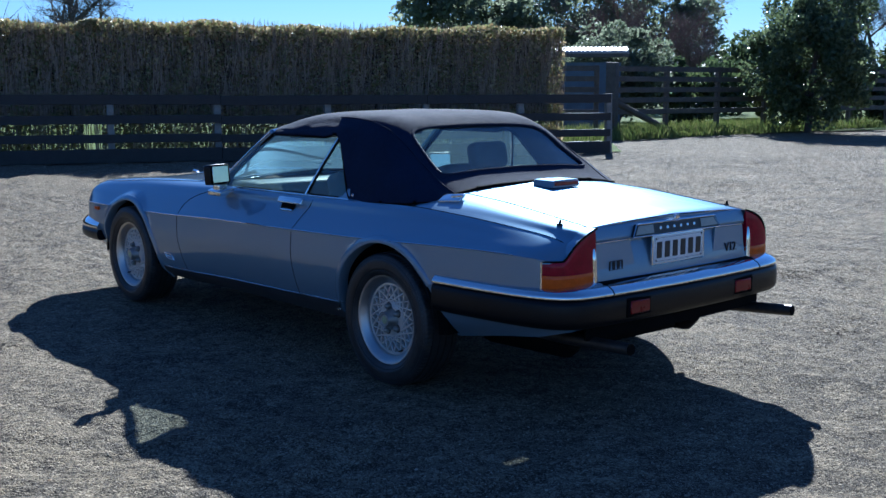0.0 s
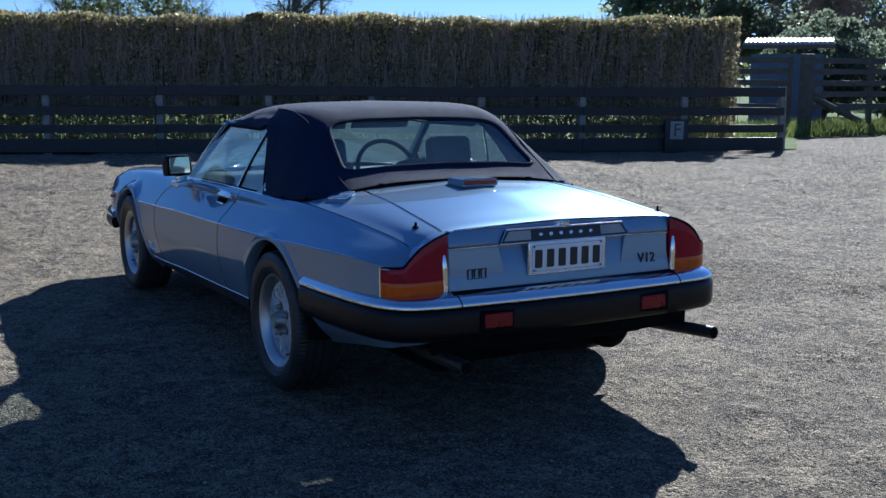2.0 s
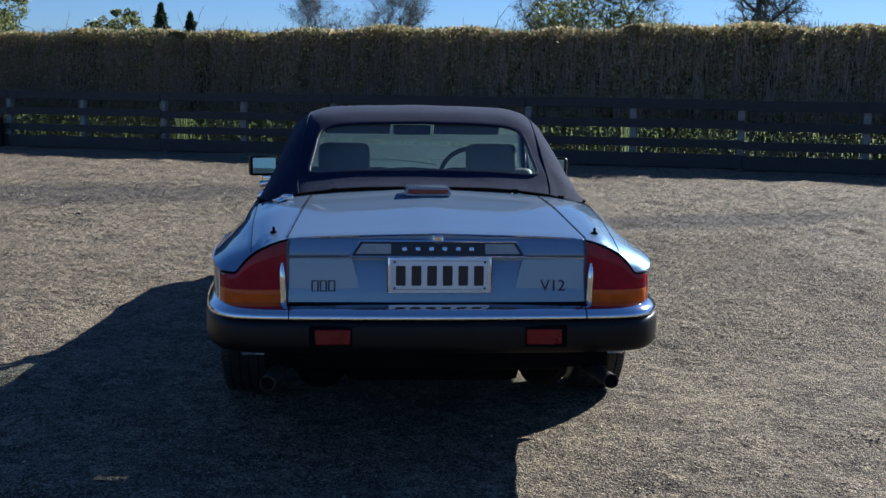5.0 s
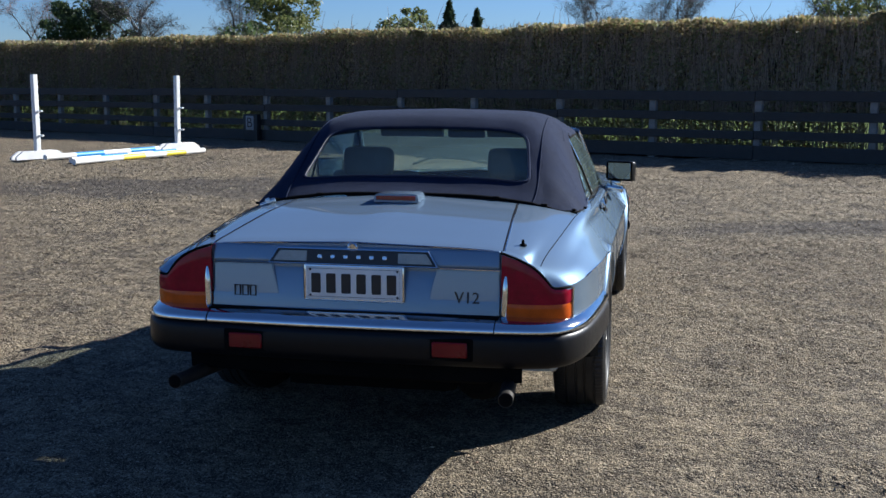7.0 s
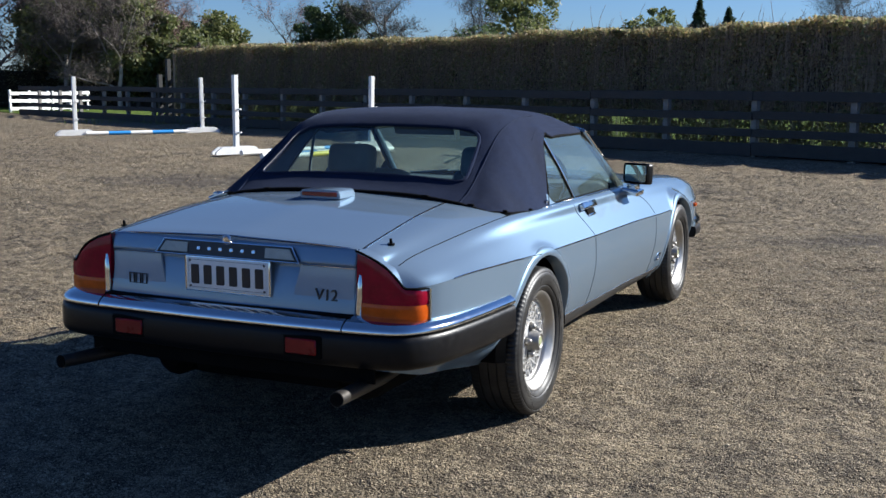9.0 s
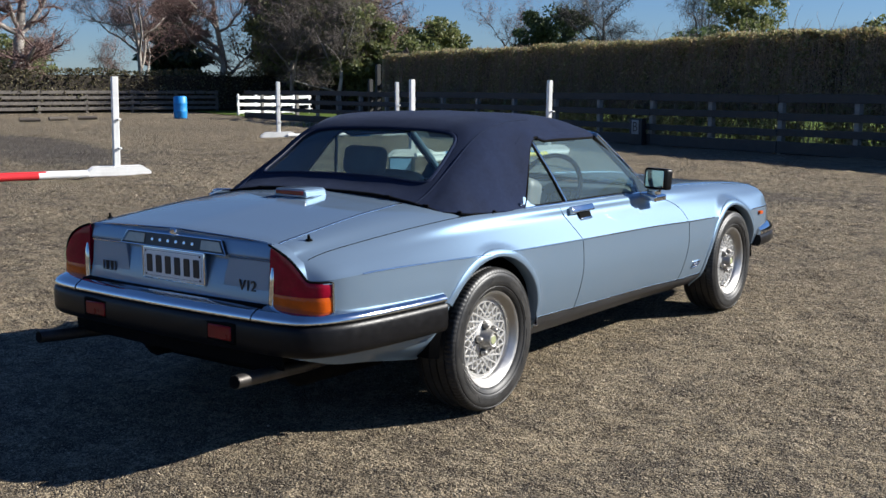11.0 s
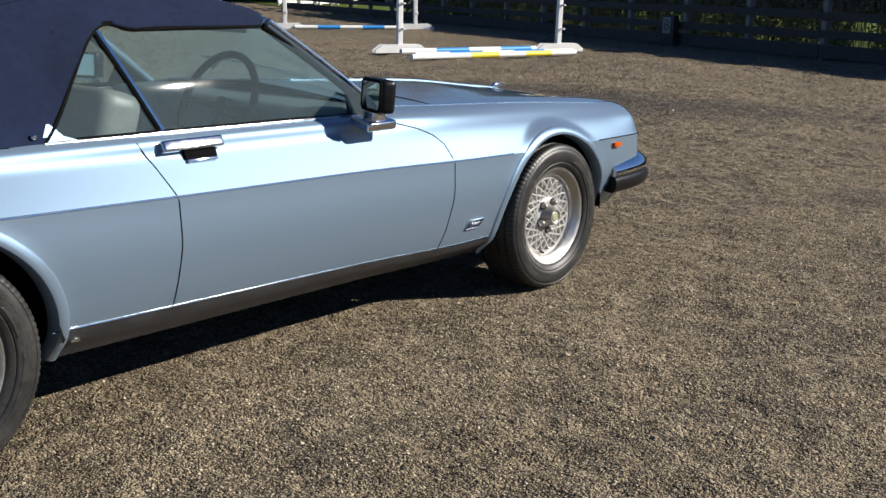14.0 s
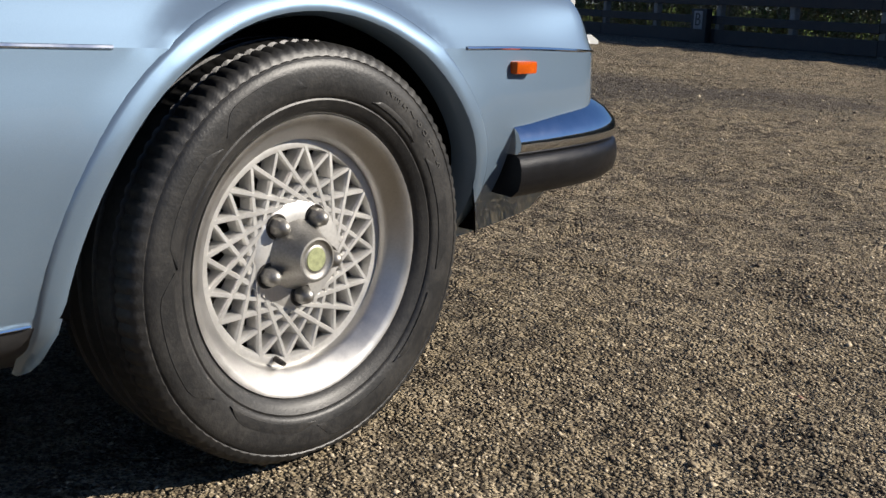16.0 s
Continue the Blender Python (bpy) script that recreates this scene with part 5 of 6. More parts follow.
def ground_height(x, y):
    near = np.clip((45 - np.hypot(x, y - 8)) / 10, 0, 1)
    h = 0.012 * value_noise(x, y, 0.8, 1) + 0.012 * value_noise(x, y, 2.7, 2) + 0.012 * value_noise(x, y, 6.5, 3)
    # trodden hollows with pushed-up rims
    far = np.clip((np.hypot(x - 1.0, y - 1.5) - 4.5) / 4.0, 0, 1)
    h = h + far * (0.022 * value_noise(x, y, 1.5, 34) + 0.016 * value_noise(x, y, 3.1, 35))
    trod = value_noise(x + 3.1, y - 1.7, 4.3, 31)
    h = h - 0.024 * np.clip(trod - 0.42, 0, 0.4) / 0.4 * np.clip(0.6 + value_noise(x, y, 0.6, 32), 0, 1.3)
    h = h + 0.012 * np.clip(1 - np.abs(trod - 0.36) / 0.10, 0, 1) * np.clip(0.5 + value_noise(x, y, 0.5, 33), 0, 1.2)
    rough = np.clip(0.5 + 0.9 * value_noise(x, y, 1.1, 9), 0.15, 1.2)
    h = h + rough * (0.0090 * value_noise(x, y, 13, 4) + 0.0050 * value_noise(x, y, 27, 5))
    # tyre tracks that run back from the right rear wheel, and a second pair further out
    for x0, y0, dx, dy in ((0.78, -0.25, -0.10, -1.0), (2.35, 0.0, -0.35, -1.0)):
        ln = math.hypot(dx, dy)
        dx, dy = dx / ln, dy / ln
        a = (x - x0) * dx + (y - y0) * dy
        b = (x - x0) * dy - (y - y0) * dx
        mask = np.clip((0.11 - np.abs(b)) / 0.02, 0, 1) * np.clip(a / 0.2, 0, 1) * np.clip((3.6 - a) / 1.0, 0, 1)
        h = h - mask * (0.010 - 0.005 * (np.sin(b * 190) > 0.2))
    under = np.clip((np.maximum(np.abs(x) - 0.95, np.abs(y - 1.3) - 2.3)) / 0.3, 0.25, 1)
    return (h * under) * near - 0.012


def ground_sheet():
    xs = np.unique(np.round(np.concatenate([np.linspace(-400, -40, 10), np.linspace(-40, -12, 29), np.linspace(-12, -5, 52), np.linspace(-5, 5.6, 290), np.linspace(5.6, 14, 60), np.linspace(14, 40, 27), np.linspace(40, 400, 10)]), 4))
    ys = np.unique(np.round(np.concatenate([np.linspace(-400, -30, 8), np.linspace(-30, -5, 26), np.linspace(-5, 7.6, 345), np.linspace(7.6, 16, 84), np.linspace(16, 24, 44), np.linspace(24, 50, 27), np.linspace(50, 420, 10)]), 4))
    X, Y = np.meshgrid(xs, ys)
    Z = ground_height(X, Y)
    V = np.stack([X.ravel(), Y.ravel(), Z.ravel()], axis=1)
    w = len(xs)
    i, j = np.meshgrid(np.arange(w - 1), np.arange(len(ys) - 1))
    a = (j * w + i).ravel()
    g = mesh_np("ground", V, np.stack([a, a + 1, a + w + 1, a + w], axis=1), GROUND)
    g.data.shade_smooth()
    return tagged(g, "coarse brown gravel and sand riding arena ground with clods", "ground", kind="structure")


def mesh_np(name, P, F, mat, parent=None):
    me = bpy.data.meshes.new(name)
    me.vertices.add(len(P))
    me.vertices.foreach_set("co", np.asarray(P, np.float32).ravel())
    k = F.shape[1]
    me.loops.add(len(F) * k)
    me.loops.foreach_set("vertex_index", F.astype(np.int32).ravel())
    me.polygons.add(len(F))
    me.polygons.foreach_set("loop_start", np.arange(0, len(F) * k, k, dtype=np.int32))
    me.update()
    me.validate()
    me.materials.append(mat)
    ob = new(name, me)
    if parent:
        ob.parent = parent
    return ob


ground_sheet()


def grains(name, label, P, size, mat, rng, flat=0.6):
    """Small angular lumps lying on the ground."""
    n = len(P)
    base = np.array([(1, 0, -0.25), (-0.5, 0.87, -0.25), (-0.5, -0.87, -0.25), (0.1, 0.05, 0.85), (0.2, -0.1, -0.8)])
    a = rng.uniform(0, 2 * np.pi, n)
    c, s = np.cos(a), np.sin(a)
    B = base[None] * rng.uniform(0.65, 1.35, (n, 5, 3)) * size[:, None, None] * np.array((1.0, rng.uniform(0.6, 0.9), flat))
    X = B[..., 0] * c[:, None] - B[..., 1] * s[:, None]
    Y = B[..., 0] * s[:, None] + B[..., 1] * c[:, None]
    V = np.stack([X, Y, B[..., 2]], axis=2) + P[:, None, :]
    f = np.array([(0, 1, 3), (1, 2, 3), (2, 0, 3), (1, 0, 4), (2, 1, 4), (0, 2, 4)])
    F = (np.arange(n)[:, None, None] * 5 + f[None]).reshape(-1, 3)
    ob = mesh_np(name, V.reshape(-1, 3), F, mat)
    return tagged(ob, label, "gravel", kind="stuff")


GRAIN = leaf_material("gravel_grains", (0.05, 0.038, 0.026), (0.24, 0.19, 0.122), (0.56, 0.47, 0.33), trans=0.0, rough=0.9)
CLOD = leaf_material("dark_clods", (0.075, 0.056, 0.038), (0.12, 0.09, 0.06), (0.18, 0.14, 0.09), trans=0.0, rough=0.95)
FLECK = leaf_material("dry_leaf_flecks", (0.42, 0.22, 0.06), (0.36, 0.19, 0.13), (0.48, 0.42, 0.22), trans=0.2)
rng = np.random.default_rng(21)
A = []
for x0, x1, y0, y1, n in ((0.8, 3.4, 0.4, 5.2, 62000), (0.4, 4.4, -2.4, 6.5, 30000), (-4.5, 4.0, -4.0, -0.6, 18000), (-5.0, 5.5, -3.0, 9.0, 16000)):
    A.append(np.stack([rng.uniform(x0, x1, n), rng.uniform(y0, y1, n)], axis=1))
A = np.concatenate(A)
Z = ground_height(A[:, 0], A[:, 1])
grains("gravel", "loose coarse grains of pale and dark gravel", np.column_stack([A, Z + 0.001]), rng.gamma(3.0, 0.00095, len(A)) + 0.0010, GRAIN, rng)
A, S = [], []
for x0, x1, y0, y1, n in ((-14.0, 8.0, 6.5, 16.0, 15000), (-32.0, -8.0, 2.0, 26.0, 9000), (5.0, 16.0, -2.0, 12.0, 4000), (-9.0, -5.0, -4.0, 8.0, 3000)):
    A.append(np.stack([rng.uniform(x0, x1, n), rng.uniform(y0, y1, n)], axis=1))
    S.append(rng.gamma(2.4, 0.0026, n) + 0.003)
A, S = np.concatenate(A), np.concatenate(S)
inside = (A[:, 1] - 10.95) * 0.9187 + (A[:, 0] - 13.9) * 0.395 < -0.2
A, S = A[inside], S[inside]
grains("gravel", "scattered pale stones and dark crumbs over the open arena", np.column_stack([A, ground_height(A[:, 0], A[:, 1]) + S * 0.2]), S, GRAIN, rng)
A, S = [], []
spots = [(1.10, 3.61, 1.0), (0.88, 4.14, 1.6), (0.86, 4.39, 1.2), (1.31, 3.16, 2.0), (0.0, 6.5, 1.6), (1.8, 1.86, 0.8), (3.2, 0.32, 2.0), (6.2, 2.65, 2.2), (-4.6, 3.8, 1.8), (2.6, 1.38, 1.2), (1.75, -0.8, 1.5)]
spots += [(rng.uniform(-6, 8), rng.uniform(-3.5, 14), rng.uniform(0.4, 1.6)) for k in range(80)]
spots += [(rng.uniform(-25, 14), rng.uniform(6, 24), rng.uniform(1.0, 2.5)) for k in range(120)]
for x, y, f in spots:
    if abs(x) < 1.0 and -1.2 < y < 3.8:
        continue
    k = int(14 + 30 * f)
    A.append(np.stack([x + rng.normal(0, 0.06 * f, k), y + rng.normal(0, 0.045 * f, k)], axis=1))
    S.append(np.minimum(rng.gamma(2.0, 0.0022, k) * (0.6 + 0.4 * f) + 0.002, 0.009))
A, S = np.concatenate(A), np.concatenate(S)
grains("clods", "dark crumbly clods scattered on the arena", np.column_stack([A, ground_height(A[:, 0], A[:, 1]) + S * 0.3]), S, CLOD, rng, 0.7)
A = np.stack([rng.uniform(-4, 5, 70), rng.uniform(-3, 7, 70)], axis=1)
grains("leaf_flecks", "small dry leaf pieces lying on the gravel", np.column_stack([A, ground_height(A[:, 0], A[:, 1]) + 0.004]), rng.uniform(0.006, 0.014, 70), FLECK, rng, 0.12)

# ---- fence along the arena ----
F0, FD = Vector((13.9, 10.95, 0)), Vector((-0.9187, 0.395, 0))
FN = Vector((0.395, 0.9187, 0))
FANG = math.degrees(math.atan2(FD.y, FD.x))


def at_fence(s, n=0.0, z=0.0):
    return F0 + FD * s + FN * n + Vector((0, 0, z))


FENCE_LEN, BAY = 51.4, 2.0
fence = thing("rail_fence", "dark creosoted timber post and rail fence with kickboard along the arena", "fence", kind="structure")
post0 = part("fence_post", box_bm((0.125, 0.125, 1.34), pose(0, 0, 0.50), 0.008), POST_LIT, fence, smooth=False)
npost = int(FENCE_LEN / BAY) + 1
rnd = random.Random(11)
for k in range(npost):
    p = post0 if k == 0 else new("fence_post", post0.data)
    p.parent = fence
    lift = 0.07 if k == 0 else rnd.uniform(-0.02, 0.01)
    p.matrix_basis = Matrix.Translation(at_fence(0.15 + k * BAY + rnd.uniform(-0.05, 0.05) * (k > 0), 0.09)) @ pose(0, 0, lift, rnd.uniform(-1, 1), rnd.uniform(-1, 1), FANG)
for z, h in ((1.135, 0.175), (0.775, 0.155), (0.435, 0.150), (0.125, 0.250)):
    ob0 = None
    for k in range(npost // 2):
        if ob0 is None:
            o = ob0 = part("fence_rail", box_bm((BAY * 2 - 0.008, 0.045, h), None, 0.005), FENCE_WOOD, fence, smooth=False)
        else:
            o = new("fence_rail", ob0.data)
        o.parent = fence
        o.matrix_basis = Matrix.Translation(at_fence(0.15 + BAY * (2 * k + 1), 0.0, z + rnd.uniform(-0.012, 0.012))) @ pose(0, 0, 0, rnd.uniform(-0.6, 0.6), rnd.uniform(-0.25, 0.25), FANG)


PLATE_GREY = material("weathered_white_board", (0.24, 0.24, 0.235), rough=0.6, scale=9, vary=0.25)


def letter_board(ch, s):
    """A small white arena letter on a dark box against the fence."""
    b = thing("arena_marker", "small white letter board on a dark box against the fence", "marker", Matrix.Translation(at_fence(s, -0.10, 0.0)) @ pose(0, 0, -0.04, 0, 0, FANG + 180))
    part("marker_box", box_bm((0.46, 0.14, 0.66), pose(0, 0, 0.33), 0.015, 2), FENCE_WOOD, b)
    part("letter_plate", box_bm((0.26, 0.012, 0.34), pose(0, -0.078, 0.45), 0.008, 2), PLATE_GREY, b, "white plate")
    cu = bpy.data.curves.new("letter", 'FONT')
    cu.body, cu.size, cu.extrude, cu.align_x, cu.align_y = ch, 0.34, 0.002, 'CENTER', 'CENTER'
    tmp = bpy.data.objects.new("letter_tmp", cu)
    scene.collection.objects.link(tmp)
    bpy.context.view_layer.update()
    me = bpy.data.meshes.new_from_object(tmp.evaluated_get(bpy.context.evaluated_depsgraph_get()))
    bpy.data.objects.remove(tmp)
    me.materials.clear()
    me.materials.append(PLATE_BLACK)
    o = new("letter", me)
    o.parent = b
    o.matrix_basis = pose(0, -0.087, 0.45, 90, 0, 0)


letter_board("F", 2.35)
letter_board("B", 24.5)

# ---- hedge behind it ----
HEDGE_TWIG = leaf_material("hedge_twigs", (0.22, 0.16, 0.11), (0.50, 0.39, 0.28), (0.13, 0.11, 0.08), trans=0.0, rough=0.8)
HEDGE_LEAF = leaf_material("hedge_leaves", (0.34, 0.23, 0.11), (0.20, 0.235, 0.09), (0.62, 0.49, 0.29), trans=0.5)
DARK_HEDGE_LEAF = leaf_material("dark_hedge_leaves", (0.06, 0.065, 0.03), (0.11, 0.10, 0.05), (0.17, 0.14, 0.08), trans=0.4)


def leaf_cloud(points, normals, size, rng, aspect=1.8):
    """Small folded leaves at the points."""
    V, F = [], []
    n = len(points)
    d = rng.normal(size=(n, 3))
    d /= np.linalg.norm(d, axis=1, keepdims=True)
    d = d + normals * 0.5
    d /= np.linalg.norm(d, axis=1, keepdims=True)
    e = np.cross(d, rng.normal(size=(n, 3)))
    e /= np.linalg.norm(e, axis=1, keepdims=True)
    sz = size * rng.uniform(0.6, 1.35, size=(n, 1))
    a, b = d * sz * aspect * 0.5, e * sz * 0.5
    fold = np.cross(d, e) * sz * 0.18
    P = np.stack([points - a, points + b + fold, points + a, points - b + fold], axis=1).reshape(-1, 3)
    q = np.arange(n)[:, None] * 4
    F = np.concatenate([q + np.array([[0, 1, 2]]), q + np.array([[0, 2, 3]])])
    return P, F


def hedge_thing(s0, s1, n0, depth, height, count, rng, leafsize=0.042):
    h = thing("hedge", "tall clipped brown winter hedge of dense twigs and leaves", "hedge", kind="stuff")
    L = s1 - s0
    s = rng.uniform(s0, s1, count)
    face = rng.uniform(0, 1, count)
    deep = np.abs(rng.normal(0, 0.12, count))
    z = np.where(face < 0.72, np.where(rng.uniform(0, 1, count) < 0.42, rng.uniform(0.02, 0.36, count), 0.34 + 0.64 * rng.uniform(0, 1, count) ** 0.8) * height, height - deep)
    n = np.where(face < 0.72, deep, rng.uniform(0, depth, count))
    wob = 0.10 * np.sin(s * 1.7) + 0.07 * np.sin(s * 4.1 + 1) + 0.05 * np.sin(s * 9.3 + z * 3)
    top = 0.04 * np.sin(s * 0.9) + 0.04 * np.sin(s * 3.3)
    # gaps low down, through which the grass beyond shows
    thin = np.sin(s * 1.9) + np.sin(s * 4.3 + 1.0) + 0.8 * np.sin(s * 0.55 + 2.0)
    open_low = (z < 0.85) & (thin > 2.25)
    z = np.where(open_low, height - deep, z)
    base = np.array(at_fence(0, n0))
    P = base + s[:, None] * np.array(FD) + (n + np.where(face < 0.72, wob, 0))[:, None] * np.array(FN)
    P[:, 2] = z + top * (z / height)
    nr = np.tile(-np.array(FN), (count, 1))
    V, F = leaf_cloud(P, nr, leafsize, rng)
    mesh_np("hedge_leaves", V, F, HEDGE_LEAF, h)
    # upright twigs
    m = count // 5
    s = rng.uniform(s0, s1, m)
    n = np.abs(rng.normal(0.05, 0.12, m)) + np.where(rng.uniform(0, 1, m) < 0.25, rng.uniform(0, depth, m), 0)
    wob = 0.10 * np.sin(s * 1.7) + 0.07 * np.sin(s * 4.1 + 1)
    z0 = np.where(rng.uniform(0, 1, m) < 0.09, 0.0, rng.uniform(0.24, 0.86, m)) * height
    ln = np.where(z0 < 0.1, 1.3, rng.uniform(0.25, 0.8, m))
    z1 = np.minimum(z0 + ln, height + rng.uniform(-0.06, 0.09, m) + 0.05 * np.sin(s * 2.3) * np.sin(s * 0.7))
    a = base + s[:, None] * np.array(FD) + (n + wob)[:, None] * np.array(FN)
    b = a + rng.normal(0, 0.06, (m, 1)) * np.array(FD) + rng.normal(0, 0.03, (m, 1)) * np.array(FN)
    a[:, 2], b[:, 2] = z0, z1
    w = np.array(FD) * 0.0065
    w2 = np.array(FN) * 0.0065
    P = np.stack([a - w, a + w, b + w * 0.4, b - w * 0.4, a - w2, a + w2, b + w2 * 0.4, b - w2 * 0.4], axis=1).reshape(-1, 3)
    q = np.arange(m)[:, None] * 8
    F = np.concatenate([q + np.array([[0, 1, 2, 3]]), q + np.array([[4, 5, 6, 7]])])
    mesh_np("hedge_twigs", P, F, HEDGE_TWIG, h)
    # woody inside as a near-black box: shade put into its colour, blocks light
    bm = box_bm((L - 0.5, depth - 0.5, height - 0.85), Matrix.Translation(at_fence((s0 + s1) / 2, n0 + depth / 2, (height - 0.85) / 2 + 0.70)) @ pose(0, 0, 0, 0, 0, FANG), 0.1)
    part("hedge_shade_core", bm, CORE, h, smooth=False)
    return h


# coloured near-black for the shade deep in the hedges
CORE = material("hedge_shade_core", (0.028, 0.022, 0.014), rough=0.95, scale=5, vary=0.5, bump=0.05, bump_scale=9)
hedge_thing(0.5, 41.5, 1.5, 1.6, 2.62, 170000, np.random.default_rng(4), 0.050)


# ---- grass beyond the fences ----
GRASS = material("grass_sward", (0.055, 0.085, 0.018), spec=0.05, rough=0.95, scale=1.3, vary=0.4, bump=0.03, bump_scale=22, colour2=(0.12, 0.16, 0.035))
BLADE = leaf_material("grass_blades", (0.075, 0.105, 0.025), (0.14, 0.18, 0.04), (0.22, 0.22, 0.08), trans=0.5)
a, b = at_fence(53, 0.35), at_fence(-0.3, 0.35)
outline = [a, b, (18.6, 15.2, 0), (22.5, 15.6, 0), (29.0, 14.0, 0), (40.0, 10.5, 0), (300, -60, 0), (300, 380, 0), (-380, 380, 0), (-380, -60, 0), (-60, 0, 0), (-51.5, 25, 0), (-46.0, 38.5, 0)]
bm = bmesh.new()
bm.faces.new([bm.verts.new((p[0], p[1], 0.016)) for p in outline])
bmesh.ops.triangulate(bm, faces=bm.faces)
bmesh.ops.recalc_face_normals(bm, faces=bm.faces)
tagged(part("grass_field", bm, GRASS, smooth=False), "rough green winter grass beyond the fences", "grass", kind="structure")


def grass_tufts(areas, rng):
    A, H = [], []
    for x0, x1, y0, y1, n, h in areas:
        p = np.stack([rng.uniform(x0, x1, n), rng.uniform(y0, y1, n), np.full(n, 0.0)], axis=1)
        A.append(p)
        H.append(rng.uniform(0.3, 1.0, n) * h)
    P, H = np.concatenate(A), np.concatenate(H)
    n = len(P)
    ang = rng.uniform(0, 2 * np.pi, n)
    w = np.stack([np.cos(ang), np.sin(ang), np.zeros(n)], axis=1) * 0.016
    tip = P + np.stack([rng.normal(0, 0.35, n) * H, rng.normal(0, 0.35, n) * H, H], axis=1)
    V = np.stack([P - w, P + w, tip], axis=1).reshape(-1, 3)
    F = np.arange(3 * n).reshape(-1, 3)
    ob = mesh_np("grass_tufts", V, F, BLADE)
    tagged(ob, "long green grass and weeds along the fence foot", "grass", kind="stuff")


grass_tufts(((19.0, 33.0, 14.6, 17.5, 9000, 0.45), (15.0, 21.0, 14.4, 19.0, 5000, 0.35), (-25.0, 14.0, 24.0, 34.0, 3000, 0.25)), np.random.default_rng(8))

# ---- gate post, brace and yard rails beyond the arena ----
gate_post = tagged(part("gate_post", box_bm((0.30, 0.30, 2.15), pose(20.3, 16.5, 1.0, 0, 1, 20), 0.03, 2), POST_WOOD), "thick weathered timber gate post", "post")
tagged(part("brace_post", tube_bm([(20.6, 16.6, 0.95), (22.9, 16.2, 0.0)], 0.09, 10), POST_WOOD), "sloping round timber brace against the gate post", "brace")
yard = thing("yard_fence", "weathered five-rail timber yard fence in the grass", "fence", kind="structure")
for x0, y0, x1, y1 in ((20.5, 16.6, 34.0, 15.2), (18.2, 18.6, 20.2, 16.9)):
    L = math.hypot(x1 - x0, y1 - y0)
    ang = math.degrees(math.atan2(y1 - y0, x1 - x0))
    n = max(1, round(L / 2.4))
    for k in range(n + 1):
        f = k / n
        part("yard_post", box_bm((0.13, 0.13, 2.05), pose(x0 + (x1 - x0) * f, y0 + (y1 - y0) * f + 0.1, 0.98, rnd.uniform(-1, 1), 0, ang), 0.01), POST_WOOD, yard, smooth=False)
    for z in (1.92, 1.62, 1.32, 1.02, 0.68):
        part("yard_rail", box_bm((L, 0.045, 0.15), pose((x0 + x1) / 2, (y0 + y1) / 2, z, rnd.uniform(-1, 1), rnd.uniform(-0.2, 0.2), ang), 0.005), POST_WOOD, yard, smooth=False)

# small shed with a corrugated roof behind the hedge's end
ROOF = material("pale_roof_iron", (0.42, 0.38, 0.33), rough=0.45, metal=0.3, scale=3, vary=0.2)
SHED = material("shed_cladding", (0.10, 0.13, 0.17), rough=0.7, scale=3, vary=0.2)
shed = thing("shed", "small blue-grey shed with a pale corrugated iron roof", "shed")
sm = pose(24.2, 20.9, 0, 0, 0, -48)
part("shed_wall", box_bm((2.2, 1.6, 2.2), sm @ pose(0, 0, 1.1), 0.01), SHED, shed, smooth=False)
bm = bmesh.new()
n = 60
r0 = [bm.verts.new(sm @ Vector((-1.35 + 2.7 * k / n, -1.0, 2.50 + 0.022 * math.sin(k * math.pi / 1.5)))) for k in range(n + 1)]
r1 = [bm.verts.new(sm @ Vector((-1.35 + 2.7 * k / n, 1.1, 2.78 + 0.022 * math.sin(k * math.pi / 1.5)))) for k in range(n + 1)]
for k in range(n):
    bm.faces.new((r0[k], r0[k + 1], r1[k + 1], r1[k]))
roof = part("shed_roof", bm, ROOF, shed, "pale corrugated iron roof")
roof.modifiers.new("thick", 'SOLIDIFY').thickness = 0.02
part("roof_fascia", box_bm((2.7, 0.03, 0.14), sm @ pose(0, -0.98, 2.43), 0.004), POST_WOOD, shed, smooth=False)

# ---- show jumps ----
POLE_R = 0.05


def jump_stand(x, y, ang):
    st = thing("jump_stand", "white painted wooden show jump stand on a cross foot", "jump stand", pose(x, y, 0, 0, 0, ang), "show jump stands")
    part("upright", box_bm((0.095, 0.095, 1.44), pose(0, 0, 0.79, rnd.uniform(-1, 1), rnd.uniform(-1, 1)), 0.008), WHITE_PAINT, st, smooth=False)
    bm = prism([(-0.50, 0.0), (0.50, 0.0), (0.50, 0.055), (0.36, 0.15), (-0.36, 0.15), (-0.50, 0.055)], -0.05, -0.095, 0.006)
    part("foot", bm, WHITE_PAINT, st, smooth=False)
    bm = prism([(-0.50, 0.0), (0.50, 0.0), (0.50, 0.055), (0.36, 0.15), (-0.36, 0.15), (-0.50, 0.055)], 0.095, 0.05, 0.006)
    part("foot", bm, WHITE_PAINT, st, smooth=False)
    for z in (0.42, 0.86):
        part("pole_cup", box_bm((0.05, 0.11, 0.03), pose(0.03, -0.09, z), 0.006), WHITE_PAINT, st)
    return st


def pole(a, b, colours, label):
    """A round pole painted in bands; each band a part of its own."""
    a, b = Vector(a), Vector(b)
    t = thing("jump_pole", label, "pole", group="jump poles")
    n = len(colours)
    for k, m in enumerate(colours):
        p, q = a.lerp(b, k / n), a.lerp(b, (k + 1) / n)
        part("pole_band", tube_bm([p, p.lerp(q, 0.5), q], POLE_R, 12), m, t)
    return t


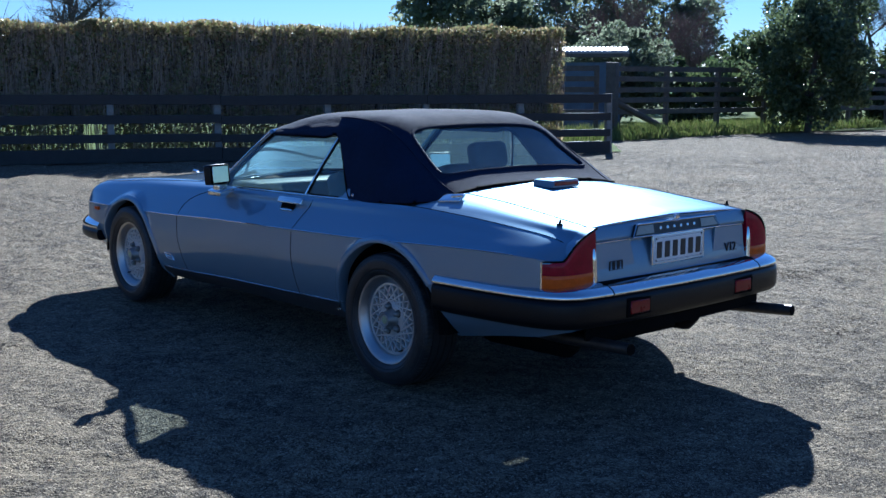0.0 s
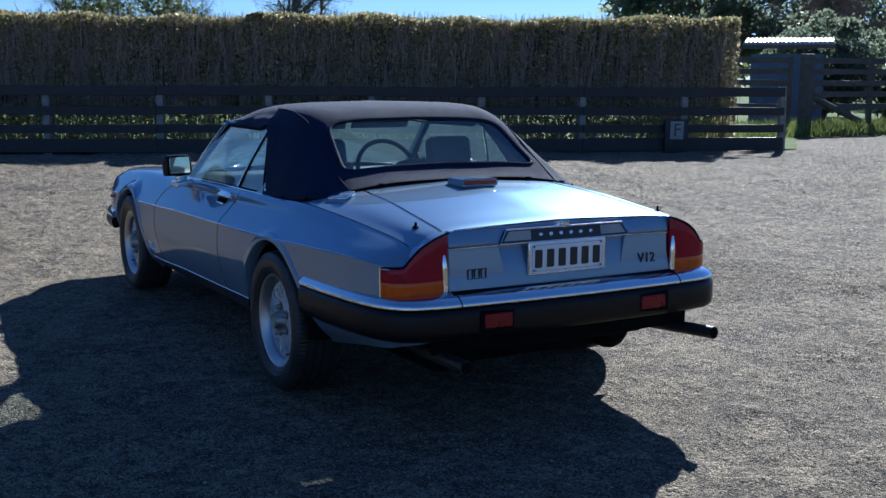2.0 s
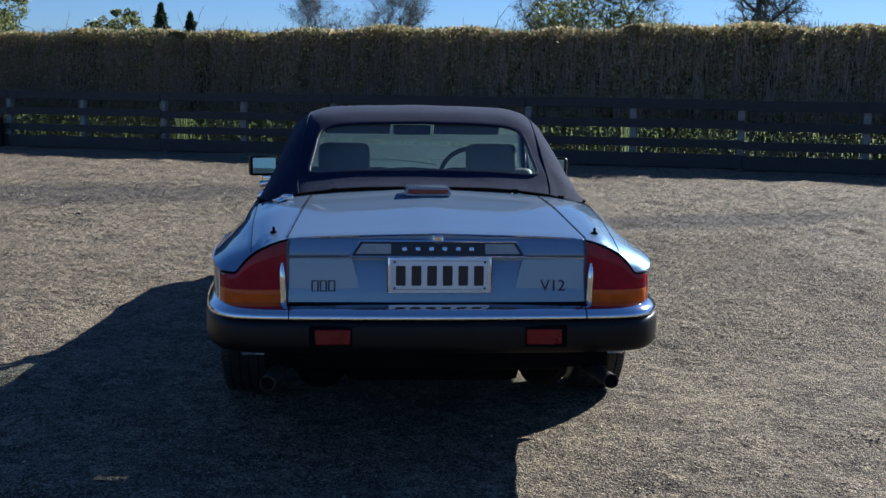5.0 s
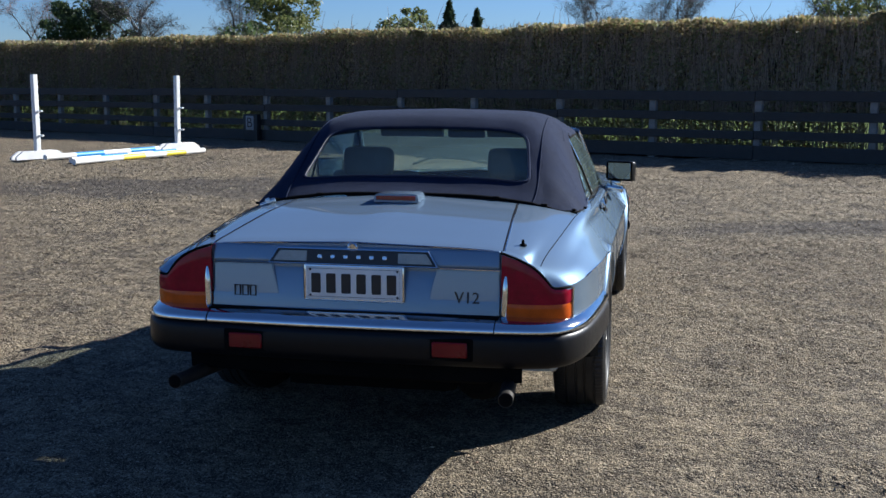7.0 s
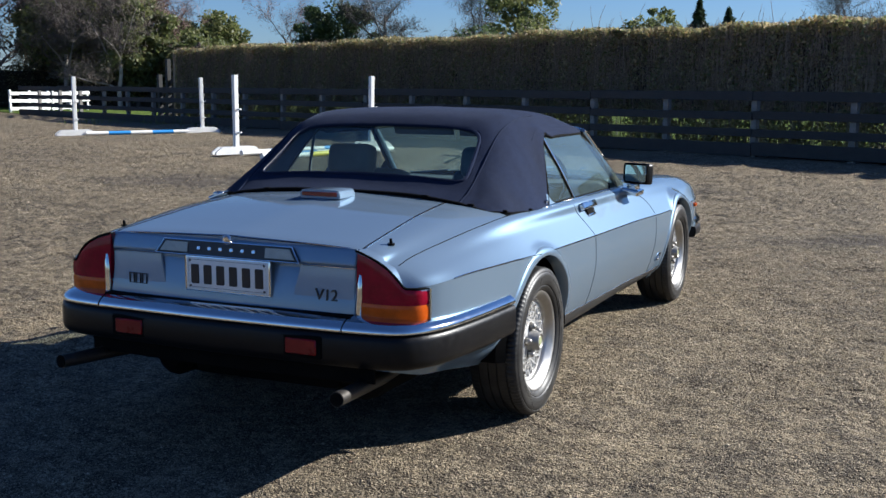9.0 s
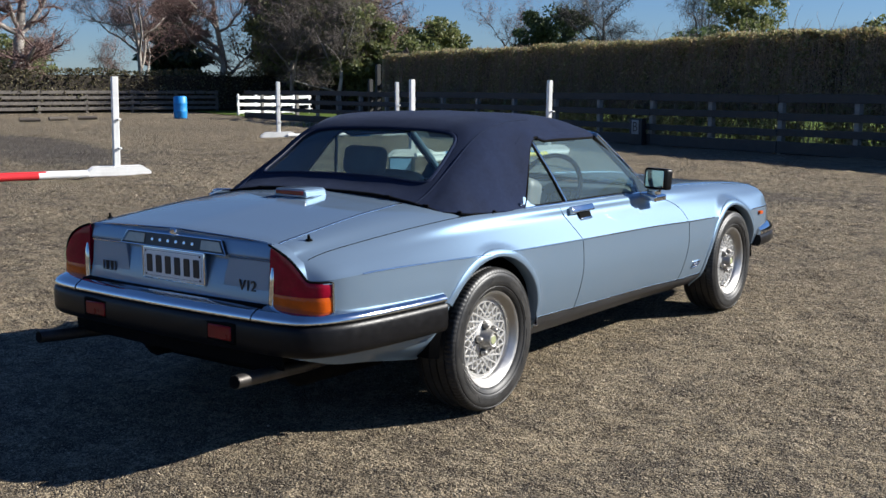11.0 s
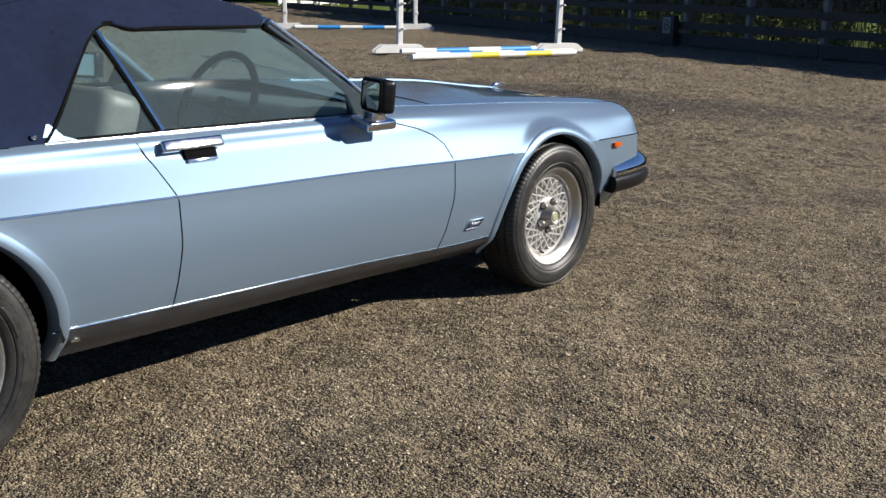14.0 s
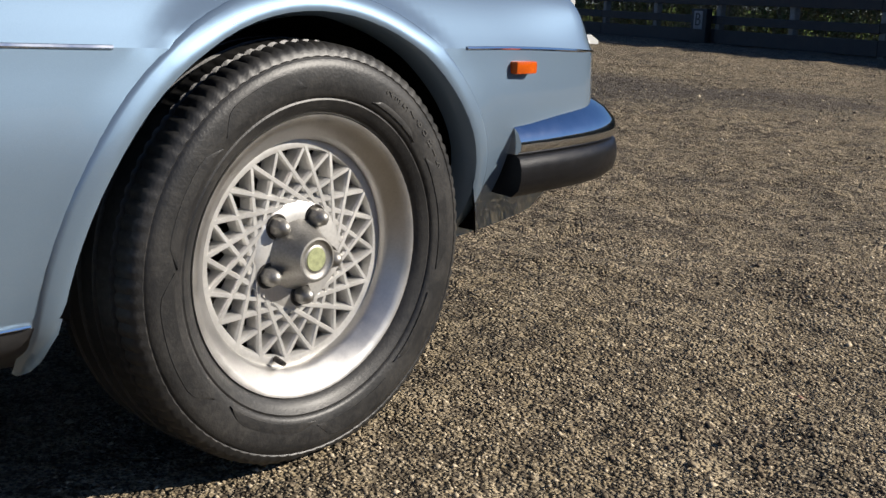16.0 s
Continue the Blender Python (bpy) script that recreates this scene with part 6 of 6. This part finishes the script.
W_, B_, Y_, R_ = WHITE_PAINT, BLUE_PAINT, YELLOW_PAINT, RED_PAINT
jump_stand(-9.96, 13.28, 66)
jump_stand(-8.60, 16.24, 66)
jump_stand(-18.05, 17.70, 58)
jump_stand(-16.25, 20.65, 58)
jump_stand(-10.68, 6.80, 66)
jump_stand(-12.20, 3.55, 66)
pole((-9.62, 12.95, 0.052), (-8.72, 16.45, 0.052), (W_, B_, W_, B_, W_), "white and bright blue banded pole on the ground")
pole((-8.55, 12.05, 0.052), (-7.75, 15.55, 0.052), (W_, W_, Y_, W_, Y_, W_), "white and yellow banded pole on the ground")
pole((-8.80, 12.40, 0.052), (-7.98, 15.80, 0.052), (W_, B_, W_, B_, W_), "white and pale blue banded pole on the ground")
pole((-17.85, 17.85, 0.052), (-16.35, 20.40, 0.052), (W_, B_, W_, B_, W_), "white and blue banded pole on the ground")
pole((-10.80, 6.45, 0.052), (-12.25, 3.30, 0.052), (W_, R_, W_, R_, W_), "white and red banded pole on the ground")
pole((-10.58, 6.20, 0.052), (-12.00, 2.95, 0.052), (W_, R_, W_, R_, W_), "white and red banded pole on the ground")

PALE_POST = material("pale_post", (0.30, 0.22, 0.14), rough=0.8, scale=5, vary=0.25, bump=0.004, bump_scale=30)
RAMP_WOOD = material("ramp_boards", (0.055, 0.04, 0.03), rough=0.85, scale=5, vary=0.3)
# ---- far end: barrel, logs, back fence, white boards, ramp ----
barrel = thing("barrel", "bright blue plastic barrel standing on the arena", "barrel", pose(-35.0, 28.6, 0))
bm = bmesh.new()
add_tube(bm, [(0, 0, z) for z in (0.0, 0.03, 0.28, 0.31, 0.34, 0.62, 0.65, 0.68, 0.93, 0.96)], [0.26, 0.285, 0.295, 0.305, 0.295, 0.295, 0.305, 0.295, 0.285, 0.26], 28)
part("barrel_body", bm, BLUE_PAINT, barrel)
part("barrel_lid", tube_bm([(0, 0, 0.955), (0, 0, 0.975)], 0.24, 24), BLUE_PAINT, barrel)
for x, y, a in ((-35.6, 21.5, 60), (-36.2, 23.2, 75), (-36.2, 24.6, 55)):
    lg = tagged(part("log", tube_bm([(-0.40, 0, 0.08), (0, 0.02, 0.085), (0.38, -0.01, 0.08)], [0.08, 0.085, 0.075], 12), POST_WOOD), "short cut log lying on the arena", "log", "logs on the arena")
    lg.matrix_world = pose(x, y, 0, 0, 0, a)
GREY_WOOD = material("grey_timber", (0.13, 0.115, 0.10), rough=0.85, scale=4, vary=0.3, bump=0.004, bump_scale=30)
back = thing("back_fence", "grey weathered three-rail timber fence at the arena's far end", "fence", kind="structure")
bx0, by0, bx1, by1 = -45.0, 39.8, -57.0, 4.0
L = math.hypot(bx1 - bx0, by1 - by0)
ang = math.degrees(math.atan2(by1 - by0, bx1 - bx0))
for k in range(16):
    f = k / 15
    part("fence_post", box_bm((0.14, 0.14, 1.25), pose(bx0 + (bx1 - bx0) * f - 0.09, by0 + (by1 - by0) * f + 0.03, 0.6, 0, 0, ang), 0.01), GREY_WOOD, back, smooth=False)
for z in (1.10, 0.82, 0.52, 0.22):
    for k in range(5):
        f = (k + 0.5) / 5
        part("fence_rail", box_bm((L / 5 - 0.01, 0.045, 0.17), pose(bx0 + (bx1 - bx0) * f, by0 + (by1 - by0) * f, z, 0, rnd.uniform(-0.15, 0.15), ang), 0.006), GREY_WOOD, back, smooth=False)
boards = thing("white_rail_panel", "white painted rail panel standing behind the dark fence", "fence panel")
for y0, y1 in ((33.9, 36.5), (36.6, 39.2)):
    for z in (0.86, 0.51, 0.16):
        part("white_board", box_bm((0.04, y1 - y0, 0.15), pose(-37.0, (y0 + y1) / 2, z, rnd.uniform(-1.2, 1.2), 0, rnd.uniform(-2, 2)), 0.006), WHITE_PAINT, boards, smooth=False)
    for y in (y0 + 0.1, (y0 + y1) / 2, y1 - 0.1):
        part("white_post", box_bm((0.08, 0.10, 1.05), pose(-37.07, y, 0.52), 0.006), WHITE_PAINT, boards, smooth=False)
GATE_AT = pose(-55.4, 57.6, 0, 0, 0, 44)
gate = thing("white_gate", "white painted wooden field gate beyond the arena", "gate")
for z in (1.62, 1.36, 1.10, 0.84, 0.5):
    part("gate_bar", box_bm((3.0, 0.04, 0.09), GATE_AT @ pose(0, 0, z), 0.005), WHITE_PAINT, gate, smooth=False)
for s in (49.0, 50.5, 52.0):
    part("gate_stile", box_bm((0.10, 0.07, 1.75), GATE_AT @ pose(s - 50.5, 0.06, 0.86), 0.005), WHITE_PAINT, gate, smooth=False)
ramp = thing("loading_ramp", "old timber loading ramp with tall pale posts and dark sloping boards", "ramp", kind="structure")
for s, n, h, m in ((42.9, 2.5, 2.60, POST_WOOD), (41.15, 2.5, 2.36, POST_WOOD), (43.9, 2.7, 2.30, FENCE_WOOD), (44.6, 2.7, 1.7, FENCE_WOOD)):
    part("ramp_post", box_bm((0.17, 0.17, h), Matrix.Translation(at_fence(s, n, h / 2)) @ pose(0, 0, 0, 0, rnd.uniform(-1.5, 1.5), FANG), 0.01), PALE_POST if m is POST_WOOD else m, ramp, smooth=False)
for k in range(5):
    part("ramp_board", box_bm((3.6, 0.05, 0.20), Matrix.Translation(at_fence(43.0, 2.75, 0.55 + 0.33 * k)) @ pose(0, 0, 0, 0, 32, FANG), 0.008), RAMP_WOOD, ramp, smooth=False)

# ---- trees ----
TWIG = material("twigs", (0.12, 0.10, 0.085), rough=0.9, scale=4, vary=0.3)
TWIG_PINK = material("pink_twigs", (0.17, 0.11, 0.095), rough=0.9, scale=4, vary=0.3)
LEAF_DARK = leaf_material("dark_evergreen_leaves", (0.04, 0.065, 0.028), (0.075, 0.105, 0.042), (0.12, 0.15, 0.06), trans=0.5)
# paler than the dark evergreens: backlit haze put into the leaf colour
LEAF_HAZY = leaf_material("hazed_grey_green_leaves", (0.12, 0.15, 0.09), (0.17, 0.20, 0.13), (0.24, 0.26, 0.18), trans=0.7)
LEAF_GREEN = leaf_material("green_leaves", (0.09, 0.115, 0.04), (0.15, 0.17, 0.06), (0.22, 0.22, 0.09), trans=0.5)
LEAF_GLOSSY = leaf_material("glossy_leaves", (0.07, 0.10, 0.05), (0.12, 0.155, 0.07), (0.18, 0.21, 0.10), trans=0.5, rough=0.22)
LEAF_CONIFER = leaf_material("conifer_needles", (0.022, 0.038, 0.024), (0.038, 0.06, 0.03), (0.06, 0.08, 0.04), trans=0.25)


def grow(rng, h, spread, levels, trunk_r, lean=0.0, lift=0.55, kids=4, first=0.25):
    """Limbs of a tree as (points, radii); grows by forking."""
    limbs = []

    def branch(p, d, length, r, lev):
        n = 5 if lev < 3 else 3
        pts, rad = [p], [r]
        for i in range(n):
            d = d + rng.normal(0, 0.13 + 0.05 * lev, 3) + np.array((0, 0, 0.05))
            d = d / np.linalg.norm(d)
            p = p + d * length / n
            pts.append(p)
            rad.append(r * (1 - 0.62 * (i + 1) / n))
        limbs.append((pts, rad, lev))
        if lev >= levels:
            return
        for k in range(kids + (1 if lev == 0 else 0)):
            t = first + (1 - first) * (k + rng.uniform(0.2, 1)) / (kids + 1)
            i = min(int(t * n), n - 1)
            a = rng.uniform(0, 2 * np.pi)
            out = np.array((np.cos(a), np.sin(a), 0.0))
            nd = d * 0.35 + out * spread + np.array((0, 0, lift)) * rng.uniform(0.4, 1.2)
            branch(pts[i] + (pts[i + 1] - pts[i]) * rng.uniform(0, 1), nd / np.linalg.norm(nd), length * rng.uniform(0.42, 0.68), rad[i] * 0.55, lev + 1)
    branch(np.zeros(3), np.array((lean, 0, 1.0)), h * 0.62, trunk_r, 0)
    return limbs


def limbs_mesh(limbs, sides=(9, 6, 4, 3, 3)):
    V, F = [], []
    n0 = 0
    for pts, rad, lev in limbs:
        s = sides[min(lev, len(sides) - 1)]
        pts = np.array(pts)
        d = np.gradient(pts, axis=0)
        d /= np.linalg.norm(d, axis=1, keepdims=True)
        ref = np.array((0.31, 0.87, 0.38))
        u = np.cross(d, ref)
        u /= np.linalg.norm(u, axis=1, keepdims=True)
        w = np.cross(d, u)
        a = 2 * np.pi * np.arange(s) / s
        ring = pts[:, None, :] + np.array(rad)[:, None, None] * (np.cos(a)[None, :, None] * u[:, None, :] + np.sin(a)[None, :, None] * w[:, None, :])
        V.append(ring.reshape(-1, 3))
        m = len(pts)
        for i in range(m - 1):
            for k in range(s):
                F.append((n0 + i * s + k, n0 + i * s + (k + 1) % s, n0 + (i + 1) * s + (k + 1) % s, n0 + (i + 1) * s + k))
        n0 += m * s
    return np.concatenate(V), np.array(F)


def bare_tree(x, y, h, spread, seed, label, bark, twig, levels=3, trunk=0.16, lift=0.6, kids=4, first=0.25):
    rng = np.random.default_rng(seed)
    t = thing("bare_tree", label, "tree", pose(x, y, 0), "bare trees")
    limbs = grow(rng, h, spread, levels, trunk, lift=lift, kids=kids + 2, first=first)
    V, F = limbs_mesh([l for l in limbs if l[2] <= 1])
    mesh_np("trunk", V, F, bark, t).data.shade_smooth()
    V, F = limbs_mesh([l for l in limbs if l[2] > 1])
    crown = mesh_np("crown", V, F, twig, t)
    tips = np.array([p for pts, rad, lev in limbs if lev >= levels - 1 for p in pts[1:]])
    tips = tips[rng.integers(0, len(tips), min(len(tips) * 6, 8000))] + rng.normal(0, 0.16, (min(len(tips) * 6, 8000), 3))
    droop = np.tile((0, 0, -0.9 if lift < 0.4 else 0.5), (len(tips), 1))
    V, F = leaf_cloud(tips, droop, 0.0017 * h, rng, 30)
    mesh_np("twig_layer", V, F, twig, crown)
    return t


def leafy_tree(x, y, h, w, seed, label, leaf, count=5000, size=0.22, low=0.25, trunk=0.15, name="evergreen_tree", clumps=38):
    """Trunk, limbs and a crown of leaf clumps with gaps between them."""
    rng = np.random.default_rng(seed)
    count, size, clumps = int(count * 1.9), size * 0.68, int(clumps * 1.7)
    t = thing(name, label, "tree", pose(x, y, 0), "leafy trees")
    limbs = [l for l in grow(rng, h, 0.9, 2, trunk) if l[2] <= 2]
    V, F = limbs_mesh(limbs)
    mesh_np("trunk", V, F, BARK, t).data.shade_smooth()
    c = []
    while len(c) < clumps:
        p = rng.uniform(-1, 1, 3)
        if np.linalg.norm(p) < 1 and np.linalg.norm(p) > 0.35:
            c.append(p)
    c = np.array(c) * np.array((w * 0.5, w * 0.5, h * (1 - low) * 0.5)) * 0.86 + np.array((0, 0, h * (1 + low) * 0.5))
    r = rng.uniform(0.4, 1.15, clumps) * w * 0.135
    k = rng.integers(0, clumps, count)
    d = rng.normal(size=(count, 3))
    d /= np.linalg.norm(d, axis=1, keepdims=True)
    rad = rng.uniform(0.55, 1.12, count)
    P = c[k] + d * (rad * r[k])[:, None] * np.array((1, 1, 0.8))
    P = P[P[:, 2] > 0.05]
    V, F = leaf_cloud(P, d[:len(P)], size, rng)
    mesh_np("crown", V, F, leaf, t)
    return t


def conifer(x, y, h, w, seed, label, leaf, count=5000, size=0.25):
    rng = np.random.default_rng(seed)
    count, size = int(count * 2.2), size * 0.62
    t = thing("conifer", label, "tree", pose(x, y, 0), "conifers")
    part("trunk", tube_bm([(0, 0, 0), (0.03, 0, h * 0.5), (0, 0.02, h)], [h * 0.022, h * 0.014, 0.01], 8), BARK, t)
    f = rng.uniform(0, 1, count) ** 0.75
    z = h * (1 - f * 0.94)
    tier = 0.75 + 0.25 * np.sin(z * 9.0 / max(1, h / 5))
    a = rng.uniform(0, 2 * np.pi, count)
    lobes = 0.8 + 0.2 * np.sin(a * 5 + z * 3)
    r = w * 0.5 * f * tier * lobes * rng.uniform(0.45, 1.05, count)
    P = np.stack([r * np.cos(a), r * np.sin(a), z - r * 0.12], axis=1)
    N = np.stack([np.cos(a), np.sin(a), -0.2 * np.ones(count)], axis=1)
    V, F = leaf_cloud(P, N * 1.5, size, rng, 2.4)
    mesh_np("crown", V, F, leaf, t)
    return t


ev, bt = "dark evergreen tree with a dense uneven crown", "bare winter tree with fine spreading twigs"
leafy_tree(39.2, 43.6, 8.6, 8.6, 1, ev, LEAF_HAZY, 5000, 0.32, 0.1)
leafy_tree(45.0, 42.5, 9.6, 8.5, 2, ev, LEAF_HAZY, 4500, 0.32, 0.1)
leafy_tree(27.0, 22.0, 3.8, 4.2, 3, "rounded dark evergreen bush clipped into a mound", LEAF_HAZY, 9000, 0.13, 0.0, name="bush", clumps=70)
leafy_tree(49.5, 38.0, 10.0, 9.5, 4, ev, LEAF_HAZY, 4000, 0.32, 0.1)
leafy_tree(26.9, 14.2, 5.0, 4.4, 5, "glossy broadleaf evergreen tree beside the yard fence", LEAF_GLOSSY, 15000, 0.12, -0.04, trunk=0.12, clumps=54)
bare_tree(36.6, 25.5, 6.0, 1.0, 6, "bare pinkish winter tree with dense fine twigs", BARK, TWIG_PINK, kids=5)
bare_tree(33.5, 28.5, 6.5, 0.9, 61, bt, BARK, TWIG_PINK, kids=5)
bare_tree(49.4, 23.7, 9.0, 1.0, 7, bt, BARK, TWIG, kids=5)
bare_tree(42.0, 21.0, 8.0, 1.0, 71, bt, BARK, TWIG, kids=5)
bare_tree(27.7, 69.8, 13.5, 1.1, 8, "dark bare winter tree with spreading forked limbs", BARK, TWIG, trunk=0.42, kids=6)
bare_tree(1.4, 74.9, 10.5, 0.5, 9, bt, BARK, TWIG, trunk=0.10)
bare_tree(-3.2, 76.5, 10.2, 0.5, 91, bt, BARK, TWIG, trunk=0.10)
leafy_tree(15.5, 73.2, 10.8, 11.5, 10, "sparse half-evergreen tree with thin foliage", LEAF_GREEN, 2400, 0.26, 0.2)
bare_tree(17.4, 72.4, 11.5, 0.9, 101, bt, BARK, TWIG, trunk=0.2, kids=5)
bare_tree(12.0, 74.0, 10.5, 0.9, 102, bt, BARK, TWIG, trunk=0.2, kids=5)
leafy_tree(-28.7, 124.0, 10.8, 8.5, 12, "pale green shrubby tree", LEAF_GREEN, 2500, 0.4, 0.2)
conifer(-28.1, 147.8, 12.8, 12.0, 13, "small dark pointed conifer", LEAF_CONIFER, 3000, 0.55)
conifer(-24.3, 148.6, 11.7, 10.0, 14, "small dark pointed conifer", LEAF_CONIFER, 2500, 0.55)
bare_tree(3.4, 75.0, 11.0, 0.6, 15, bt, BARK, TWIG, trunk=0.12)
leafy_tree(-49.4, 66.4, 7.6, 7.2, 16, "rounded green evergreen tree", LEAF_GREEN, 6000, 0.26, 0.1)
bare_tree(-45.3, 72.2, 9.0, 0.6, 17, "bare pinkish winter tree", BARK, TWIG_PINK, trunk=0.12)
leafy_tree(-40.7, 70.7, 8.2, 7.2, 18, ev, LEAF_DARK, 6000, 0.26, 0.1)
bare_tree(-36.3, 70.4, 10.8, 1.0, 19, "bare winter tree with knobbly pale limbs", PALE_BARK, TWIG, trunk=0.22, kids=5)
bare_tree(-30.9, 75.2, 11.0, 0.7, 20, bt, BARK, TWIG, trunk=0.14, kids=5)
leafy_tree(-26.5, 74.0, 9.6, 7.4, 21, "tall grey-green evergreen garden tree", LEAF_GREEN, 5000, 0.24, 0.1)
leafy_tree(-24.0, 60.0, 5.2, 6.0, 23, "low dark shrubs far behind the hedge", LEAF_DARK, 3000, 0.24, 0.0, name="shrub")
leafy_tree(-17.3, 63.1, 5.2, 4.0, 24, "low dark shrubs far behind the hedge", LEAF_DARK, 2000, 0.24, 0.0, name="shrub")
# the wooded far corner
LEAF_BROWN = leaf_material("brown_tangle", (0.10, 0.085, 0.05), (0.19, 0.155, 0.10), (0.27, 0.24, 0.15), trans=0.4)
tangle = "tangled brown and olive thicket of winter twigs"
leafy_tree(-44.5, 46.5, 9.0, 7.5, 44, tangle, LEAF_BROWN, 9000, 0.16, 0.0, name="thicket", clumps=60)
leafy_tree(-39.5, 45.5, 7.0, 6.5, 45, tangle, LEAF_BROWN, 8000, 0.15, 0.0, name="thicket", clumps=60)
leafy_tree(-52.0, 53.0, 9.5, 8.0, 46, tangle, LEAF_BROWN, 8000, 0.18, 0.0, name="thicket", clumps=60)
leafy_tree(-42.0, 44.0, 8.5, 7.0, 30, "tall mixed olive-green tree in the far corner", LEAF_GREEN, 3600, 0.28, 0.1)
leafy_tree(-49.5, 50.5, 9.5, 6.5, 31, ev, LEAF_DARK, 6000, 0.3, 0.1)
leafy_tree(-37.5, 43.5, 6.5, 5.0, 32, "tangled olive-green thicket of bare stems and leaves", LEAF_GREEN, 6000, 0.22, 0.0, name="thicket")
bare_tree(-42.0, 50.0, 10.5, 0.9, 33, "bare pinkish winter tree with dense fine twigs", BARK, TWIG_PINK, trunk=0.2, kids=6)
bare_tree(-38.5, 46.5, 9.5, 0.9, 133, "bare pinkish winter tree with dense fine twigs", BARK, TWIG_PINK, trunk=0.18, kids=6)
bare_tree(-53.5, 41.0, 10.5, 0.8, 134, "bare pinkish winter tree with dense fine twigs", PALE_BARK, TWIG_PINK, trunk=0.2, kids=6)
leafy_tree(-34.8, 45.0, 4.4, 4.8, 36, "tangled olive-green thicket of bare stems and leaves", LEAF_GREEN, 5000, 0.2, 0.0, name="thicket")
bare_tree(-41.0, 42.0, 9.0, 0.8, 34, "pale-barked bare birch with hanging twigs", PALE_BARK, TWIG, trunk=0.16, kids=6, lift=0.2)
bare_tree(-36.6, 41.0, 7.5, 0.8, 35, "pale-barked bare tree in the thicket", PALE_BARK, TWIG, trunk=0.13, kids=5, lift=0.3)
bare_tree(-46.3, 41.2, 11.5, 0.7, 37, "pale-barked bare birch with hanging twigs", PALE_BARK, TWIG_PINK, trunk=0.25, kids=6, lift=0.1)
conifer(-56.0, 46.0, 11.5, 8.0, 38, "broad dark conifer with drooping boughs beside birches", LEAF_CONIFER, 9000, 0.34)
bare_tree(-50.6, 30.9, 12.0, 1.1, 39, "large bare tree with a thick pale trunk and spreading limbs", PALE_BARK, TWIG_PINK, trunk=0.42, kids=6, lift=0.25, first=0.14)
leafy_tree(-62.0, 30.0, 7.5, 8.0, 40, "broad olive-green evergreen tree", LEAF_GREEN, 8000, 0.3, 0.05)
leafy_tree(-68.0, 20.0, 9.5, 9.0, 41, "broad olive-green evergreen tree", LEAF_GREEN, 7000, 0.34, 0.05)
leafy_tree(-95.0, 58.0, 6.5, 9.0, 42, "distant hazy round tree", LEAF_GREEN, 2500, 0.4, 0.1)
bare_tree(-90.0, 66.0, 7.0, 0.9, 43, bt, BARK, TWIG_PINK, kids=4)


def back_hedge(x0, y0, x1, y1, h, d, count, seed):
    rng = np.random.default_rng(seed)
    t = thing("hedge", "dark clipped hedge behind the far fence", "hedge", kind="stuff")
    a, b = np.array((x0, y0, 0.0)), np.array((x1, y1, 0.0))
    u = (b - a) / np.linalg.norm(b - a)
    n = np.array((-u[1], u[0], 0))
    f = rng.uniform(0, 1, count)
    P = a + f[:, None] * (b - a) + (rng.uniform(-0.5, 0.5, count) * d)[:, None] * n
    P[:, 2] = rng.uniform(0.05, 1, count) ** 0.7 * h + 0.08 * np.sin(f * 60)
    V, F = leaf_cloud(P, np.tile((0, 0, 0.3), (count, 1)), 0.10, rng)
    mesh_np("hedge_leaves", V, F, DARK_HEDGE_LEAF, t)
    m = (a + b) / 2
    # inner box, near-black in place of the shade behind the leaves
    part("hedge_shade_core", box_bm((np.linalg.norm(b - a), d * 0.6, h * 0.85), pose(m[0], m[1], h * 0.44, 0, 0, math.degrees(math.atan2(u[1], u[0]))), 0.1), CORE, t, smooth=False)


back_hedge(-44.0, 44.5, -60.5, -4.0, 2.35, 1.3, 26000, 50)
back_hedge(-30.0, 43.0, -46.0, 45.5, 2.6, 1.6, 12000, 51)
# bushes that close the view beyond the yard fence
for k, (bx, by, bh, bw) in enumerate(((31.0, 21.5, 2.6, 4.5), (35.0, 19.5, 2.8, 5.0), (39.5, 17.5, 2.6, 5.0), (44.0, 14.0, 3.0, 6.0), (48.0, 10.0, 3.2, 6.0), (22.5, 24.5, 3.0, 5.0), (40.0, 24.0, 4.0, 6.0), (46.0, 19.0, 4.0, 6.0))):
    leafy_tree(bx, by, bh, bw, 200 + k, "low tangled shrubs beyond the yard fence", LEAF_GREEN if k % 2 else LEAF_DARK, 4000, 0.2, 0.0, name="shrub", trunk=0.06)
# long whips that stand above the clipped hedge
rng = np.random.default_rng(77)
limbs = []
for k in range(150):
    s = rng.uniform(8.0, 30.0) if k < 130 else rng.uniform(1, 41)
    p = np.array(at_fence(s, 1.6 + rng.uniform(0, 1.3), 2.35))
    d = np.array((rng.normal(0, 0.35), rng.normal(0, 0.2), 1.0))
    ln = rng.uniform(0.2, 0.95) * (1.0 if 12 < s < 27 else 0.5)
    pts = [p]
    for i in range(5):
        d = d + rng.normal(0, 0.16, 3) + np.array((0.03, 0, -0.05))
        d /= np.linalg.norm(d)
        pts.append(pts[-1] + d * ln / 5)
    limbs.append((pts, [0.009, 0.008, 0.007, 0.006, 0.005, 0.003], 3))
V, F = limbs_mesh(limbs)
tagged(mesh_np("hedge_whips", V, F, TWIG), "thin unclipped shoots above the hedge top", "twigs", kind="stuff")
